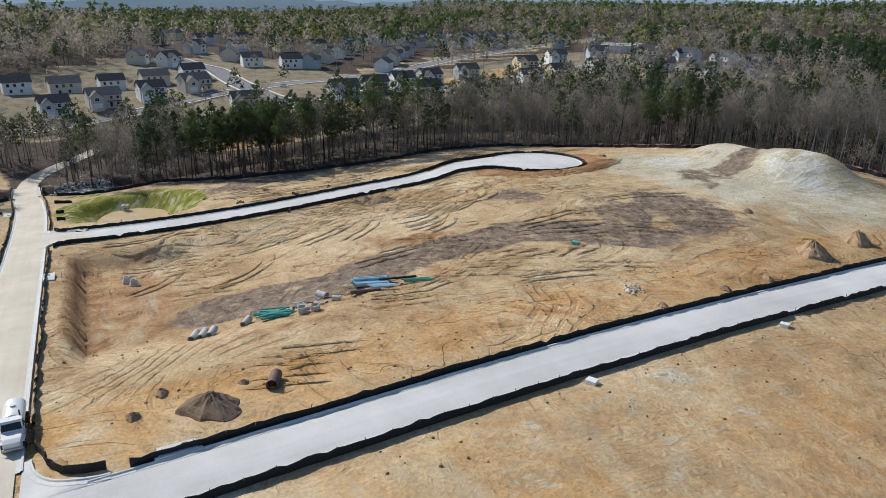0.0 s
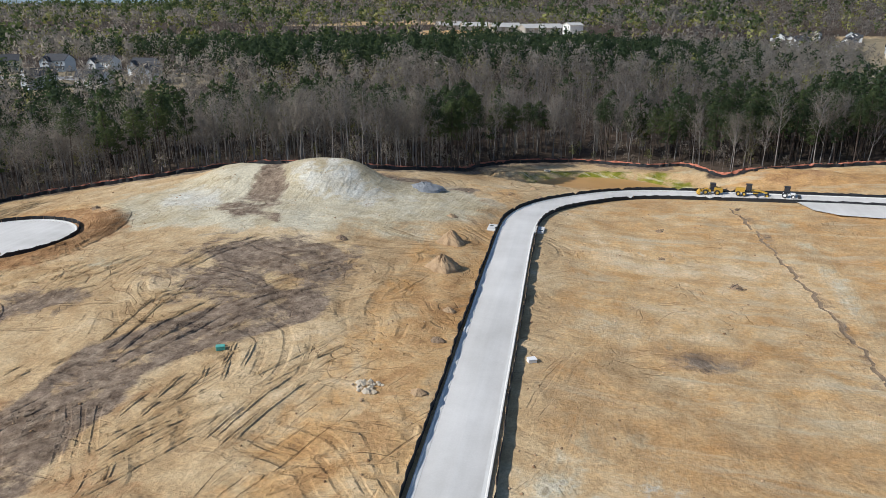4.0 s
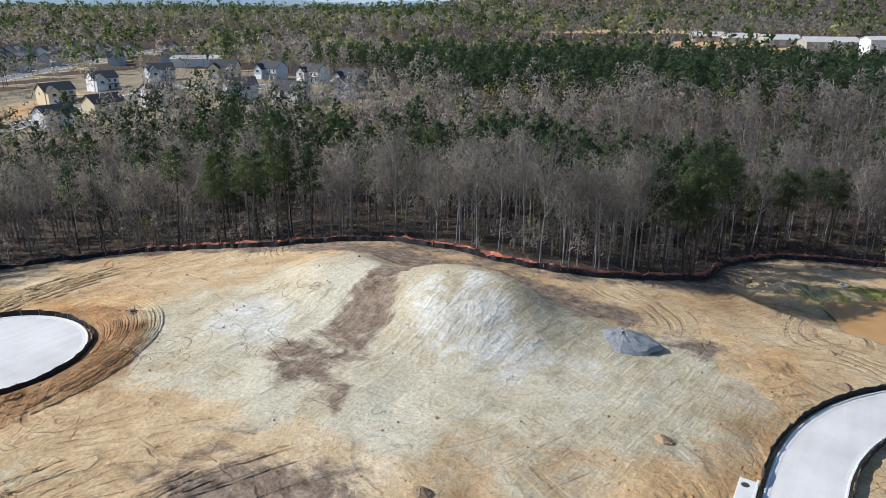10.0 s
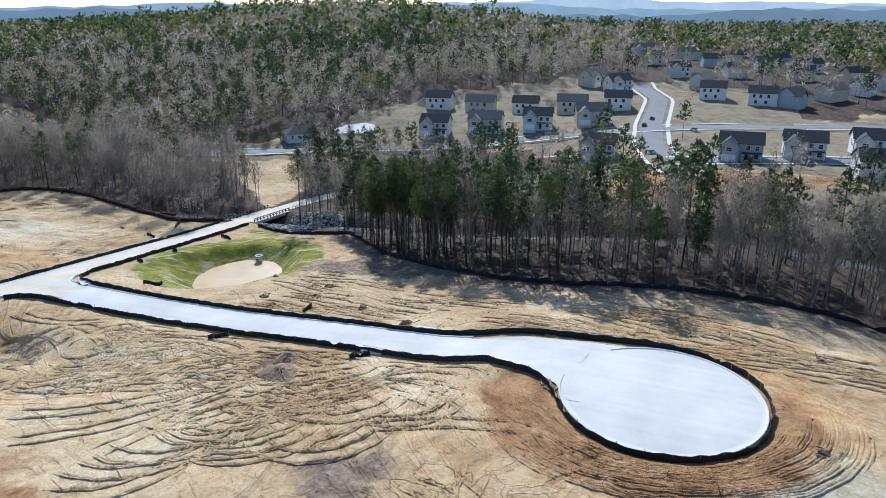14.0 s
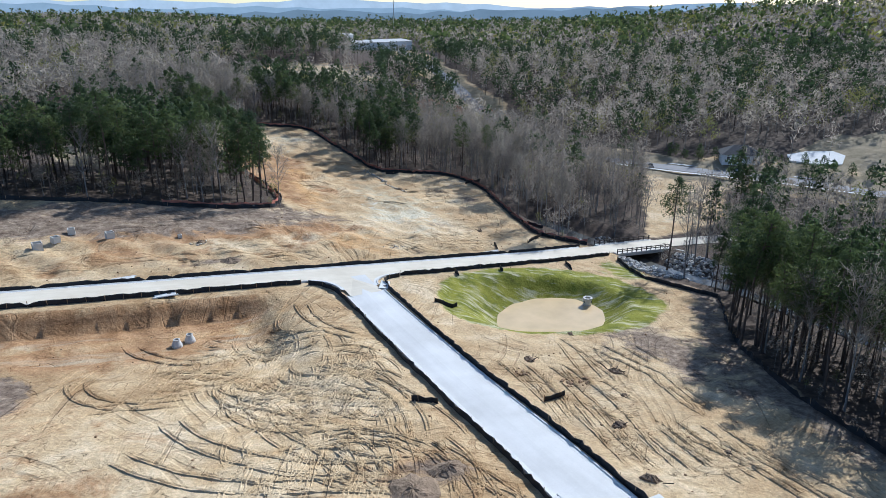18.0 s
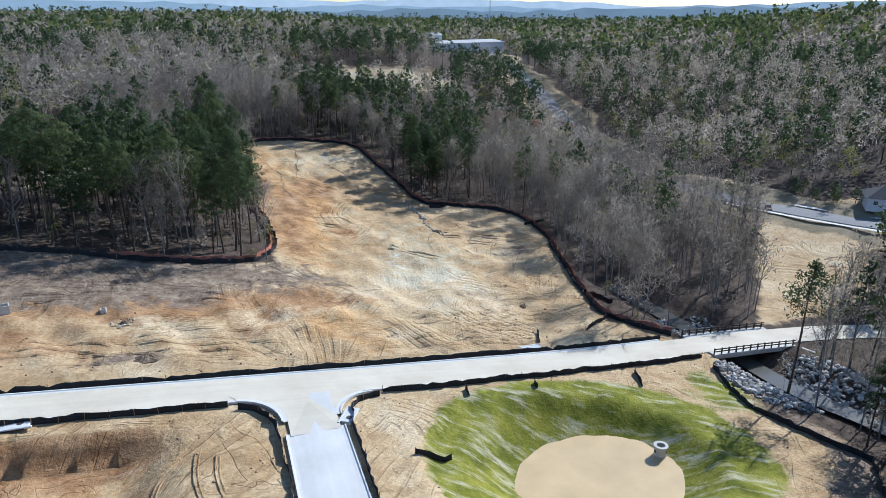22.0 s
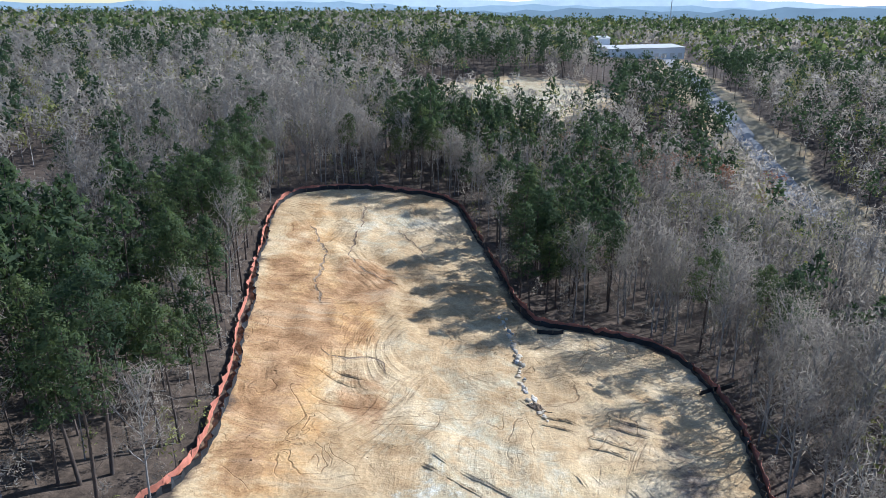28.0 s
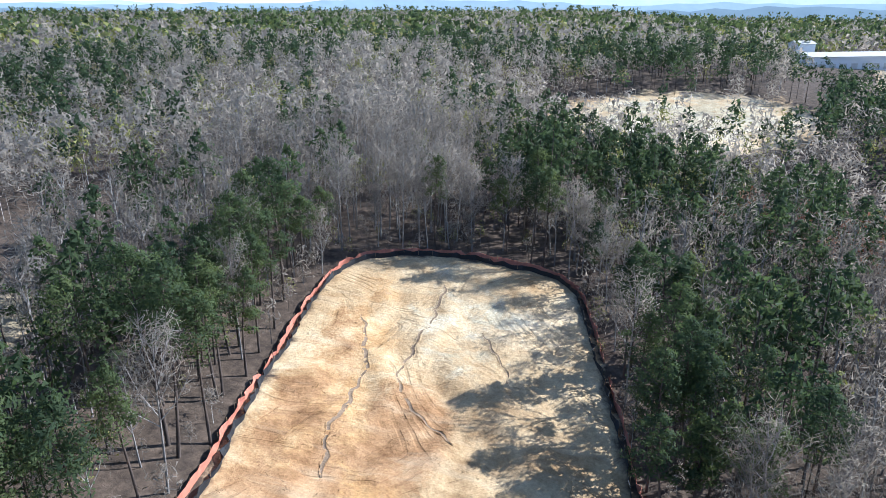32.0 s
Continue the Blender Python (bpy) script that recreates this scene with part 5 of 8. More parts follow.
def woods():
    rng = np.random.default_rng(11)
    # jittered spots in rings round the site: close rows, then wider
    def spots(step, lo, hi, bounds):
        gx, gy = np.arange(bounds[0], bounds[1], step), np.arange(bounds[2], bounds[3], step)
        X, Y = np.meshgrid(gx, gy)
        x, y = X.ravel() + rng.uniform(-0.48, 0.48, X.size) * step, Y.ravel() + rng.uniform(-0.48, 0.48, X.size) * step
        ok = ~inside(x, y, SITE) & ~inside(x, y, ACROSS)
        x, y = x[ok], y[ok]
        d, _ = path_distance(x, y, SITE, True)
        keep = (d > lo) & (d <= hi)
        x, y, d = x[keep], y[keep], d[keep]
        for i, w in ((1, 7.0), (3, 19.0), (4, 8.0), (5, 8.0)):
            rd, _ = path_distance(x, y, ROAD_FINE[i][0][::3])
            k = rd > np.where((i == 3) & (y < -115), 10.0, w)
            x, y, d = x[k], y[k], d[k]
        bd, _ = path_distance(x, y, BROOK[::3])
        out = ~inside(x, y, TOWN)
        out |= rng.random(len(x)) < np.where(y < 60, 0.12, 0.07)
        out &= bd > 5
        out &= (bump(x, y, -155, -318, 56, 36, 30, 4) < 0.4) | (rng.random(len(x)) < 0.06)
        out &= bump(x, y, -272, -506, 56, 42, 18, 4) < 0.4
        out &= path_distance(x, y, [(-232, -372), (-280, -530)])[0] > 26
        out &= ~((bump(x, y, -41, -130, 9, 22, 0, 3) > 0.5) & (rng.random(len(x)) < 0.8))
        out &= path_distance(x, y, [(-112, 562), (16, 500)])[0] > 24
        out &= bump(x, y, -200, 680, 90, 36, 20, 4) < 0.4
        out &= ~inside(x, y, FIELD) | (rng.random(len(x)) < 0.06)
        out &= (y < 262) | (x < 126 + (y - 270) * 0.27) | (y > 720) | (rng.random(len(x)) < 0.1)
        x, y, d = x[out], y[out], d[out]
        for hx, hy, _, _ in HOUSES + FAR_HOUSES + [(*LONE_HOUSE, 0, 0)]:
            away = np.hypot(x - hx, y - hy)
            k = (away > 11) & ((away > 24) | (rng.random(len(x)) < 0.3))
            x, y, d = x[k], y[k], d[k]
        return x, y, d

    def pine_share(x, y):
        n = np.sin(x * 0.023 + 1.7 * np.sin(y * 0.013 + 1)) + np.sin(y * 0.021 + 1.3 * np.sin(x * 0.017)) + 0.7 * np.sin((x + y) * 0.047) + 0.5 * np.sin(x * 0.11 - y * 0.07) + 0.4 * np.sin(y * 0.15 + x * 0.05)
        s = 0.14 + 0.6 * smooth(0.3, 1.7, n) - 0.12 * smooth(-120, -200, y)
        s += 0.75 * bump(x, y, -134, 22, 22, 52, 0, 3) + 0.85 * bump(x, y, -52, -98, 42, 27, 0, 5) + 0.1 * bump(x, y, -136, -152, 12, 24) + 0.7 * bump(x, y, -68, -120, 7, 20)
        # north: bare edge, a belt of pines, a belt of hardwoods, then the plantation
        s += 0.95 * bump(x, y, -70, 355, 150, 108, 0, 5) + 0.6 * bump(x, y, -45, 168, 110, 19, 0, 3) - 0.55 * bump(x, y, -40, 132, 75, 11, 0, 4)
        s -= 0.8 * bump(x, y, -20, 217, 120, 22, 0, 4) + 0.7 * bump(x, y, 120, 370, 55, 100, 0, 4)
        s += 0.85 * bump(x, y, 85, 190, 50, 30, 0, 3)
        # south and west
        s += 0.6 * bump(x, y, -118, -214, 34, 13, 0, 3) + 0.6 * bump(x, y, -190, -375, 110, 36, 0, 3) + 0.5 * bump(x, y, -215, -300, 30, 45, 0, 3)
        s -= 0.45 * bump(x, y, -150, -245, 50, 22, 0, 3) + 0.8 * bump(x, y, -175, -150, 32, 45, 0, 3) + 0.5 * bump(x, y, -60, -200, 35, 30, 0, 3) + 0.4 * bump(x, y, -150, -70, 20, 25)
        s += 0.04 * smooth(-290, -340, x) * smooth(80, 10, y) + 0.2 * smooth(-222, -245, x) * smooth(-60, -120, y)
        s += 0.18 * smooth(-300, -350, y) + 0.15 * smooth(-300, -380, x) * smooth(60, 120, y)
        return np.clip(s, 0.03, 0.93)

    def far_crown(seed, h, r, low, lumps, leaves, size, wide, mat=1, stem=0.22):
        """A tree on the hills: a stem under a few leafy masses."""
        s = Shape(seed)
        s.blade(Vector((0, 0, 0)), Vector((0, 0, 1)), h * 0.85, stem, 0)
        for i in range(lumps):
            a, u = i * 2.4 + s.r.uniform(-0.5, 0.5), (i + s.r.random()) / lumps
            rr = r * (0.75 - 0.55 * u)
            s.clump(Vector((math.cos(a) * rr, math.sin(a) * rr, h * (low + (0.9 - low) * u))), r * (0.75 - 0.25 * u), 0.75, leaves, size, wide, mat, Vector((0, 0, 0)), 0.45)
        return arrays(s)

    pines = [pine(s, h, 25, 62, 0.38, 0.22, low=lo, big=0.95) for s, h, lo in ((1, 18, 0.6), (2, 16, 0.55), (3, 19, 0.64), (4, 14, 0.45), (5, 17, 0.55))]
    bares = [bare(s, h, 15, 56, subs=5, fork=fk, width=0.055) for s, h, fk in ((11, 16, 0.4), (12, 14.5, 0.34), (13, 17.5, 0.45), (14, 13, 0.3), (15, 16.5, 0.42))]
    budded = [bare(s, h, 13, 14, buds=3) for s, h in ((21, 11), (22, 13))]
    p_mid = [arrays(pine(s + 30, h, 14, 17, 0.82, 0.26, 4, lo, big=1.1)) for s, h, lo in ((1, 17, 0.5), (2, 15, 0.45), (3, 18, 0.55), (4, 14, 0.45))]
    b_mid = [arrays(bare(s + 50, h, 12, 16, 4, width=0.145)) for s, h in ((1, 15), (2, 13.5), (3, 16.5), (4, 12.5))]
    g_mid = [arrays(bare(s + 70, h, 10, 4, 4, buds=3, width=0.09, bud=0.6)) for s, h in ((1, 10), (2, 12))]
    p_far = [far_crown(s + 80, h, 2.7, 0.46, 8, 10, 1.15, 0.32, stem=0.3) for s, h in ((1, 15.5), (2, 14), (3, 17), (4, 16))]
    b_far = [far_crown(s + 90, h, 3.1, 0.42, 7, 12, 1.5, 0.12) for s, h in ((1, 14), (2, 13), (3, 15), (4, 14.5))]
    g_far = [far_crown(s + 95, h, 2.9, 0.42, 6, 12, 0.9, 0.24, 2) for s, h in ((1, 11.5), (2, 12.5))]

    # rows next to the clearing: trees of their own
    x, y, d = spots(3.3, 1.6, 62, (-220, 135, -250, 250))
    keep = (x < 135) & ((y > 0) | (x < 70)) & ((y > -110) | (x < -40)) & (rng.random(len(x)) < 0.82)
    x, y, d = x[keep], y[keep], d[keep]
    # tall pines beside the pond
    ex, ey = rng.uniform(-130, -115, 40), rng.uniform(-2, 24, 40)
    ok = ~inside(ex, ey, SITE)
    x, y, d = np.append(x, ex[ok]), np.append(y, ey[ok]), np.append(d, np.full(ok.sum(), -9.0))
    share, roll = pine_share(x, y), rng.random(len(x))
    is_pine = (roll < share) | (d < 0)
    z = land(x, y)
    order = np.argsort(d + rng.uniform(0, 9, len(d)))
    taken = np.zeros(len(x), bool)
    sets = ((pines, True, 230, "pine_tree", (M_BARK, M_NEEDLE), ("trunk", "crown"), "tall loblolly pine with a bare trunk and green top", "pine", "pines at the edge of the clearing"),
            (bares, False, 250, "bare_tree", (M_GREY, M_TWIG), ("trunk", "crown"), "leafless grey hardwood tree at the edge of the clearing", "tree", "bare trees at the edge of the clearing"))
    for protos, want, limit, nm, mats, parts, label, cat, grp in sets:
        first = [tree_thing(s, nm, mats, parts, label, cat, grp) for s in protos]
        used = [False] * len(first)
        count = 0
        for i in order:
            if count >= limit:
                break
            if is_pine[i] != want:
                continue
            k = int(rng.integers(0, len(first)))
            sc = rng.uniform(0.8, 1.12)
            m = Matrix.LocRotScale((x[i], y[i], z[i] - 0.15), Euler((rng.normal(0, 0.03), rng.normal(0, 0.03), rng.uniform(0, 6.28))), (sc, sc, sc * rng.uniform(0.92, 1.1)))
            if not used[k]:
                first[k].matrix_basis = m
                used[k] = True
            else:
                o = copy_thing(first[k], Matrix())
                o.matrix_basis = m
            taken[i] = True
            count += 1
    # a few trees in young leaf
    first = [tree_thing(s, "budding_tree", (M_GREY, M_TWIG, M_BUD), ("trunk", "crown", "leaves"), "small hardwood tree in yellow-green spring bud", "tree", "budding trees") for s in budded]
    idx = [i for i in order if not taken[i]][40:400:12]
    for n, i in enumerate(idx):
        m = Matrix.LocRotScale((x[i], y[i], z[i] - 0.1), Euler((0, 0, rng.uniform(0, 6.28))), [rng.uniform(0.7, 1.1)] * 3)
        o = first[n] if n < len(first) else copy_thing(first[n % len(first)], Matrix())
        o.matrix_basis = m
        taken[i] = True
    rest = ~taken
    sp = np.stack([x, y, z, np.ones(len(x))], 1)
    g = (rng.random(len(x)) < 0.07) & ~is_pine
    scatter("pine_woods", p_mid, sp[rest & is_pine], [M_BARK, M_NEEDLE], "woods of dark green pines behind the clearing", "woods", rng)
    scatter("bare_woods", b_mid, sp[rest & ~is_pine & ~g], [M_GREY, M_TWIG], "leafless grey-brown hardwood woods", "woods", rng)
    scatter("budding_woods", g_mid, sp[rest & g], [M_GREY, M_TWIG, M_BUD], "woodland trees in yellow-green bud", "woods", rng)
    # brush along the edge
    x, y, d = spots(2.6, 0.4, 22, (-170, 70, -200, 200))
    k = rng.random(len(x)) < 0.3
    sp = np.stack([x[k], y[k], land(x[k], y[k]), rng.uniform(0.18, 0.5, k.sum())], 1)
    scatter("underbrush", b_far + g_far[:1], sp, [M_GREY, M_TWIG, M_BUD], "thin leafless underbrush below the trees", "shrubs", rng)

    # the middle distance
    x, y, d = spots(5.3, 62, 270, (-460, 330, -480, 480))
    keep = (x < 130) | (y > 150)
    x, y = x[keep], y[keep]
    share, z = pine_share(x, y), land(x, y)
    is_pine, g = rng.random(len(x)) < share, rng.random(len(x)) < np.where(y < -60, 0.22, 0.16)
    sp = np.stack([x, y, z, np.ones(len(x)) * 1.05], 1)
    scatter("far_pine_woods", p_far, sp[is_pine], [M_BARK, M_NEEDLE], "distant dark green pine woods", "woods", rng)
    scatter("far_bare_woods", b_far, sp[~is_pine & ~g], [M_GREY, M_TWIG], "distant leafless hardwood woods", "woods", rng)
    scatter("far_budding_woods", g_far, sp[~is_pine & g], [M_GREY, M_TWIG, M_BUD], "distant trees in yellow-green bud", "woods", rng)
    for nm, cx, cy, rx, ry, count, mat, label in (("red_budding_woods", -168, -200, 26, 9, 60, M_RED, "hardwood trees in reddish bud"), ("yellow_budding_woods", -172, -156, 22, 12, 26, M_BUD, "hardwood trees in bright yellow-green leaf"),
                                                  ("edge_budding_woods", -125, -205, 24, 8, 16, M_BUD, "woodland trees in young yellow-green leaf")):
        px, py = cx + rng.normal(0, 0.6, count) * rx, cy + rng.normal(0, 0.6, count) * ry
        ok = ~inside(px, py, SITE) & (path_distance(px, py, ROAD_FINE[3][0][::3])[0] > 9)
        px, py = px[ok], py[ok]
        scatter(nm, [arrays(bare(99 + k, 12.5, 12, 8, 4, buds=4, width=0.1, bud=0.55)) for k in (0, 1)], np.stack([px, py, land(px, py), np.ones(len(px))], 1), [M_GREY, M_TWIG, mat], label, "woods", rng)
    # and as far as the hills
    x, y, d = spots(11.6, 270, 1100, (-1300, 700, -1250, 1250))
    bearing = np.degrees(np.arctan2(-(x + 30), y - 20)) % 360
    keep = (bearing < 215) | (bearing > 325)
    x, y = x[keep], y[keep]
    share, z = pine_share(x, y), land(x, y)
    is_pine = rng.random(len(x)) < share
    sp = np.stack([x, y, z - 0.5, np.ones(len(x)) * 1.25], 1)
    tiny_p = [far_crown(s + 180, h, 3.8, 0.4, 4, 5, 2.4, 0.44) for s, h in ((1, 15), (2, 14), (3, 17))]
    tiny_b = [far_crown(s + 190, h, 4.4, 0.42, 5, 5, 2.3, 0.22) for s, h in ((1, 13), (2, 14), (3, 12))]
    g = rng.random(len(x)) < 0.2
    scatter("hill_budding_woods", [far_crown(201, 12, 4.4, 0.4, 4, 6, 2.2, 0.4)], sp[g], [M_GREY, M_BUD], "far hill trees in yellow-green bud", "woods", rng)
    is_pine, bare_ones = is_pine & ~g, ~is_pine & ~g
    scatter("hill_pine_woods", tiny_p, sp[is_pine], [M_BARK, M_NEEDLE], "pine woods on the far hills", "woods", rng)
    scatter("hill_bare_woods", tiny_b, sp[bare_ones], [M_GREY, M_TWIG], "bare woods on the far hills", "woods", rng)


woods()


# ---- the far hills ----
def far_hills():
    # backdrop rings: the haze of distance is painted as a paler blue glow
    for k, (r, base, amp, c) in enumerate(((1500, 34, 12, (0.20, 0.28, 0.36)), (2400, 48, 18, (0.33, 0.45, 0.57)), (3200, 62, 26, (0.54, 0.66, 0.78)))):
        m = Mat("far_hill_haze_glow", 1.0, 0, 0.0)
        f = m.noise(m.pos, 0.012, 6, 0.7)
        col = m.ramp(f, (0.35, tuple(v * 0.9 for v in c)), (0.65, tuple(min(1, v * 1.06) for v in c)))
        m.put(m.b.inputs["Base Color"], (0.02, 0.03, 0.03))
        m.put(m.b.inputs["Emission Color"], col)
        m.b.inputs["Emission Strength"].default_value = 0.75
        n = 220
        verts = []
        for i in range(n):
            a = i * math.tau / n
            h = base + amp * (0.5 * math.sin(a * 5 + k * 2) + 0.3 * math.sin(a * 13 + k) + 0.2 * math.sin(a * 29 + 3 * k)) + 3 * math.sin(a * 97)
            for dr, z in ((0, -60), (30, h * 0.6), (60, h)):
                verts.append(((r + dr) * math.cos(a) - 50, (r + dr) * math.sin(a), z))
        faces = [(i * 3 + j, ((i + 1) % n) * 3 + j, ((i + 1) % n) * 3 + j + 1, i * 3 + j + 1) for i in range(n) for j in range(2)]
        tagged(link_mesh("backdrop_hills", verts, faces, m.m, smooth=True), "wooded hills on the horizon, blue haze put into their glow", "hills", kind="structure")


far_hills()


# ---- houses ----
M_WALLS = [plain("siding_white", (0.74, 0.74, 0.72), 0.7, vary=0.05, scale=0.6), plain("siding_pale_grey", (0.68, 0.69, 0.70), 0.7, vary=0.06, scale=0.6),
           plain("siding_blue_grey", (0.42, 0.46, 0.50), 0.7, vary=0.08, scale=0.6), plain("siding_cream", (0.70, 0.60, 0.40), 0.7, vary=0.06, scale=0.6),
           plain("siding_tan", (0.58, 0.53, 0.46), 0.7, vary=0.08, scale=0.6)]
M_ROOFS = [plain("shingles_dark", (0.055, 0.058, 0.065), 0.9, vary=0.3, scale=1.2), plain("shingles_grey", (0.15, 0.145, 0.14), 0.9, vary=0.25, scale=1.2)]
M_TRIM = plain("white_trim", (0.8, 0.8, 0.79), 0.5, vary=0.03)
M_PANE = plain("dark_pane", (0.03, 0.035, 0.045), 0.12, vary=0.2, spec=0.6)
M_FRONT = plain("front_gable_grey", (0.58, 0.59, 0.60), 0.7, vary=0.06)


def gable(name, w, d, h, rise, mat, parent, x=0.0, y=0.0, z=0.0, label=""):
    """A wall block with its two gable ends, the ridge along x."""
    v = [(-w / 2, -d / 2, 0), (w / 2, -d / 2, 0), (w / 2, d / 2, 0), (-w / 2, d / 2, 0), (-w / 2, -d / 2, h), (w / 2, -d / 2, h), (w / 2, d / 2, h), (-w / 2, d / 2, h), (-w / 2, 0, h + rise), (w / 2, 0, h + rise)]
    f = [(0, 1, 5, 4), (2, 3, 7, 6), (1, 2, 6, 9, 5), (3, 0, 4, 8, 7), (3, 2, 1, 0), (4, 5, 9, 8), (6, 7, 8, 9)]
    return link_mesh(name, [(a + x, b + y, c + z) for a, b, c in v], f, mat, parent, label)


def gable_roof(name, w, d, h, rise, mat, parent, x=0.0, y=0.0, over=0.45, thick=0.2, turn=False):
    k = rise / (d / 2)
    w2, d2 = w / 2 + over, d / 2 + over
    e, r = h - over * k + 0.05, h + rise + 0.05
    pts = [(-w2, -d2, e), (w2, -d2, e), (w2, 0, r), (-w2, 0, r), (w2, d2, e), (-w2, d2, e)]
    v = pts + [(a, b, c + thick) for a, b, c in pts]
    f = [(0, 3, 2, 1), (3, 5, 4, 2), (6, 7, 8, 9), (9, 8, 10, 11), (0, 1, 7, 6), (5, 11, 10, 4), (1, 2, 8, 7), (2, 4, 10, 8), (3, 0, 6, 9), (5, 3, 9, 11)]
    if turn:
        v = [(b, a, c) for a, b, c in v]
        f = [q[::-1] for q in f]
    return link_mesh(name, [(a + x, b + y, c) for a, b, c in v], f, mat, parent)


def window(parent, x, y, z, w, h, side):
    """A window on a wall that looks along +y (side 0) or +x (side 1): white casing with a dark pane and a cross bar."""
    bm = bmesh.new()
    for dx, dz, sw, sh in ((0, h / 2, w + 0.24, 0.12), (0, -h / 2, w + 0.24, 0.12), (-w / 2, 0, 0.12, h), (w / 2, 0, 0.12, h), (0, 0, w, 0.06)):
        add_box(bm, (x + dx, y + 0.05, z + dz) if side == 0 else (x + 0.05, y + dx, z + dz), (sw, 0.1, sh) if side == 0 else (0.1, sw, sh))
    win = part("window", bm, M_TRIM, parent)
    part("pane", add_box(bmesh.new(), (x, y + 0.02, z) if side == 0 else (x + 0.02, y, z), (w, 0.05, h) if side == 0 else (0.05, w, h)), M_PANE, win)


def build_house(kind, detail=True):
    """A two-storey house, front to +y, on a base that reaches into the slope."""
    rnd = random.Random(kind * 7 + 1)
    wall, roof = M_WALLS[kind], M_ROOFS[0 if kind != 4 else 1]
    w, d, h, rise = 12.5 + kind * 0.5, 9.0, 5.8, 3.0
    root = new("house")
    gable("wall", w, d, h + 1.6, rise, wall, root, z=-1.6)
    rf = gable_roof("roof", w, d, h, rise, roof, root)
    # the front wing with its own gable, and the garage
    gw = 5.6
    v = [(-gw / 2, 0, -1.6), (gw / 2, 0, -1.6), (gw / 2, 3.4, -1.6), (-gw / 2, 3.4, -1.6), (-gw / 2, 0, h - 0.6), (gw / 2, 0, h - 0.6), (gw / 2, 3.4, h - 0.6), (-gw / 2, 3.4, h - 0.6), (0, 0, h + 1.9), (0, 3.4, h + 1.9)]
    f = [(3, 2, 1, 0), (1, 2, 6, 5), (3, 0, 4, 7), (2, 3, 7, 9, 6), (0, 1, 5, 8, 4), (4, 8, 9, 7), (5, 6, 9, 8)]
    ox = w / 2 - gw / 2 - 0.3
    link_mesh("front_wing", [(a + ox, b + d / 2 - 0.6, c) for a, b, c in v], f, M_FRONT if kind in (0, 1) else wall, root)
    gable_roof("wing_roof", 3.9, gw, h - 0.6, 2.5, roof, root, ox, d / 2 + 1.0, over=0.35, turn=True)
    if detail:
        part("garage_door", add_box(bmesh.new(), (ox, d / 2 + 2.85, 1.15), (4.4, 0.08, 2.3)), M_TRIM, root)
        window(root, ox, d / 2 + 2.8, 4.0, 2.0, 1.4, 0)
        for x in (-w / 2 + 1.8, -w / 2 + 4.6):
            window(root, x, d / 2, 4.3, 1.3, 1.5, 0)
        window(root, -w / 2 + 1.8, d / 2, 1.5, 1.5, 1.6, 0)
        part("door", add_box(bmesh.new(), (-w / 2 + 4.9, d / 2 + 0.04, 1.1), (1.1, 0.1, 2.2)), M_PANE, root, "dark front door")
        for x, z in ((-4, 4.3), (-1, 4.3), (2.5, 4.3), (-3, 1.5), (1.5, 1.5)):
            part("rear_window", add_box(bmesh.new(), (x, -d / 2 - 0.02, z), (1.2, 0.1, 1.5)), M_PANE, root)
        window(root, w / 2, -0.5, 4.3, 1.0, 1.4, 1)
        # porch
        bm = add_box(bmesh.new(), (-w / 2 + 3.4, d / 2 + 0.9, 2.75), (6.2, 2.0, 0.2))
        part("porch_roof", bm, roof, root)
        for x in (-w / 2 + 0.5, -w / 2 + 3.4, -w / 2 + 6.2):
            part("porch_post", add_box(bmesh.new(), (x, d / 2 + 1.75, 1.3), (0.2, 0.2, 2.8)), M_TRIM, root)
    else:
        for x, z in ((-4, 4.2), (-1, 4.2), (-4, 1.5)):
            part("window", add_box(bmesh.new(), (x, d / 2 + 0.02, z), (1.3, 0.1, 1.5)), M_PANE, root)
    return root


LOOKS = ("white", "pale grey", "blue-grey", "cream", "tan")


def settle():
    near = [tagged(build_house(k), f"two-storey {LOOKS[k]} house with a gabled {'grey' if k == 4 else 'dark'} shingle roof", "house", "houses of the new estate") for k in range(5)]
    far = [tagged(build_house(k, False), f"distant {LOOKS[k]} gabled house among trees", "house", "distant houses") for k in range(5)]
    for protos, spots in ((near, HOUSES), (far, FAR_HOUSES)):
        used = set()
        for x, y, turn, kind in spots:
            o = protos[kind] if kind not in used else copy_thing(protos[kind], Matrix())
            used.add(kind)
            o.matrix_basis = pose(x, y, at(x, y) + 0.15, 0, 0, turn - 90) @ Matrix.Scale(0.86, 4)


settle()


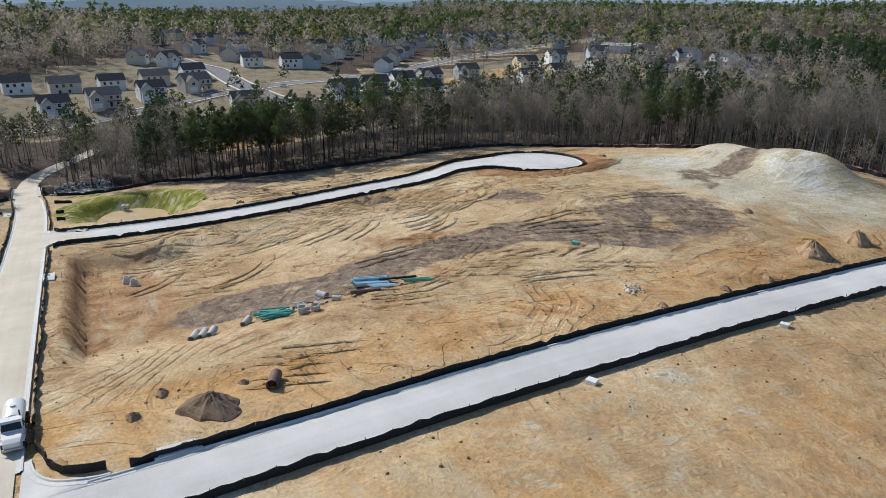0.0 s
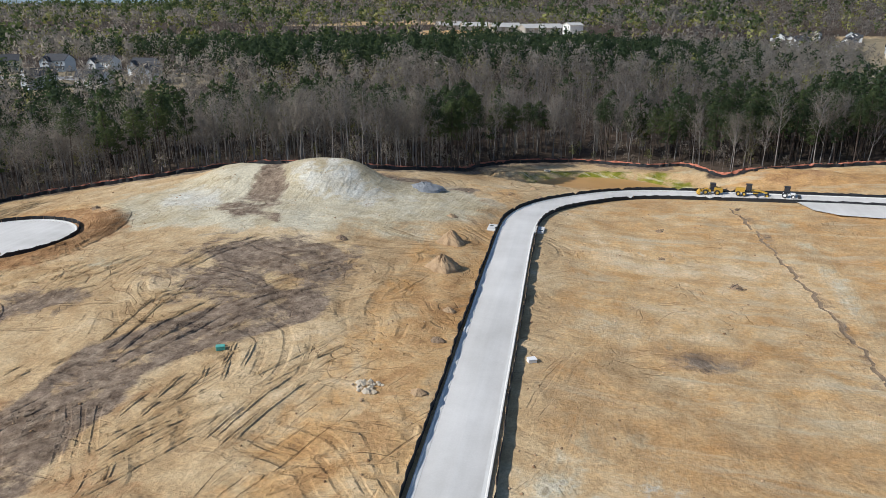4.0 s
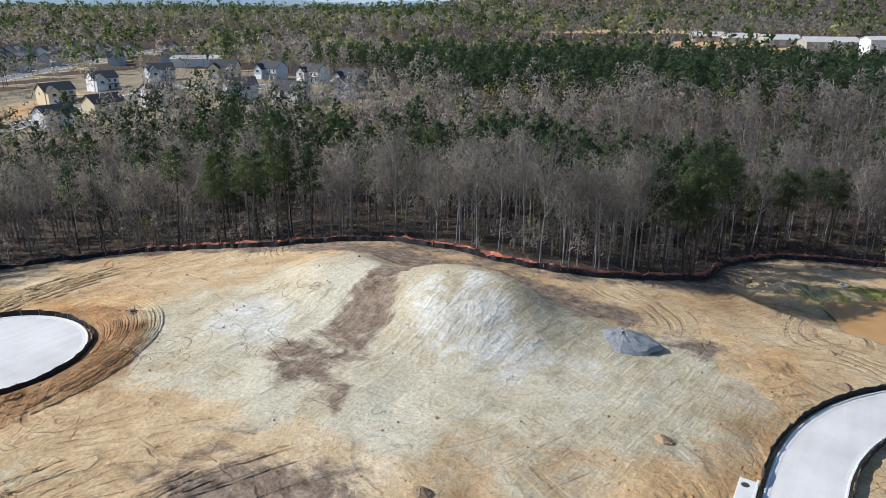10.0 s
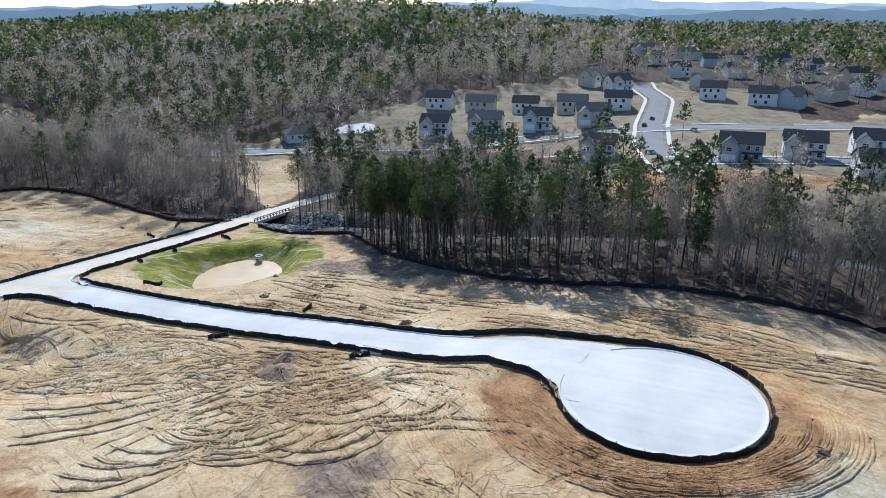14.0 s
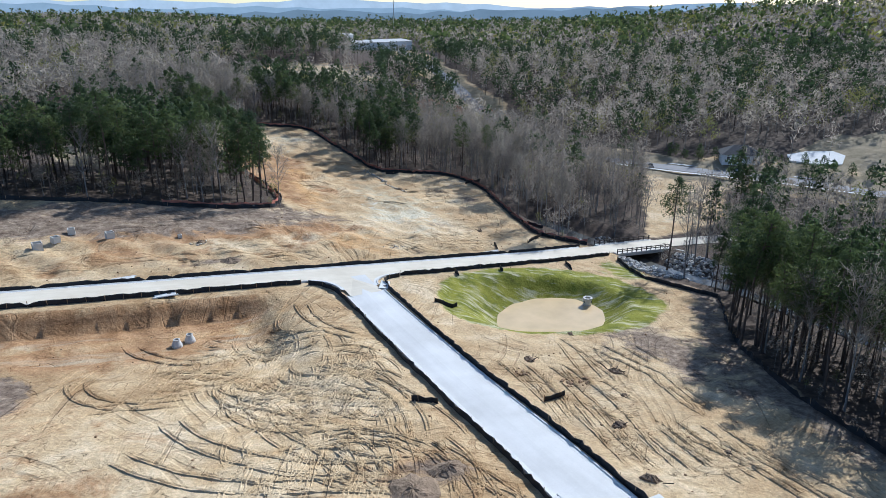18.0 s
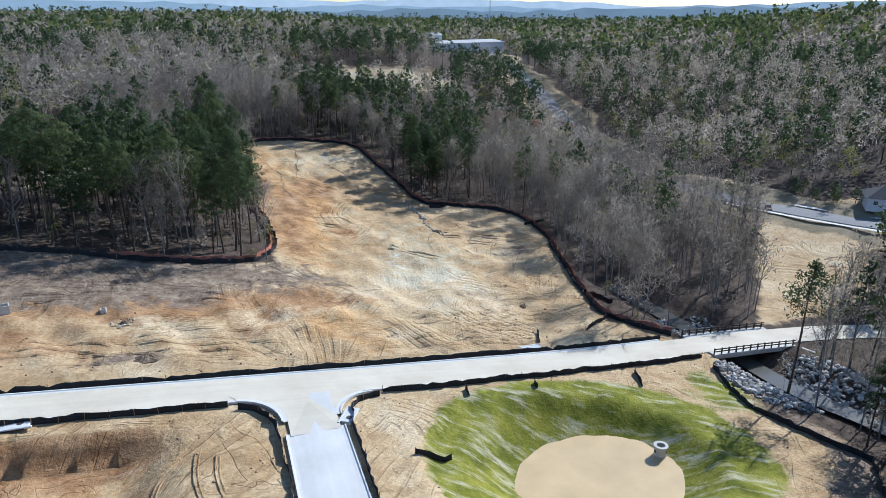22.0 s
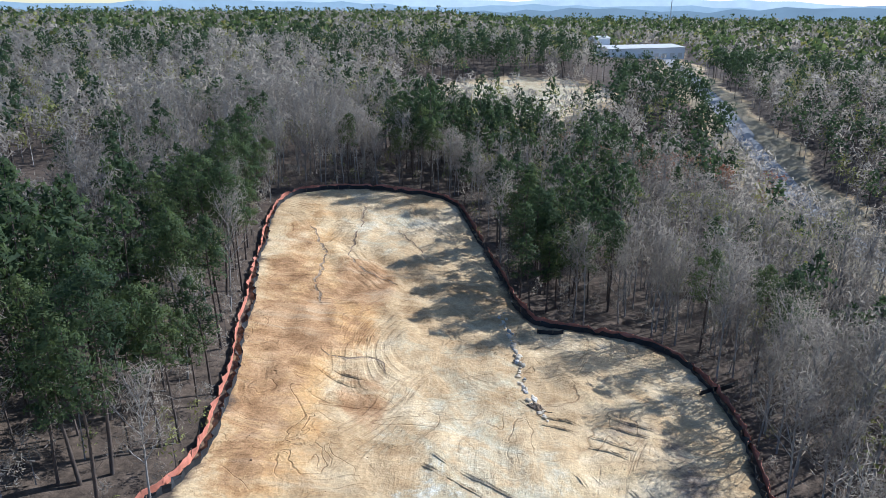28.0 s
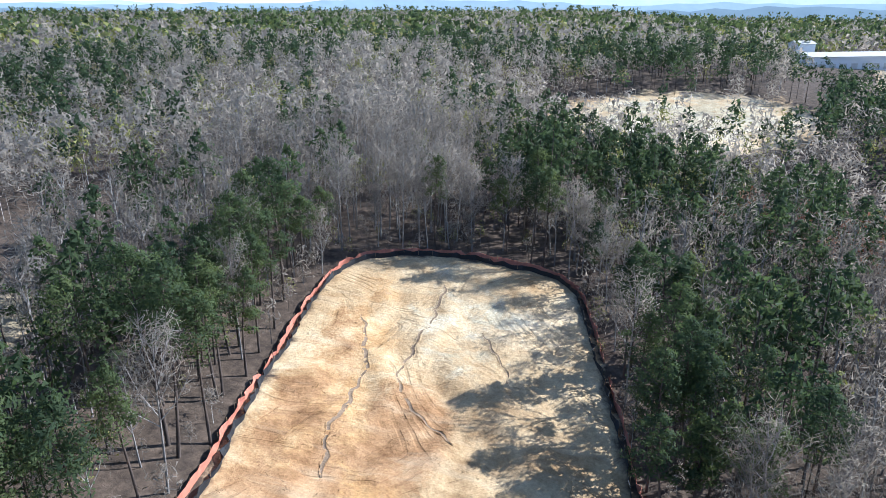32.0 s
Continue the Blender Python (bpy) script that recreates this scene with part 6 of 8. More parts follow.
def hip_house(x, y, turn):
    """A low house under a hipped roof."""
    root = tagged(new("house"), "low pale house under a dark hipped roof behind hedges", "house")
    w, d, h = 15.0, 11.0, 3.0
    part("wall", add_box(bmesh.new(), (0, 0, h / 2 - 0.6), (w, d, h + 1.2)), M_WALLS[1], root)
    bm = bmesh.new()
    e = [bm.verts.new(p) for p in ((-w / 2 - 0.6, -d / 2 - 0.6, h), (w / 2 + 0.6, -d / 2 - 0.6, h), (w / 2 + 0.6, d / 2 + 0.6, h), (-w / 2 - 0.6, d / 2 + 0.6, h))]
    r = [bm.verts.new(p) for p in ((-2.4, 0, h + 3.4), (2.4, 0, h + 3.4))]
    for f in ((e[0], e[1], r[1], r[0]), (e[1], e[2], r[1]), (e[2], e[3], r[0], r[1]), (e[3], e[0], r[0]), e[::-1]):
        bm.faces.new(f)
    part("roof", bm, M_ROOFS[0], root)
    for wx in (-5, -1.6, 1.8, 5.2):
        window(root, wx, d / 2, 1.6, 1.4, 1.3, 0)
    for wy in (-2.5, 1.8):
        window(root, w / 2, wy, 1.6, 1.3, 1.3, 1)
    root.matrix_basis = pose(x, y, at(x, y) + 0.2, 0, 0, turn) @ Matrix.Scale(0.78, 4)


hip_house(*LONE_HOUSE, -40)


def yard_slab(name, pts, label):
    """A pale paved yard that follows the ground, 12 cm thick."""
    top = [(x, y, at(x, y) + 0.35) for x, y in pts]
    low = [(x, y, z - 0.5) for x, y, z in top]
    n = len(pts)
    faces = [tuple(range(n)), tuple(range(2 * n - 1, n - 1, -1))] + [(i, i + n, (i + 1) % n + n, (i + 1) % n) for i in range(n)]
    tagged(link_mesh(name, top + low, faces, M_KERB), label, "yard", kind="structure")


yard_slab("pavement_yard", [(-238.5, -70.5), (-241, -64), (-246, -58), (-253, -62), (-254, -67), (-249, -73), (-243, -75)], "pale concrete yard behind young pines")


def young_pine(seed):
    s = Shape(seed)
    s.tube([(0, 0, 0), (0, 0, 3.6)], [0.09, 0.03], 5, 0)
    for i in range(9):
        a, u = i * 2.4, (i + 0.5) / 9
        rr = 1.0 * (1 - 0.75 * u)
        s.clump(Vector((math.cos(a) * rr, math.sin(a) * rr, 0.7 + 3.2 * u)), 0.85 - 0.4 * u, 0.8, 16, 0.5, 0.26, 1, Vector((0, 0, 0)))
    return s


def hedge():
    """Young pines in a row between the road and the low house."""
    rnd = random.Random(12)
    first = [tree_thing(young_pine(300 + k), "young_pine", (M_BARK, M_NEEDLE), ("trunk", "crown"), "bushy young pine in a roadside row", "pine", "young pines along the road") for k in range(3)]
    line = resample([(-217, -104), (-222, -93), (-228, -78), (-234, -66), (-237, -56), (-240, -44)], 2.1)
    for i, (x, y) in enumerate(line):
        x, y = x - 2 + rnd.gauss(0, 1.2), y + rnd.gauss(0, 1.0)
        k = rnd.uniform(0.7, 1.35)
        o = first[i] if i < 3 else copy_thing(first[i % 3], Matrix())
        o.matrix_basis = pose(x, y, at(x, y) - 0.1, 0, 0, rnd.uniform(0, 360)) @ Matrix.Scale(k, 4)


hedge()


# ---- sheds and halls far off ----
M_HALL = plain("hall_white", (0.72, 0.73, 0.74), 0.6, vary=0.05, scale=0.2)
M_TANWALL = plain("hall_tan", (0.36, 0.33, 0.29), 0.7, vary=0.08, scale=0.2)
M_HALLROOF = plain("hall_roof", (0.50, 0.49, 0.47), 0.6, vary=0.08, scale=0.2)


def hall(x, y, w, d, h, turn, label, rise=1.6, walls=None):
    root = tagged(new("storage_hall"), label, "hall", "far halls")
    gable("wall", w, d, h + 2, rise, walls or M_HALL, root, z=-2)
    gable_roof("roof", w, d, h, rise, M_HALLROOF, root, over=0.6)
    for i in range(int(w / 7)):
        part("door", add_box(bmesh.new(), (-w / 2 + 4 + i * 7, d / 2 + 0.03, 1.7), (4, 0.1, 3.2)), M_CONC, root)
    root.matrix_basis = pose(x, y, at(x, y), 0, 0, turn)


for x, y, w in ((-96, 566, 20), (-72, 553, 22), (-47, 541, 22), (-18, 528, 30)):
    hall(x, y, w, 16, 3.6, 205, "long low storage hall with a pale metal roof beyond the pines", 2.6, M_TANWALL)
hall(6, 516, 10, 14, 7.0, 205, "taller white hall at the end of the row")
hall(-282, -532, 66, 30, 7.0, 18, "wide white warehouse beyond the woods")
hall(-262, -552, 12, 10, 11, 18, "white tower part of the warehouse")
hall(-352, 338, 30, 16, 5, 40, "pale low school building behind the estate")


def mast(x, y, h):
    root = tagged(new("radio_mast"), "thin grey lattice radio mast on the skyline", "mast")
    z = at(x, y)
    part("mast_shaft", add_tube(bmesh.new(), (0, 0, 0), (0, 0, h), 0.5, 0.3, 6), M_CONC, root)
    root.matrix_basis = pose(x, y, z - 1)


mast(-400, -760, 75)
mast(-880, -620, 70)


# ---- the bridge ----
M_RAIL = plain("dark_weathering_steel", (0.05, 0.04, 0.036), 0.6, 0.5, vary=0.3)


def bridge():
    """Concrete slab over the brook with dark steel rails; x runs along the street."""
    x0, x1 = -139.5, -157.0
    pts = resample(MAIN_ROAD, 0.5)
    on = pts[(pts[:, 0] < x0) & (pts[:, 0] > x1)]
    _, z = road_height(1, on[:, 0], on[:, 1])
    root = tagged(new("road_bridge"), "low concrete bridge with dark steel guard rails over a stony brook", "bridge")
    m = on[len(on) // 2]
    root.location = (m[0], m[1], float(z.mean()))
    c = root.location.copy()
    t = np.gradient(on, axis=0)
    t /= np.linalg.norm(t, axis=1)[:, None]
    n = np.stack([t[:, 1], -t[:, 0]], 1)
    verts = []
    for p, zz, nn in zip(on, z, n):
        for o, l in ((-3.7, -0.02), (3.7, -0.02), (3.7, -0.75), (-3.7, -0.75)):
            verts.append((p[0] + nn[0] * o - c.x, p[1] + nn[1] * o - c.y, zz + l - c.z))
    k = len(on)
    faces = [(i * 4 + j, i * 4 + (j + 1) % 4, (i + 1) * 4 + (j + 1) % 4, (i + 1) * 4 + j) for i in range(k - 1) for j in range(4)] + [(3, 2, 1, 0), (k * 4 - 4, k * 4 - 3, k * 4 - 2, k * 4 - 1)]
    link_mesh("deck", verts, faces, M_CONC, root, "pale concrete bridge slab")
    for s in (-1, 1):
        edge = on + n * s * 3.5
        for hh in (0.45, 0.85):
            verts = []
            for p, zz in zip(edge[::2], z[::2]):
                for dy, dz in ((-0.05, -0.08), (0.05, -0.08), (0.05, 0.08), (-0.05, 0.08)):
                    verts.append((p[0] - c.x, p[1] + dy - c.y, zz + hh + dz - c.z))
            kk = len(edge[::2])
            faces = [(i * 4 + j, i * 4 + (j + 1) % 4, (i + 1) * 4 + (j + 1) % 4, (i + 1) * 4 + j) for i in range(kk - 1) for j in range(4)]
            link_mesh("rail", verts, faces, M_RAIL, root, "dark steel guard rail")
        for p, zz in zip(edge[::3], z[::3]):
            part("rail_post", add_box(bmesh.new(), (p[0] - c.x, p[1] - c.y, zz + 0.45 - c.z), (0.16, 0.16, 1.15)), M_RAIL, root)
        for end, sgn in ((0, 1), (-1, -1)):
            p = on[end]
            bm = add_box(bmesh.new(), (p[0] - c.x - sgn * 0.4, p[1] - c.y + s * 1.9, z[end] - c.z - 2.1), (0.8, 4.0, 3.6), 0, 0.05)
            part("abutment", bm, M_CONC, root)
            bm = add_box(bmesh.new(), (p[0] - c.x + sgn * 0.9, p[1] - c.y + s * 4.6, z[end] - c.z - 1.5), (0.45, 3.4, 2.6), sgn * s * -0.35, 0.04)
            part("wing_wall", bm, M_CONC, root)


bridge()


# ---- loose stone ----
def stone_meshes(count, seed, mat, flat=0.6):
    out = []
    for k in range(count):
        r = random.Random(seed + k)
        bm = bmesh.new()
        bmesh.ops.create_icosphere(bm, subdivisions=1, radius=0.5)
        for v in bm.verts:
            v.co = Vector((v.co.x * r.uniform(0.55, 1.4), v.co.y * r.uniform(0.5, 1.2), v.co.z * flat * r.uniform(0.5, 1.5)))
        me = bpy.data.meshes.new("stone")
        bm.to_mesh(me)
        bm.free()
        me.materials.append(mat)
        out.append(me)
    return out


def stone_material(name, lo, hi):
    k = Mat(name, 0.9, 0, 0.25)
    tone = k.math("ADD", k.math("MULTIPLY", k.math("FRACT", k.math("ADD", k.rand, k.island)), 0.7), k.math("MULTIPLY", k.noise(k.obj, 2.5, 5), 0.3))
    return k.done(k.ramp(tone, (0.15, lo), (0.85, hi)), k.noise(k.obj, 5.0, 5), 0.5, 0.05)


M_ROCK = stone_material("riprap_granite", (0.17, 0.165, 0.155), (0.60, 0.58, 0.54))
M_CLOD = stone_material("clay_clods", (0.22, 0.13, 0.07), (0.45, 0.31, 0.19))
M_PALE_ROCK = stone_material("pale_rock", (0.42, 0.34, 0.24), (0.62, 0.55, 0.44))
ROCKS, CLODS, PALES = stone_meshes(7, 40, M_ROCK), stone_meshes(6, 60, M_CLOD), stone_meshes(5, 80, M_PALE_ROCK)


def strew(name, meshes, spots, label, category, part_name="stone", lift=0.15):
    """A patch of loose stones, each a part."""
    x0, y0 = np.mean(spots[:, 0]), np.mean(spots[:, 1])
    root = tagged(new(name), label, category)
    root.location = (x0, y0, at(x0, y0))
    z = land(spots[:, 0], spots[:, 1])
    r = random.Random(len(spots))
    for (x, y, s), zz in zip(spots, z):
        o = new(part_name, r.choice(meshes))
        o.parent = root
        o.location = (x - x0, y - y0, zz + s * lift - root.location.z)
        o.rotation_euler = (r.uniform(-0.5, 0.5), r.uniform(-0.5, 0.5), r.uniform(0, 6.28))
        o.scale = (s, s, s)
    return root


def joined_stones(name, meshes, spots, mat, label, category, lift=0.15):
    prot = []
    for me in meshes:
        v = np.array([q.co[:] for q in me.vertices])
        f = np.array([q.vertices[:] for q in me.polygons])
        prot.append((v, f.ravel(), np.full(len(f), 3), np.zeros(len(f), int)))
    rng = np.random.default_rng(len(spots))
    z = land(spots[:, 0], spots[:, 1]) + spots[:, 2] * lift + 0.2
    return scatter(name, prot, np.stack([spots[:, 0], spots[:, 1], z, spots[:, 2]], 1), [mat], label, category, rng, False)


def patch(rng, cx, cy, rx, ry, n, lo, hi, turn=0.0):
    a, r = rng.uniform(0, math.tau, n), np.sqrt(rng.random(n))
    u, v = rx * r * np.cos(a), ry * r * np.sin(a)
    c, s = math.cos(radians(turn)), math.sin(radians(turn))
    return np.stack([cx + u * c - v * s, cy + u * s + v * c, lo + (hi - lo) * rng.random(n) ** 2], 1)


def stones():
    rng = np.random.default_rng(21)
    strew("riprap_bank", ROCKS, patch(rng, -141.5, -27, 4.6, 7.5, 240, 0.5, 1.3, 12), "bank of broken grey granite riprap below the bridge", "stones")
    strew("riprap_bank", ROCKS, patch(rng, -155, -27, 4.2, 7.0, 170, 0.5, 1.3, 12), "bank of broken grey granite riprap across the brook", "stones")
    joined_stones("riprap_rest", ROCKS, np.vstack((patch(rng, -141.5, -27, 5, 8, 500, 0.4, 1.0, 12), patch(rng, -155, -27, 4.6, 7.5, 400, 0.4, 1.0, 12), patch(rng, -146, -50, 5, 5, 260, 0.4, 1.0))), M_ROCK,
                  "smaller broken riprap stones along the brook", "stones")
    strew("rubble_heap", PALES, patch(rng, 3.5, 33.2, 1.7, 1.3, 34, 0.35, 0.9), "small heap of pale broken rock and roots", "stones")
    strew("rubble_heap", CLODS, patch(rng, -91, 12.5, 2.0, 1.4, 26, 0.3, 0.7), "scatter of dark broken clods", "stones")
    strew("rubble_heap", PALES, patch(rng, -92.6, -48.1, 2.4, 1.0, 20, 0.25, 0.6), "scatter of pale stones on the clay", "stones")
    strew("rubble_heap", CLODS, patch(rng, -86.3, 7.8, 0.9, 0.7, 12, 0.3, 0.7), "small heap of dark clods", "stones")
    strew("rubble_heap", PALES, patch(rng, -57.5, -54, 1.8, 1.2, 18, 0.3, 0.8), "small heap of broken rock", "stones")
    line = resample([(-117.4, -97.4), (-116.6, -105), (-117.4, -118), (-117.2, -128)], 0.55)
    row = np.stack([line[:, 0] + rng.normal(0, 0.35, len(line)), line[:, 1], rng.uniform(0.5, 1.0, len(line))], 1)
    strew("stone_row", PALES + ROCKS[:2], row, "row of rocks across the cleared ground", "stones")
    # clods all over the graded ground, thicker beside the streets
    pts = patch(rng, -30, 40, 130, 160, 9000, 0.1, 0.42)
    keep = inside(pts[:, 0], pts[:, 1], SITE)
    pts = pts[keep]
    d = np.full(len(pts), 99.0)
    for i in (0, 1, 2):
        d = np.minimum(d, path_distance(pts[:, 0], pts[:, 1], ROAD_FINE[i][0][::2])[0])
    d = np.minimum(d, np.hypot(pts[:, 0] - BULB[0], pts[:, 1] - BULB[1]) - 7)
    ok = (d > 4.2) & (rng.random(len(d)) < np.clip(7.0 / d, 0.12, 0.9)) & (pts[:, 0] < 60)
    a = np.hypot((pts[:, 0] - WELL_POND[0]) / 1.25, pts[:, 1] - WELL_POND[1]) > 15
    b = np.hypot((pts[:, 0] - FAR_POND[0]) / 1.7, pts[:, 1] - FAR_POND[1]) > 17
    joined_stones("clay_clods", CLODS, pts[ok & a & b], M_CLOD, "loose clods of clay over the graded ground", "clods", 0.1)


stones()


# ---- heaps ----
def heap(x, y, rx, ry, h, mat, label, seed, turn=0.0):
    n, rings = 26, 7
    r = random.Random(seed)
    verts = [(0, 0, h)]
    for k in range(1, rings + 1):
        u = k / rings
        for i in range(n):
            a = i * math.tau / n
            w = 1 + 0.10 * math.sin(3 * a + seed) + 0.07 * math.sin(7 * a + 2 * seed) + r.gauss(0, 0.025)
            zz = h * (1 - u ** 1.5) * (1 - 0.25 * u) * (1 + 0.12 * math.sin(2 * a + seed) * u + r.gauss(0, 0.07)) - (0.3 if k == rings else 0)
            verts.append((rx * u * w * math.cos(a), ry * u * w * math.sin(a), zz))
    faces = [(0, 1 + i, 1 + (i + 1) % n) for i in range(n)]
    for k in range(rings - 1):
        b = 1 + k * n
        faces += [(b + i, b + n + i, b + n + (i + 1) % n, b + (i + 1) % n) for i in range(n)]
    o = link_mesh("dirt_mound", verts, faces, mat, None, label)
    tagged(o, category="heap")
    o.matrix_basis = pose(x, y, at(x, y), 0, 0, turn)


def heap_material(name, lo, hi):
    k = Mat(name, 0.95, 0, 0.15)
    f, g = k.noise(k.obj, 0.9, 6, 0.65), k.noise(k.obj, 5, 5, 0.7)
    return k.done(k.ramp(k.math("ADD", k.math("MULTIPLY", f, 0.6), k.math("MULTIPLY", g, 0.4)), (0.35, lo), (0.65, hi)), g, 0.8, 0.2)


M_DIRT, M_GRAVEL = heap_material("dirt_brown", (0.17, 0.12, 0.08), (0.34, 0.25, 0.17)), heap_material("gravel_blue_grey", (0.15, 0.165, 0.18), (0.31, 0.325, 0.345))
M_TANHEAP = heap_material("dirt_tan", (0.33, 0.22, 0.13), (0.48, 0.35, 0.22))
heap(5.7, -16.9, 3.3, 2.3, 1.7, M_DIRT, "rounded heap of brown gravelly dirt", 3, 40)
heap(2.6, 76.9, 2.3, 2.0, 1.9, M_TANHEAP, "small steep heap of tan dirt", 4)
heap(3.7, 65.5, 2.5, 2.2, 2.0, M_TANHEAP, "small steep heap of tan dirt", 5)
heap(-8.6, 106.8, 4.0, 3.2, 1.35, M_GRAVEL, "pointed heap of blue-grey gravel", 6)
heap(-62.3, 27.5, 3.6, 2.4, 1.0, M_DIRT, "low dark heap of rutted dirt", 8, 60)
heap(-67.0, 25.0, 2.0, 1.6, 0.8, M_DIRT, "low dark heap of dirt", 9)
heap(-61, -44.5, 2.2, 1.6, 0.8, M_DIRT, "low dark heap of dirt beside the street", 12)
heap(2, 19.5 - 33, 0.7, 0.6, 0.4, M_DIRT, "small clump of dirt", 13)
for i, (x, y) in enumerate(((0.2, -20.7), (3.5, -23.3), (11.3, 123.6), (13.4, 114.4), (-0.1, 90.6), (-13.3, 72.2), (8.2, 33), (7.6, 44), (7.2, 52))):
    heap(x, y, 0.9, 0.7, 0.5, M_DIRT if i % 2 else M_TANHEAP, "clump of dug dirt and roots", 20 + i)


# ---- drainage parts ----
M_RIM = plain("iron_lid", (0.10, 0.095, 0.09), 0.6, 0.6)
M_TEAL, M_BLUEPIPE = plain("teal_pvc", (0.10, 0.42, 0.36), 0.35, vary=0.15), plain("pale_blue_pvc", (0.40, 0.58, 0.66), 0.35, vary=0.12)
M_GREENPIPE, M_BLACKPIPE_GAP = plain("green_pvc", (0.07, 0.26, 0.17), 0.4, vary=0.15), plain("black_pipe_and_gap", (0.02, 0.02, 0.022), 0.45)
M_RUST = plain("rust_brown_steel", (0.16, 0.10, 0.085), 0.7, 0.2, vary=0.35)


def inlet(x, y, turn):
    """Kerb inlet: a pale slab with a hood, a black plate as the shaded opening, and a round lid."""
    root = tagged(new("storm_inlet"), "new white concrete kerb inlet with a round iron lid", "drain", "storm inlets")
    part("slab", add_box(bmesh.new(), (0, 0, 0.1), (3.0, 1.3, 0.35), 0, 0.04), M_KERB, root)
    part("hood", add_box(bmesh.new(), (0, -0.75, 0.2), (3.6, 0.25, 0.22), 0, 0.04), M_KERB, root)
    part("throat", add_box(bmesh.new(), (0, -0.89, 0.1), (2.2, 0.05, 0.14)), M_BLACKPIPE_GAP, root)
    part("lid", add_tube(bmesh.new(), (0.6, 0.1, 0.25), (0.6, 0.1, 0.31), 0.32, n=18), M_RIM, root)
    root.matrix_basis = pose(x, y, at(x, y) + 0.05, 0, 0, turn)


for x, y, turn in ((10.9, -20.5, 92), (7.3, 88.2, 90), (15.3, 88.8, -92), (-81.0, 37.8, 90), (-73.3, 33.8, -90), (-49.0, -31.6, 180), (-82.6, -27.6, 60), (-112, -41.7, 0), (-44, -39.6, 0)):
    inlet(x, y, turn)


def riser(x, y, z, h, label):
    root = tagged(new("pond_riser"), label, "riser", "pond risers")
    part("shaft", add_pipe(bmesh.new(), (0, 0, -2.2), (0, 0, h), 0.75, 0.14, 20), M_CONC, root)
    # black plates stand for the shade inside the wall openings
    for a in range(3):
        part("slot", add_box(bmesh.new(), (0.74 * math.cos(a * 2.1), 0.74 * math.sin(a * 2.1), h - 0.55), (0.06, 0.35, 0.3), a * 2.1), M_BLACKPIPE_GAP, root)
    part("cap_ring", add_pipe(bmesh.new(), (0, 0, h - 0.03), (0, 0, h + 0.12), 0.85, 0.35, 20), M_CONC, root)
    root.matrix_basis = pose(x, y, z)


riser(-117.6, -18.0, WELL_LEVEL, 1.25, "round concrete outlet riser standing in the pond")
riser(11.9, 163.5, FAR_LEVEL, 1.3, "round concrete outlet riser at the far pond")


def cone_section(x, y):
    root = tagged(new("manhole_cone"), "pale precast concrete manhole cone standing on the clay", "manhole part", "manhole cones")
    bm = bmesh.new()
    prof = [(0.72, 0), (0.72, 0.35), (0.45, 0.95), (0.45, 1.15), (0.32, 1.15), (0.32, 0.9), (0.58, 0.3), (0.58, 0)]
    rings = [[bm.verts.new((r * math.cos(a * math.tau / 20), r * math.sin(a * math.tau / 20), z)) for a in range(20)] for r, z in prof]
    for k in range(8):
        for a in range(20):
            bm.faces.new((rings[k][a], rings[k][(a + 1) % 20], rings[(k + 1) % 8][(a + 1) % 20], rings[(k + 1) % 8][a]))
    part("cone", bm, M_CONC, root)
    root.matrix_basis = pose(x, y, at(x, y) - 0.03)


cone_section(-48.9, -20.3)
cone_section(-50.7, -21.2)


def pipe_thing(x, y, r, wall, length, turn, mat, label, tilt=0.0, stand=False, z=0.0, group="loose pipes"):
    root = tagged(new("pipe"), label, "pipe", group)
    if stand:
        part("barrel", add_pipe(bmesh.new(), (0, 0, 0), (0, 0, length), r, wall, 20), mat, root)
        root.matrix_basis = pose(x, y, at(x, y) - 0.02, tilt, tilt)
    else:
        bm = add_pipe(bmesh.new(), (-length / 2, 0, r), (length / 2, 0, r), r, wall, 20)
        part("barrel", bm, mat, root)
        part("bell", add_pipe(bmesh.new(), (length / 2 - 0.18, 0, r), (length / 2 + 0.02, 0, r), r * 1.08, wall, 20), mat, root)
        root.matrix_basis = pose(x, y, at(x, y) - 0.02 + z, 0, tilt, turn)


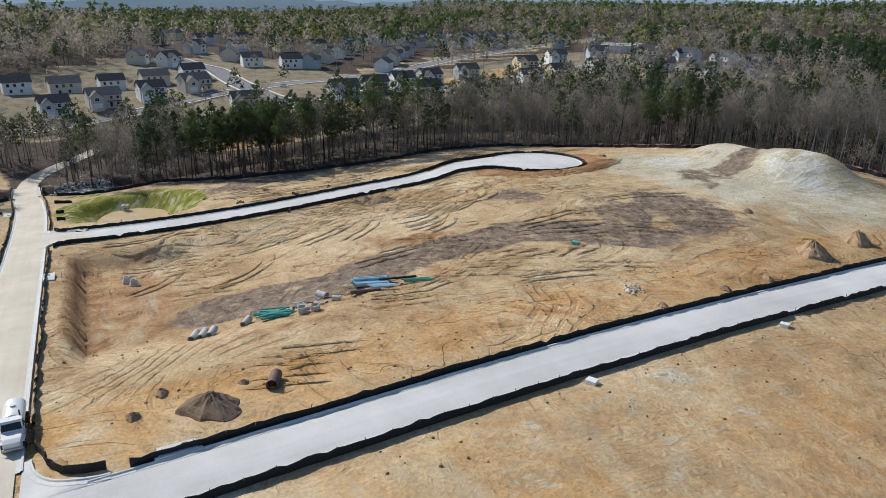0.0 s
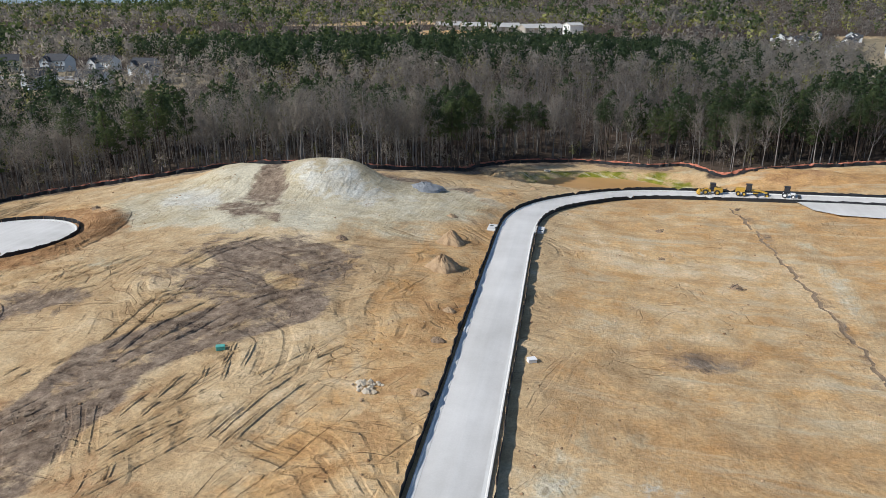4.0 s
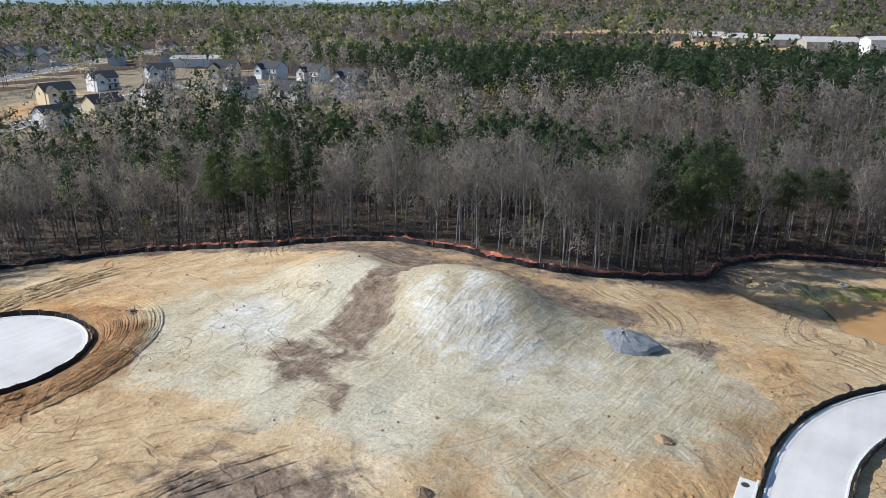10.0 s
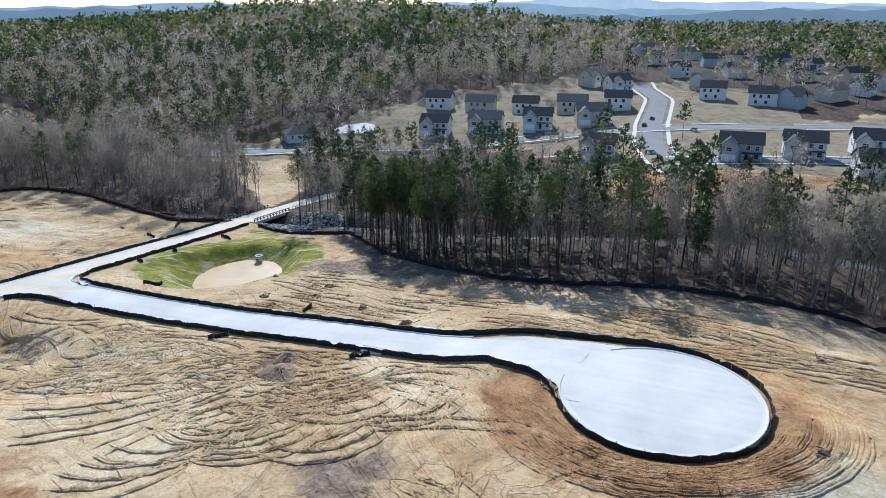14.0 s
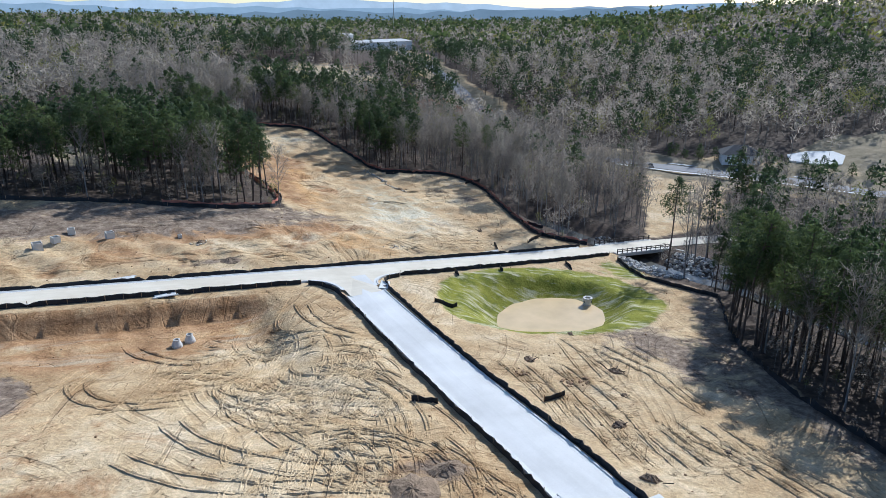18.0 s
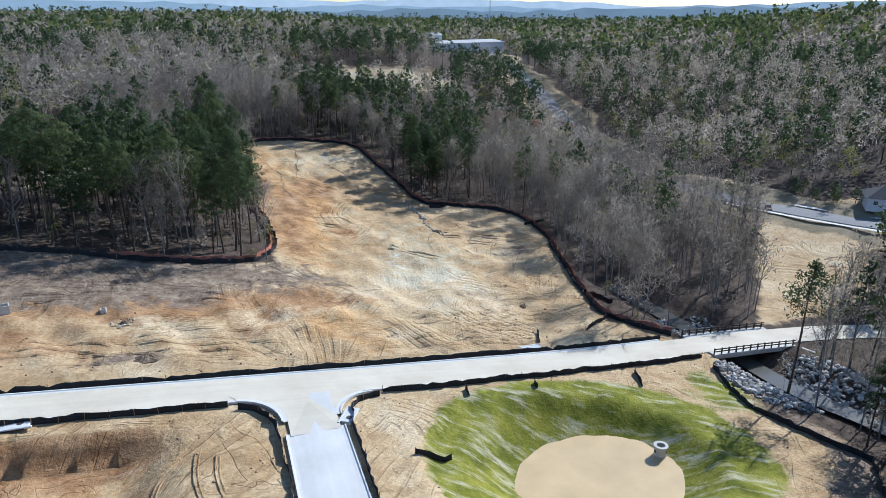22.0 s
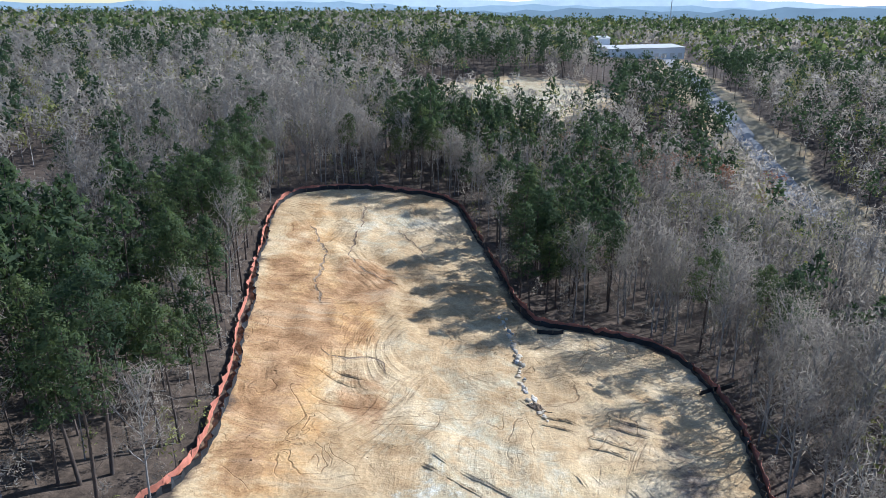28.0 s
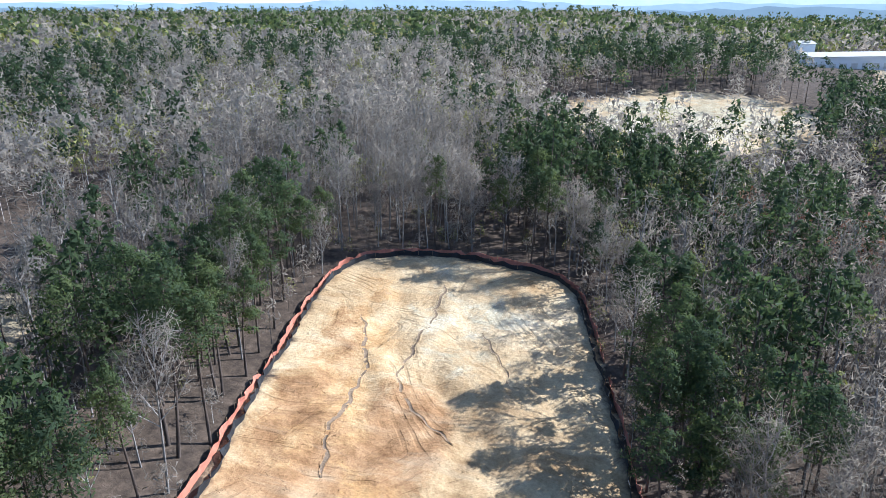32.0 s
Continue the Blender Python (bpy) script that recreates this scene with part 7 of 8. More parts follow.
def yard():
    r = random.Random(8)
    for k in range(3):
        pipe_thing(-16.3 + 0.1 * k, -15.6 + 1.0 * k, 0.42, 0.07, 2.0, -28, M_CONC, "short pale concrete pipe in a row of three")
    pipe_thing(-16.8, -9.4, 0.42, 0.07, 1.6, -40, M_CONC, "short pale concrete pipe", 6)
    pipe_thing(-18.4, 0.6, 0.48, 0.07, 1.5, 30, M_CONC, "short grey concrete pipe")
    pipe_thing(-15.4, 1.6, 0.3, 0.05, 1.1, 60, M_CONC, "short grey concrete pipe")
    for x, y in ((-14.0, -3.2), (-13.6, -1.7)):
        pipe_thing(x, y, 0.56, 0.09, 0.85, 0, M_CONC, "precast concrete manhole ring standing on end", 3, True)
    for k in range(22):
        pipe_thing(-16.2 + r.gauss(0, 0.75), -6.3 + r.gauss(0, 0.5), 0.11, 0.012, r.uniform(3.0, 4.3), 70 + r.gauss(0, 16), M_TEAL, "teal plastic drain pipe in a jumbled stack", r.gauss(0, 3), z=r.uniform(0, 0.65), group="teal pipes")
    for k in range(14):
        row, col = divmod(k, 6)
        pipe_thing(-18.6 + col * 0.34 + row * 0.17, 7.0 + r.gauss(0, 0.1), 0.15, 0.015, 4.4, 74, M_BLUEPIPE, "pale blue plastic pipe in a stack", z=row * 0.29, group="pale blue pipes")
    for k in range(7):
        pipe_thing(-16.4 + k * 0.26, 8.2 + r.gauss(0, 0.15), 0.12, 0.015, 3.8, 76, M_BLUEPIPE, "pale blue plastic pipe in a stack", group="pale blue pipes")
    for k in range(6):
        pipe_thing(-15.0 + k * 0.25, 13.0 + r.gauss(0, 0.2), 0.12, 0.012, 4.4, 70 + r.gauss(0, 3), M_GREENPIPE, "green plastic sewer pipe lying on the ground", group="green pipes")
    pipe_thing(-16.8, 10.6, 0.14, 0.02, 5.0, 80, M_BLACKPIPE_GAP, "long black plastic pipe")
    pipe_thing(-14.6, 5.2, 0.28, 0.04, 3.8, 78, M_RUST, "long rust-brown steel pipe")
    pipe_thing(-14.9, 9.8, 0.1, 0.02, 2.6, 40, M_BLACKPIPE_GAP, "short black plastic pipe")
    pipe_thing(4.0, -11.0, 0.55, 0.05, 2.2, -25, M_RUST, "large rust-brown corrugated steel culvert pipe")
    for x, y, s, turn in ((-17.0, -2.6, 0.7, 20), (-32.2, -54.1, 1.5, 10), (-34.8, -57.0, 1.2, 30), (-37.2, -61.0, 1.2, 0), (-43.1, -57.4, 1.3, 15), (-54.6, -58, 0.7, 0)):
        root = tagged(new("drain_box"), "open precast concrete drain box lying on the ground", "drain box", "drain boxes")
        bm = bmesh.new()
        for dx, dy, sx, sy in ((0.45, 0, 0.1, 1), (-0.45, 0, 0.1, 1), (0, 0.45, 0.8, 0.1), (0, -0.45, 0.8, 0.1)):
            add_box(bm, (dx * s, dy * s, 0.45 * s), (sx * s, sy * s, 0.9 * s))
        part("box_walls", bm, M_CONC, root)
        part("box_floor", add_box(bmesh.new(), (0, 0, 0.05), (0.82 * s, 0.82 * s, 0.1)), M_CONC, root)
        root.matrix_basis = pose(x, y, at(x, y) - 0.03, 0, 0, turn)
    # a crate of teal fittings, a lifting pallet, marker boxes
    for x, y, sx, sy, sz, mat, nm, lab in ((-23.4, -58.6, 2.6, 1.8, 1.6, M_TEAL, "fittings_crate", "teal site container standing on the clay"), (-14.2, 37.6, 0.9, 0.6, 0.4, M_TEAL, "marker_box", "small teal plastic valve box on the ground"),
                                           (17.9, 41.6, 0.9, 0.7, 0.35, M_TRIM, "marker_box", "small white valve box beside the fence"), (18.6, 14.6, 1.0, 0.8, 0.4, M_TRIM, "marker_box", "small white valve box beside the fence")):
        root = tagged(new(nm), lab, "box")
        part("box_body", add_box(bmesh.new(), (0, 0, sz / 2), (sx, sy, sz), 0, 0.04), mat, root)
        part("box_lid", add_box(bmesh.new(), (0, 0, sz + 0.03), (sx * 1.04, sy * 1.04, 0.08), 0, 0.02), mat, root)
        root.matrix_basis = pose(x, y, at(x, y), 0, 0, 25)
    for k, (x, y) in enumerate(((-68.6, 57.4), (-67.6, 58.2))):
        root = tagged(new("pallet"), "weathered wooden pallet beside the turnaround", "pallet", "pallets")
        for j in range(5):
            part("board", add_box(bmesh.new(), (0, -0.5 + j * 0.25, 0.13), (1.2, 0.14, 0.025)), M_STAKE, root)
        for j in range(3):
            part("bearer", add_box(bmesh.new(), (-0.5 + j * 0.5, 0, 0.06), (0.1, 1.2, 0.1)), M_STAKE, root)
        root.matrix_basis = pose(x, y, at(x, y) + 0.05, 0, 0, 20 + 40 * k)


def debris_pile(x, y):
    """Broken concrete, cut pipe and bagged scrap thrown together."""
    r = random.Random(61)
    root = tagged(new("debris_pile"), "jumbled pile of broken concrete, cut pipe and pale scrap", "debris pile")
    for k in range(26):
        bm = bmesh.new()
        c = (r.gauss(0, 0.75), r.gauss(0, 1.25), 0.12 + abs(r.gauss(0, 0.22)))
        if k % 3:
            add_box(bm, c, (r.uniform(0.25, 0.8), r.uniform(0.2, 0.55), r.uniform(0.12, 0.4)), r.uniform(0, 3.1), 0.03, r.uniform(-0.5, 0.5))
            part("rubble", bm, (M_CONC, M_KERB, M_BLACKPIPE_GAP, M_DIRT)[k % 4], root)
        else:
            a = r.uniform(0, 3.1)
            d = r.uniform(0.4, 0.9)
            add_tube(bm, (c[0] - d * math.cos(a), c[1] - d * math.sin(a), c[2]), (c[0] + d * math.cos(a), c[1] + d * math.sin(a), c[2] + 0.15), 0.08, n=8)
            part("cut_pipe", bm, M_TRIM if k % 2 else M_BLACKPIPE_GAP, root)
    root.matrix_basis = pose(x, y, at(x, y) - 0.03, 0, 0, 10)


yard()
debris_pile(-15.9, -1.6)


# ---- vehicles ----
M_WHITE = plain("white_vehicle_paint", (0.78, 0.78, 0.76), 0.3, vary=0.04, spec=0.5)
M_YELLOW = plain("yellow_machine_paint", (0.50, 0.30, 0.045), 0.55, vary=0.12, spec=0.4)
M_TYRE = plain("tyre_rubber", (0.03, 0.03, 0.03), 0.85, vary=0.25)
M_HUB = plain("wheel_hub", (0.45, 0.45, 0.44), 0.5, 0.4)
M_DARK = plain("machine_dark", (0.035, 0.035, 0.037), 0.5)


def wheel(root, x, y, r, w, hub=M_HUB):
    bm = bmesh.new()
    prof = ((r * 0.55, -w / 2), (r * 0.93, -w / 2), (r, -w * 0.3), (r, w * 0.3), (r * 0.93, w / 2), (r * 0.55, w / 2))
    rings = [[bm.verts.new((x + rr * math.cos(a * math.tau / 20), y + o, r + rr * math.sin(a * math.tau / 20))) for a in range(20)] for rr, o in prof]
    for k in range(5):
        for a in range(20):
            bm.faces.new((rings[k][a], rings[k][(a + 1) % 20], rings[k + 1][(a + 1) % 20], rings[k + 1][a]))
    t = part("tyre", bm, M_TYRE, root)
    part("rim", add_tube(bmesh.new(), (x, y - w * 0.42, r), (x, y + w * 0.42, r), r * 0.56, n=16), hub, t)


def hull(bm, sections):
    """A body lofted through cross sections: x, half width, bottom, top."""
    rows = [[bm.verts.new(p) for p in ((x, -w, z0), (x, w, z0), (x, w * 0.94, z1), (x, -w * 0.94, z1))] for x, w, z0, z1 in sections]
    for a, b in zip(rows[:-1], rows[1:]):
        for j in range(4):
            bm.faces.new((a[j], a[(j + 1) % 4], b[(j + 1) % 4], b[j]))
    bm.faces.new(rows[0][::-1])
    bm.faces.new(rows[-1])
    return bm


def tank_truck(x, y, turn):
    root = tagged(new("tank_truck"), "white water tank truck parked on the street", "truck")
    part("chassis", add_box(bmesh.new(), (-0.2, 0, 0.75), (7.8, 0.9, 0.25)), M_DARK, root)
    part("hood", hull(bmesh.new(), [(1.9, 1.05, 0.7, 1.75), (3.2, 0.95, 0.65, 1.6), (3.75, 0.85, 0.6, 1.4)]), M_WHITE, root)
    part("cab", hull(bmesh.new(), [(0.3, 1.1, 0.7, 2.65), (1.3, 1.1, 0.7, 2.7), (1.9, 1.08, 0.7, 1.8)]), M_WHITE, root)
    part("windscreen", hull(bmesh.new(), [(1.36, 0.95, 2.55, 2.6), (1.88, 0.98, 1.82, 1.88)]), M_PANE, root)
    for s in (-1, 1):
        part("side_window", add_box(bmesh.new(), (0.95, s * 1.08, 2.1), (0.8, 0.05, 0.55)), M_PANE, root)
        part("mirror", add_box(bmesh.new(), (1.7, s * 1.4, 1.9), (0.08, 0.3, 0.5)), M_DARK, root)
        part("headlight", add_box(bmesh.new(), (3.72, s * 0.72, 1.05), (0.12, 0.26, 0.2)), M_TRIM, root)
        part("mudguard", add_box(bmesh.new(), (2.7, s * 1.0, 1.15), (1.3, 0.35, 0.12), 0, 0.05), M_WHITE, root)
        wheel(root, 2.7, s * 1.0, 0.5, 0.3)
        for wx in (-1.9, -3.1):
            wheel(root, wx, s * 0.95, 0.5, 0.5)
    bm = bmesh.new()
    rings = []
    for tx, k in ((-4.0, 0.85), (-3.9, 0.97), (-3.7, 1.0), (-0.2, 1.0), (0.0, 0.97), (0.1, 0.85)):
        rings.append([bm.verts.new((tx, 1.15 * k * math.cos(a * math.tau / 24), 1.85 + 0.85 * k * math.sin(a * math.tau / 24))) for a in range(24)])
    for a, b in zip(rings[:-1], rings[1:]):
        for j in range(24):
            bm.faces.new((a[j], a[(j + 1) % 24], b[(j + 1) % 24], b[j]))
    bm.faces.new(rings[0][::-1])
    bm.faces.new(rings[-1])
    tank = part("tank", bm, M_WHITE, root, "rounded white water tank")
    part("hatch", add_tube(bmesh.new(), (-2, 0, 2.65), (-2, 0, 2.85), 0.3, n=14), M_WHITE, tank)
    part("bumper", add_box(bmesh.new(), (3.85, 0, 0.7), (0.15, 2.1, 0.3), 0, 0.04), M_HUB, root)
    part("exhaust_stack", add_tube(bmesh.new(), (0.15, 0.8, 1.0), (0.15, 0.8, 3.2), 0.08, n=10), M_DARK, root)
    _, z = road_height(1, np.array([x]), np.array([y]))
    root.matrix_basis = pose(x, y, float(z[0]) + 0.06, 0, 0, turn) @ Matrix.Scale(0.76, 4)


def road_machine(kind, x, y, turn):
    label = {"wheel_loader": "yellow wheel loader standing on the new street", "motor_grader": "yellow motor grader with a long nose on the new street", "tractor": "small pale tractor with a broom on the new street"}[kind]
    root = tagged(new(kind), label, "machine", "road machines")
    paint = M_TRIM if kind == "tractor" else M_YELLOW
    if kind == "wheel_loader":
        part("engine_cover", hull(bmesh.new(), [(-3.0, 0.95, 0.8, 1.9), (-0.8, 0.95, 0.8, 2.2)]), paint, root)
        part("front_frame", hull(bmesh.new(), [(0.0, 0.6, 0.7, 1.4), (1.8, 0.5, 0.8, 1.3)]), paint, root)
        for s in (-1, 1):
            part("arm", hull(bmesh.new(), [(0.8, 0.12, 1.3, 1.7), (2.9, 0.12, 0.5, 0.8)]), paint, root).location.y = s * 0.6
        bm = bmesh.new()
        hull(bm, [(2.8, 1.35, 0.15, 1.2), (3.0, 1.35, 0.1, 1.25), (3.7, 1.3, 0.08, 0.25)])
        part("bucket", bm, paint, root)
        wheels, cab = ((1.5, 0.75, 0.55), (-1.6, 0.75, 0.55)), (-0.4, 1.4)
    elif kind == "motor_grader":
        part("engine_cover", hull(bmesh.new(), [(-4.0, 0.8, 0.9, 2.0), (-1.6, 0.85, 0.9, 2.1)]), paint, root)
        part("front_beam", hull(bmesh.new(), [(-0.6, 0.25, 1.4, 1.9), (2.0, 0.22, 1.5, 1.9), (4.0, 0.2, 0.9, 1.4)]), paint, root)
        part("blade", add_box(bmesh.new(), (1.2, 0, 0.45), (0.2, 3.6, 0.6), 0.35, 0.03), M_DARK, root)
        part("circle", add_tube(bmesh.new(), (1.2, 0, 0.85), (1.2, 0, 1.0), 0.7, n=18), paint, root)
        wheels, cab = ((4.0, 0.62, 0.4), (-1.7, 0.62, 0.45), (-3.2, 0.62, 0.45)), (-0.7, 1.5)
    else:
        part("engine_cover", hull(bmesh.new(), [(0.2, 0.4, 0.8, 1.5), (1.6, 0.36, 0.8, 1.35)]), paint, root)
        part("rear_frame", hull(bmesh.new(), [(-1.4, 0.5, 0.7, 1.2), (0.2, 0.45, 0.7, 1.3)]), paint, root)
        part("broom", add_tube(bmesh.new(), (2.6, -1.1, 0.4), (2.6, 1.1, 0.4), 0.4, n=14), M_DARK, root)
        wheels, cab = ((1.2, 0.5, 0.3), (-0.9, 0.7, 0.4)), (-0.5, 1.2)
    for wx, r, w in wheels:
        for s in (-1, 1):
            wheel(root, wx, s * (0.95 if kind != "tractor" else 0.75), r, w, paint)
    c = part("cab", add_box(bmesh.new(), (cab[0], 0, cab[1] + 0.85), (1.35, 1.3, 1.6), 0, 0.06), M_PANE, root, "glazed cab")
    part("cab_roof", add_box(bmesh.new(), (cab[0], 0, cab[1] + 1.72), (1.6, 1.5, 0.12), 0, 0.04), M_DARK, c)
    for sx in (-1, 1):
        for sy in (-1, 1):
            part("cab_pillar", add_box(bmesh.new(), (cab[0] + sx * 0.66, sy * 0.64, cab[1] + 0.85), (0.1, 0.1, 1.62)), M_DARK, c)
    _, z = road_height(0, np.array([x]), np.array([y]))
    root.matrix_basis = pose(x, y, float(z[0]) + 0.06, 0, 0, turn) @ Matrix.Scale(0.74, 4)


tank_truck(1.5, -32.3, 0)
road_machine("wheel_loader", 47.6, 126.6, 178)
road_machine("motor_grader", 55.0, 124.6, -12)
road_machine("tractor", 61.5, 122.6, -14)


def small_car(x, y, turn, mat, label):
    root = tagged(new("car"), label, "car", "cars on the roads")
    part("body", hull(bmesh.new(), [(-2.2, 0.8, 0.35, 0.85), (-1.9, 0.9, 0.3, 0.95), (1.9, 0.9, 0.3, 0.9), (2.25, 0.75, 0.35, 0.7)]), mat, root)
    part("cabin", hull(bmesh.new(), [(-1.7, 0.78, 0.9, 1.0), (-1.1, 0.74, 0.9, 1.45), (0.4, 0.74, 0.9, 1.45), (1.1, 0.78, 0.88, 0.95)]), M_PANE, root)
    for wx in (-1.35, 1.35):
        for s in (-1, 1):
            wheel(root, wx, s * 0.82, 0.32, 0.2)
    root.matrix_basis = pose(x, y, at(x, y) + 0.2, 0, 0, turn) @ Matrix.Scale(0.77, 4)


for i, (x, y, turn, m) in enumerate(((-224, 50, 160, M_WHITE), (-282, 43, 175, M_DARK), (-268, 42, 175, M_PANE), (-262, 60, 60, M_WHITE), (-205, -96, 60, M_DARK), (-246, -6, 70, M_WHITE))):
    small_car(x, y, turn, m, "white car on the estate road" if m is M_WHITE else "dark car on the estate road")


# ---- wheel ruts in the graded clay ----
def wheel_ruts():
    """Pairs of shallow ruts with pushed-up edges, as machines leave them on soft clay."""
    rng = np.random.default_rng(77)
    V, Q, base = [], [], 0
    prof = ((-0.62, -0.1), (-0.40, 0.12), (-0.20, -0.05), (0.20, -0.05), (0.40, 0.105), (0.62, -0.1))
    paths = []

    def arc_path(x, y, head, length, curve):
        n = int(length / 0.7)
        pts = []
        for i in range(n):
            pts.append((x, y))
            head += curve * 0.7 + rng.normal(0, 0.012)
            x, y = x + 0.7 * math.cos(head), y + 0.7 * math.sin(head)
        return np.array(pts)

    def bundle(count, place, heading, spread, lo, hi, curve, most):
        for _ in range(count):
            x, y = place()
            head, ln, cv = radians(rng.normal(heading, spread)), rng.uniform(lo, hi), curve()
            for k in range(int(rng.integers(1, most + 1))):
                paths.append(arc_path(x + rng.normal(0, 2.2), y + rng.normal(0, 2.2), head + rng.normal(0, 0.06), ln * rng.uniform(0.6, 1.1), cv + rng.normal(0, 0.006)))

    bundle(46, lambda: (rng.uniform(-62, 4), rng.uniform(-18, 70)), 64, 16, 5, 18, lambda: rng.normal(0, 0.015), 4)
    bundle(100, lambda: (rng.normal(-63, 7), rng.uniform(-20, 50)), 90, 70, 8, 30, lambda: rng.choice((-1, 1)) * rng.uniform(0.04, 0.2), 3)
    for _ in range(110):           # rings round the turnaround
        a0, r, span = rng.uniform(-1.7, 1.6), rng.uniform(12.0, 18), rng.uniform(0.3, 1.3)
        a = np.arange(a0, a0 + span, 0.7 / r)
        if len(a) > 4:
            paths.append(np.stack([BULB[0] + 1.1 * r * np.cos(a), BULB[1] + r * np.sin(a)], 1))
    bundle(34, lambda: (rng.uniform(-104, -85), rng.uniform(-2, 90)), 84, 9, 8, 26, lambda: rng.normal(0, 0.01), 4)
    bundle(9, lambda: (rng.uniform(-125, -84), rng.uniform(-135, -52)), 95, 40, 5, 13, lambda: rng.normal(0, 0.07), 3)
    bundle(34, lambda: (rng.uniform(-118, -14), rng.uniform(-62, -41)), 178, 12, 6, 24, lambda: rng.normal(0, 0.015), 4)
    for p in paths:
        if len(p) < 5:
            continue
        t = np.gradient(p, axis=0)
        t /= np.linalg.norm(t, axis=1)[:, None]
        n = np.stack([t[:, 1], -t[:, 0]], 1)
        for side in (-1.0, 1.0):
            c = p + n * side
            ok = inside(c[:, 0], c[:, 1], SITE)
            for i in (0, 1, 2):
                ok &= path_distance(c[:, 0], c[:, 1], ROAD_FINE[i][0][::2])[0] > 4.6
            ok &= np.hypot((c[:, 0] - BULB[0]) / BULB_LONG, c[:, 1] - BULB[1]) > BULB_R + 1.8
            ok &= (c[:, 1] < 76) | (c[:, 0] < -52) | (c[:, 0] > 18)
            ok &= np.hypot((c[:, 0] - WELL_POND[0]) / 1.25, c[:, 1] - WELL_POND[1]) > 16
            if not ok.all():
                continue
            fade = np.minimum(1, np.minimum(np.arange(len(c)), np.arange(len(c))[::-1]) / 4.0)
            for o, h in prof:
                q = c + n * (o * 0.55 * (1 + rng.normal(0, 0.05, (len(c), 1))))
                lift = (h + rng.normal(0, 0.012, len(c))) * fade + np.where(abs(o) > 0.58, -0.02, 0.035) * fade - 0.08 * (1 - fade)
                V.append(np.column_stack([q, lift]))
            k = len(prof)
            idx = base + np.arange(len(c) * k).reshape(k, len(c))
            Q.append(np.stack([idx[:-1, :-1], idx[1:, :-1], idx[1:, 1:], idx[:-1, 1:]], -1).reshape(-1, 4))
            base += len(c) * k
    V, Q = np.concatenate(V), np.concatenate(Q)
    V[:, 2] += land(V[:, 0], V[:, 1])
    ob = big_mesh("wheel_ruts", V, Q.ravel(), np.full(len(Q), 4), [M_SOIL], smooth=True)
    paint_cover(ob, V[:, 0], V[:, 1])
    tagged(ob, "dried wheel ruts and pushed-up clay edges", "ruts", kind="stuff")


wheel_ruts()


# ---- washed-out channels ----
def channel(name, pts, width, label, seed):
    """A narrow wandering gully: dark bottom between crumbled lips."""
    rnd = np.random.default_rng(seed)
    p = resample(rounded(pts, 2), 0.5)
    n = len(p)
    t = np.gradient(p, axis=0)
    t /= np.linalg.norm(t, axis=1)[:, None]
    side = np.stack([t[:, 1], -t[:, 0]], 1)
    p = p + side * (0.25 * np.sin(np.arange(n) * 0.35 + seed) + 0.18 * np.sin(np.arange(n) * 0.91) + rnd.normal(0, 0.05, n))[:, None]
    w = width * (0.55 + 0.45 * np.abs(np.sin(np.arange(n) * 0.13 + seed))) * np.minimum(1, np.minimum(np.arange(n), np.arange(n)[::-1]) / 5 + 0.15)
    rows = []
    for o, h in ((-2.0, -0.1), (-1.1, 0.085), (-0.8, 0.03), (0.8, 0.03), (1.1, 0.07), (2.0, -0.1)):
        q = p + side * (w * o * (1 + rnd.normal(0, 0.12, n)))[:, None]
        rows.append(np.column_stack([q, land(q[:, 0], q[:, 1]) + h + rnd.normal(0, 0.02, n)]))
    V, k = np.concatenate(rows), len(rows)
    idx = np.arange(n * k).reshape(k, n)
    quads = np.stack([idx[:-1, :-1], idx[1:, :-1], idx[1:, 1:], idx[:-1, 1:]], -1)
    midx = np.zeros((k - 1, n - 1), int)
    midx[2] = 1
    Q = quads.reshape(-1, 4)
    ob = big_mesh(name, V, Q.ravel(), np.full(len(Q), 4), [M_SOIL, M_DIRT], midx.ravel())
    paint_cover(ob, V[:, 0], V[:, 1])
    tagged(ob, label, "gully", "washed-out gullies")


for i, (pts, width) in enumerate((
        ([(-84.4, -160), (-88.3, -148.4), (-87.8, -140.5), (-87.3, -133.6), (-88.8, -127.4)], 0.34),
        ([(-94.7, -172), (-94.8, -162.7), (-92.4, -151), (-92.8, -143.9), (-96.6, -140.4), (-100.9, -135.9)], 0.26),
        ([(-101.5, -160.4), (-104.7, -155.1), (-106.3, -149.2)], 0.22),
        ([(49.3, 115.1), (50.6, 101), (51.8, 80), (52.3, 63.6), (52.5, 51.2), (51.7, 40)], 0.4),
        ([(-90, -112), (-93.5, -110), (-97.5, -111), (-99, -107)], 0.25))):
    channel("erosion_gully", pts, width, "narrow washed-out gully with a dark bottom in the clay", 40 + i)


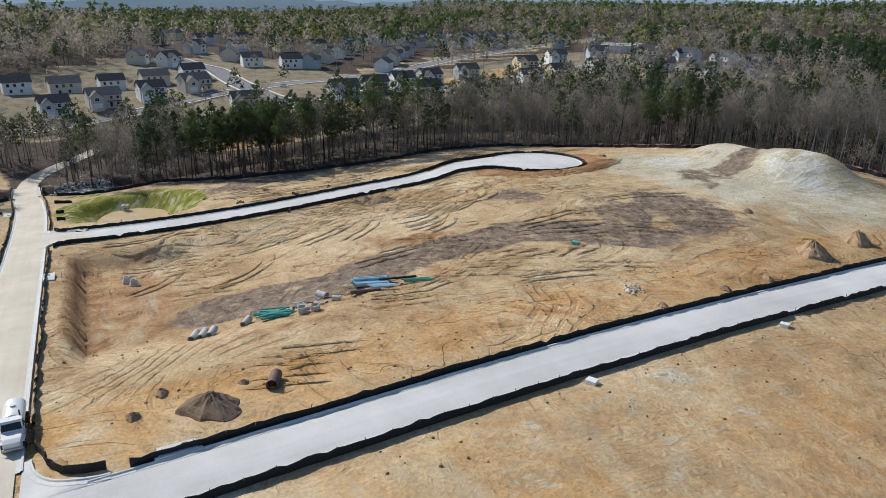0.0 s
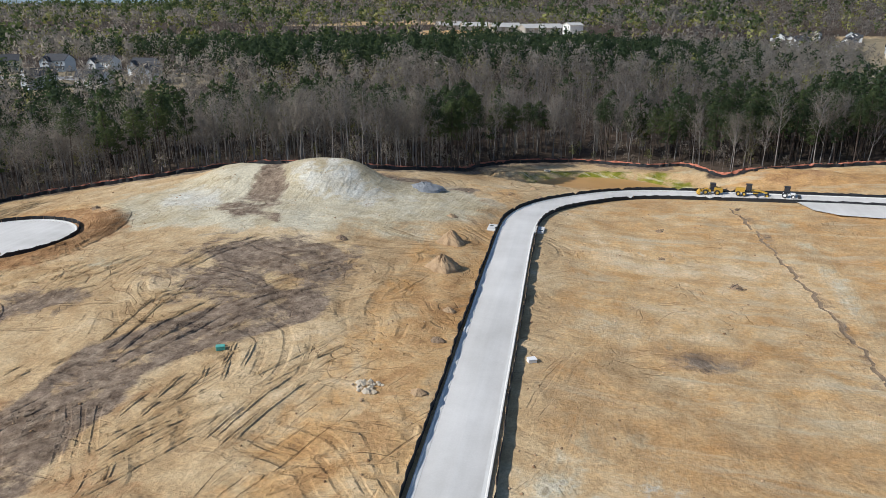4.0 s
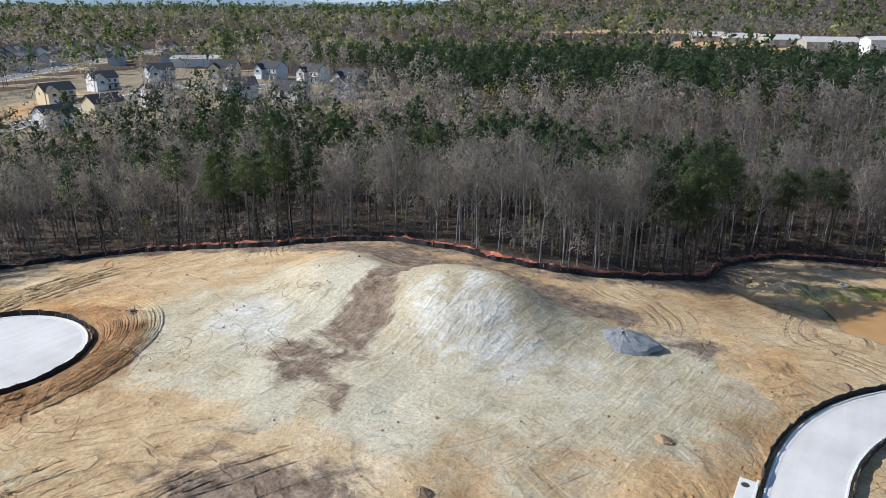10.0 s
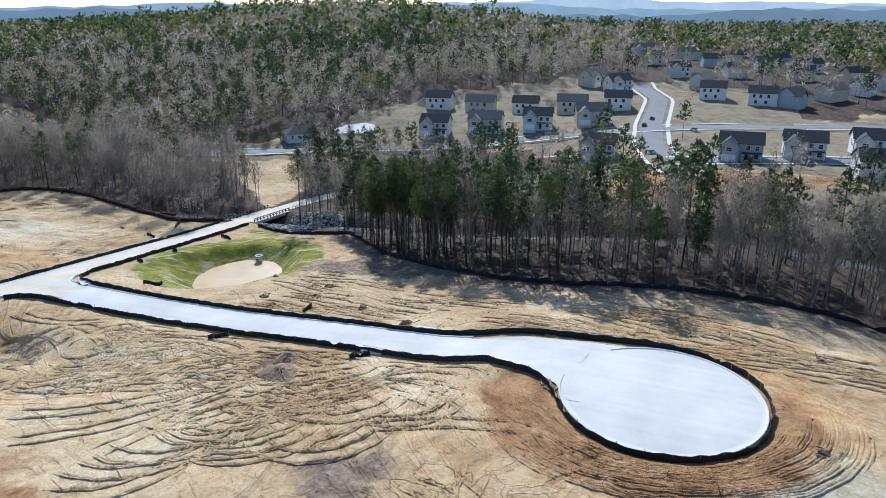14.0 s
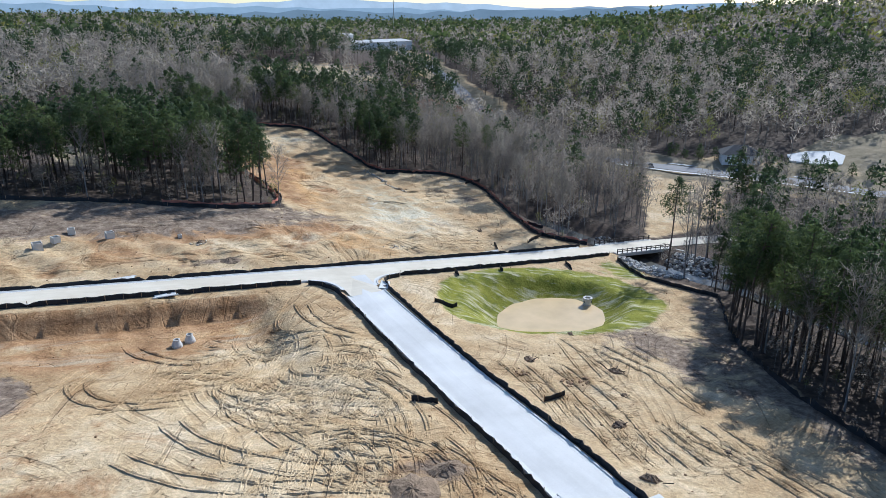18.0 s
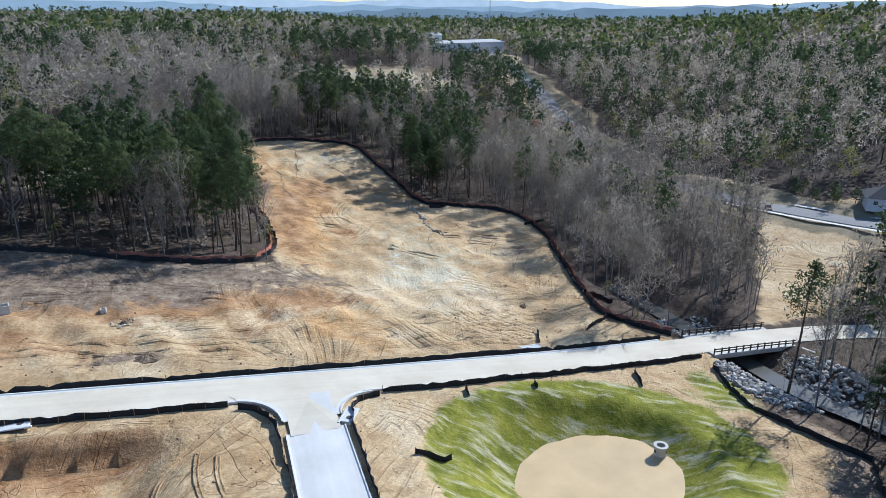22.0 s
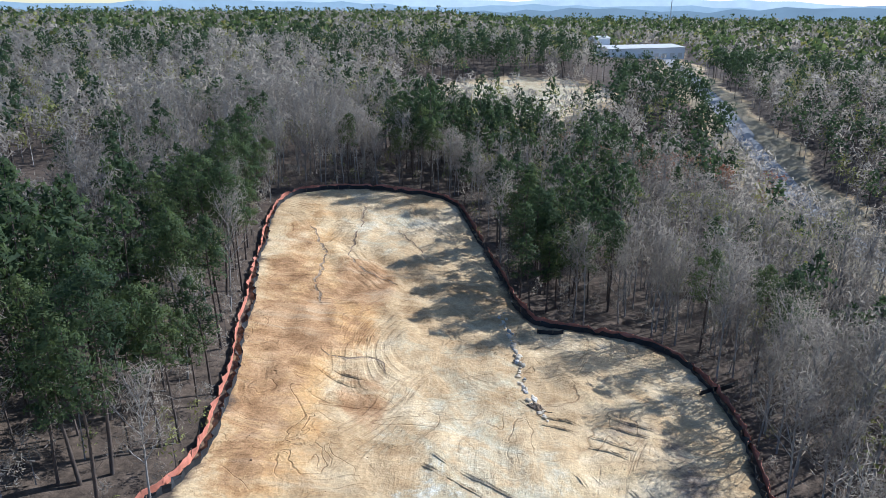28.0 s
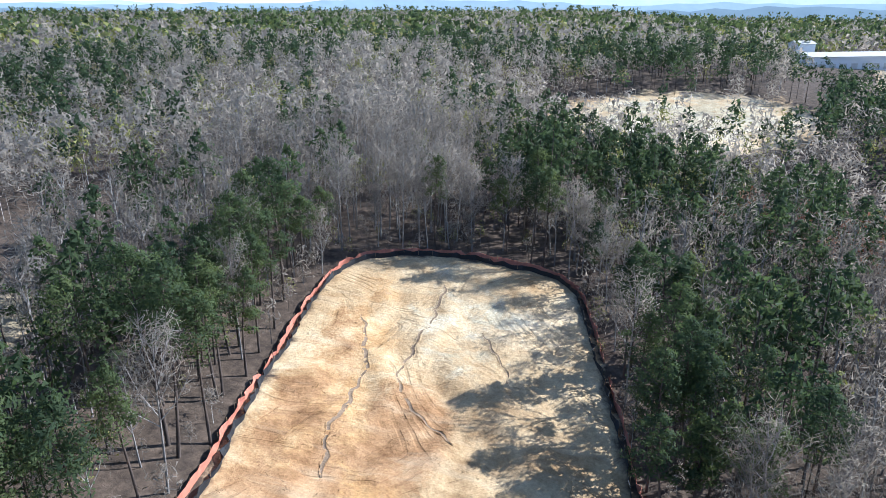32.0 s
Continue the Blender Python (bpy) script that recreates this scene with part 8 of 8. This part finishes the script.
# ---- brush and root piles on the graded ground ----
def brush_pile(seed):
    r = random.Random(seed)
    root = tagged(new("brush_pile"), "low pile of roots, branches and dug dirt", "brush pile", "brush piles")
    bm = bmesh.new()
    n, rings = 14, [[bm.verts.new((0, 0, 0.5))]]
    for k in (1, 2, 3):
        u = k / 3
        rings.append([bm.verts.new((1.2 * u * math.cos(a * math.tau / n) * r.uniform(0.75, 1.2), 0.8 * u * math.sin(a * math.tau / n) * r.uniform(0.75, 1.2), 0.5 * (1 - u ** 1.6) * r.uniform(0.7, 1.3) - (0.15 if k == 3 else 0))) for a in range(n)])
    for a in range(n):
        bm.faces.new((rings[0][0], rings[1][a], rings[1][(a + 1) % n]))
        for k in (1, 2):
            bm.faces.new((rings[k][a], rings[k + 1][a], rings[k + 1][(a + 1) % n], rings[k][(a + 1) % n]))
    part("dirt", bm, M_DIRT, root)
    for _ in range(9):
        p = Vector((r.gauss(0, 0.6), r.gauss(0, 0.4), r.uniform(0.05, 0.4)))
        d = Vector((r.gauss(0, 1), r.gauss(0, 1), r.gauss(0.1, 0.3))).normalized() * r.uniform(0.5, 1.3)
        part("branch", add_tube(bmesh.new(), tuple(p - d * 0.5), tuple(p + d * 0.5), r.uniform(0.03, 0.07), n=6), M_BARK, root)
    return root


PILES = ((-94.2, 17.8), (-83.2, 33.6), (-94.1, 33.0), (-89.8, 4.4), (-57.7, -54.5), (-101.1, -1.5), (-117.5, -56.7), (-117, -100.3), (-12.6, 71.7), (34.9, 96.1), (50.4, 113.6), (42.8, 70.6), (0.6, 90.6), (-91.3, 85.9), (-63.4, 83.2), (34.1, 80.9), (-98, 12), (-88, 24))
brush = [brush_pile(s) for s in (1, 2, 3)]
turns = random.Random(31)
for i, (x, y) in enumerate(PILES):
    o = brush[i] if i < 3 else copy_thing(brush[i % 3], Matrix())
    o.matrix_basis = pose(x, y, at(x, y), 0, 0, turns.uniform(0, 360)) @ Matrix.Scale(turns.uniform(0.5, 1.05), 4)


# ---- from plan units to metres ----
for ob in list(scene.objects):
    if ob.parent is None and ob.type in ("MESH", "EMPTY"):
        ob.matrix_basis = Matrix.Scale(UNIT, 4) @ ob.matrix_basis
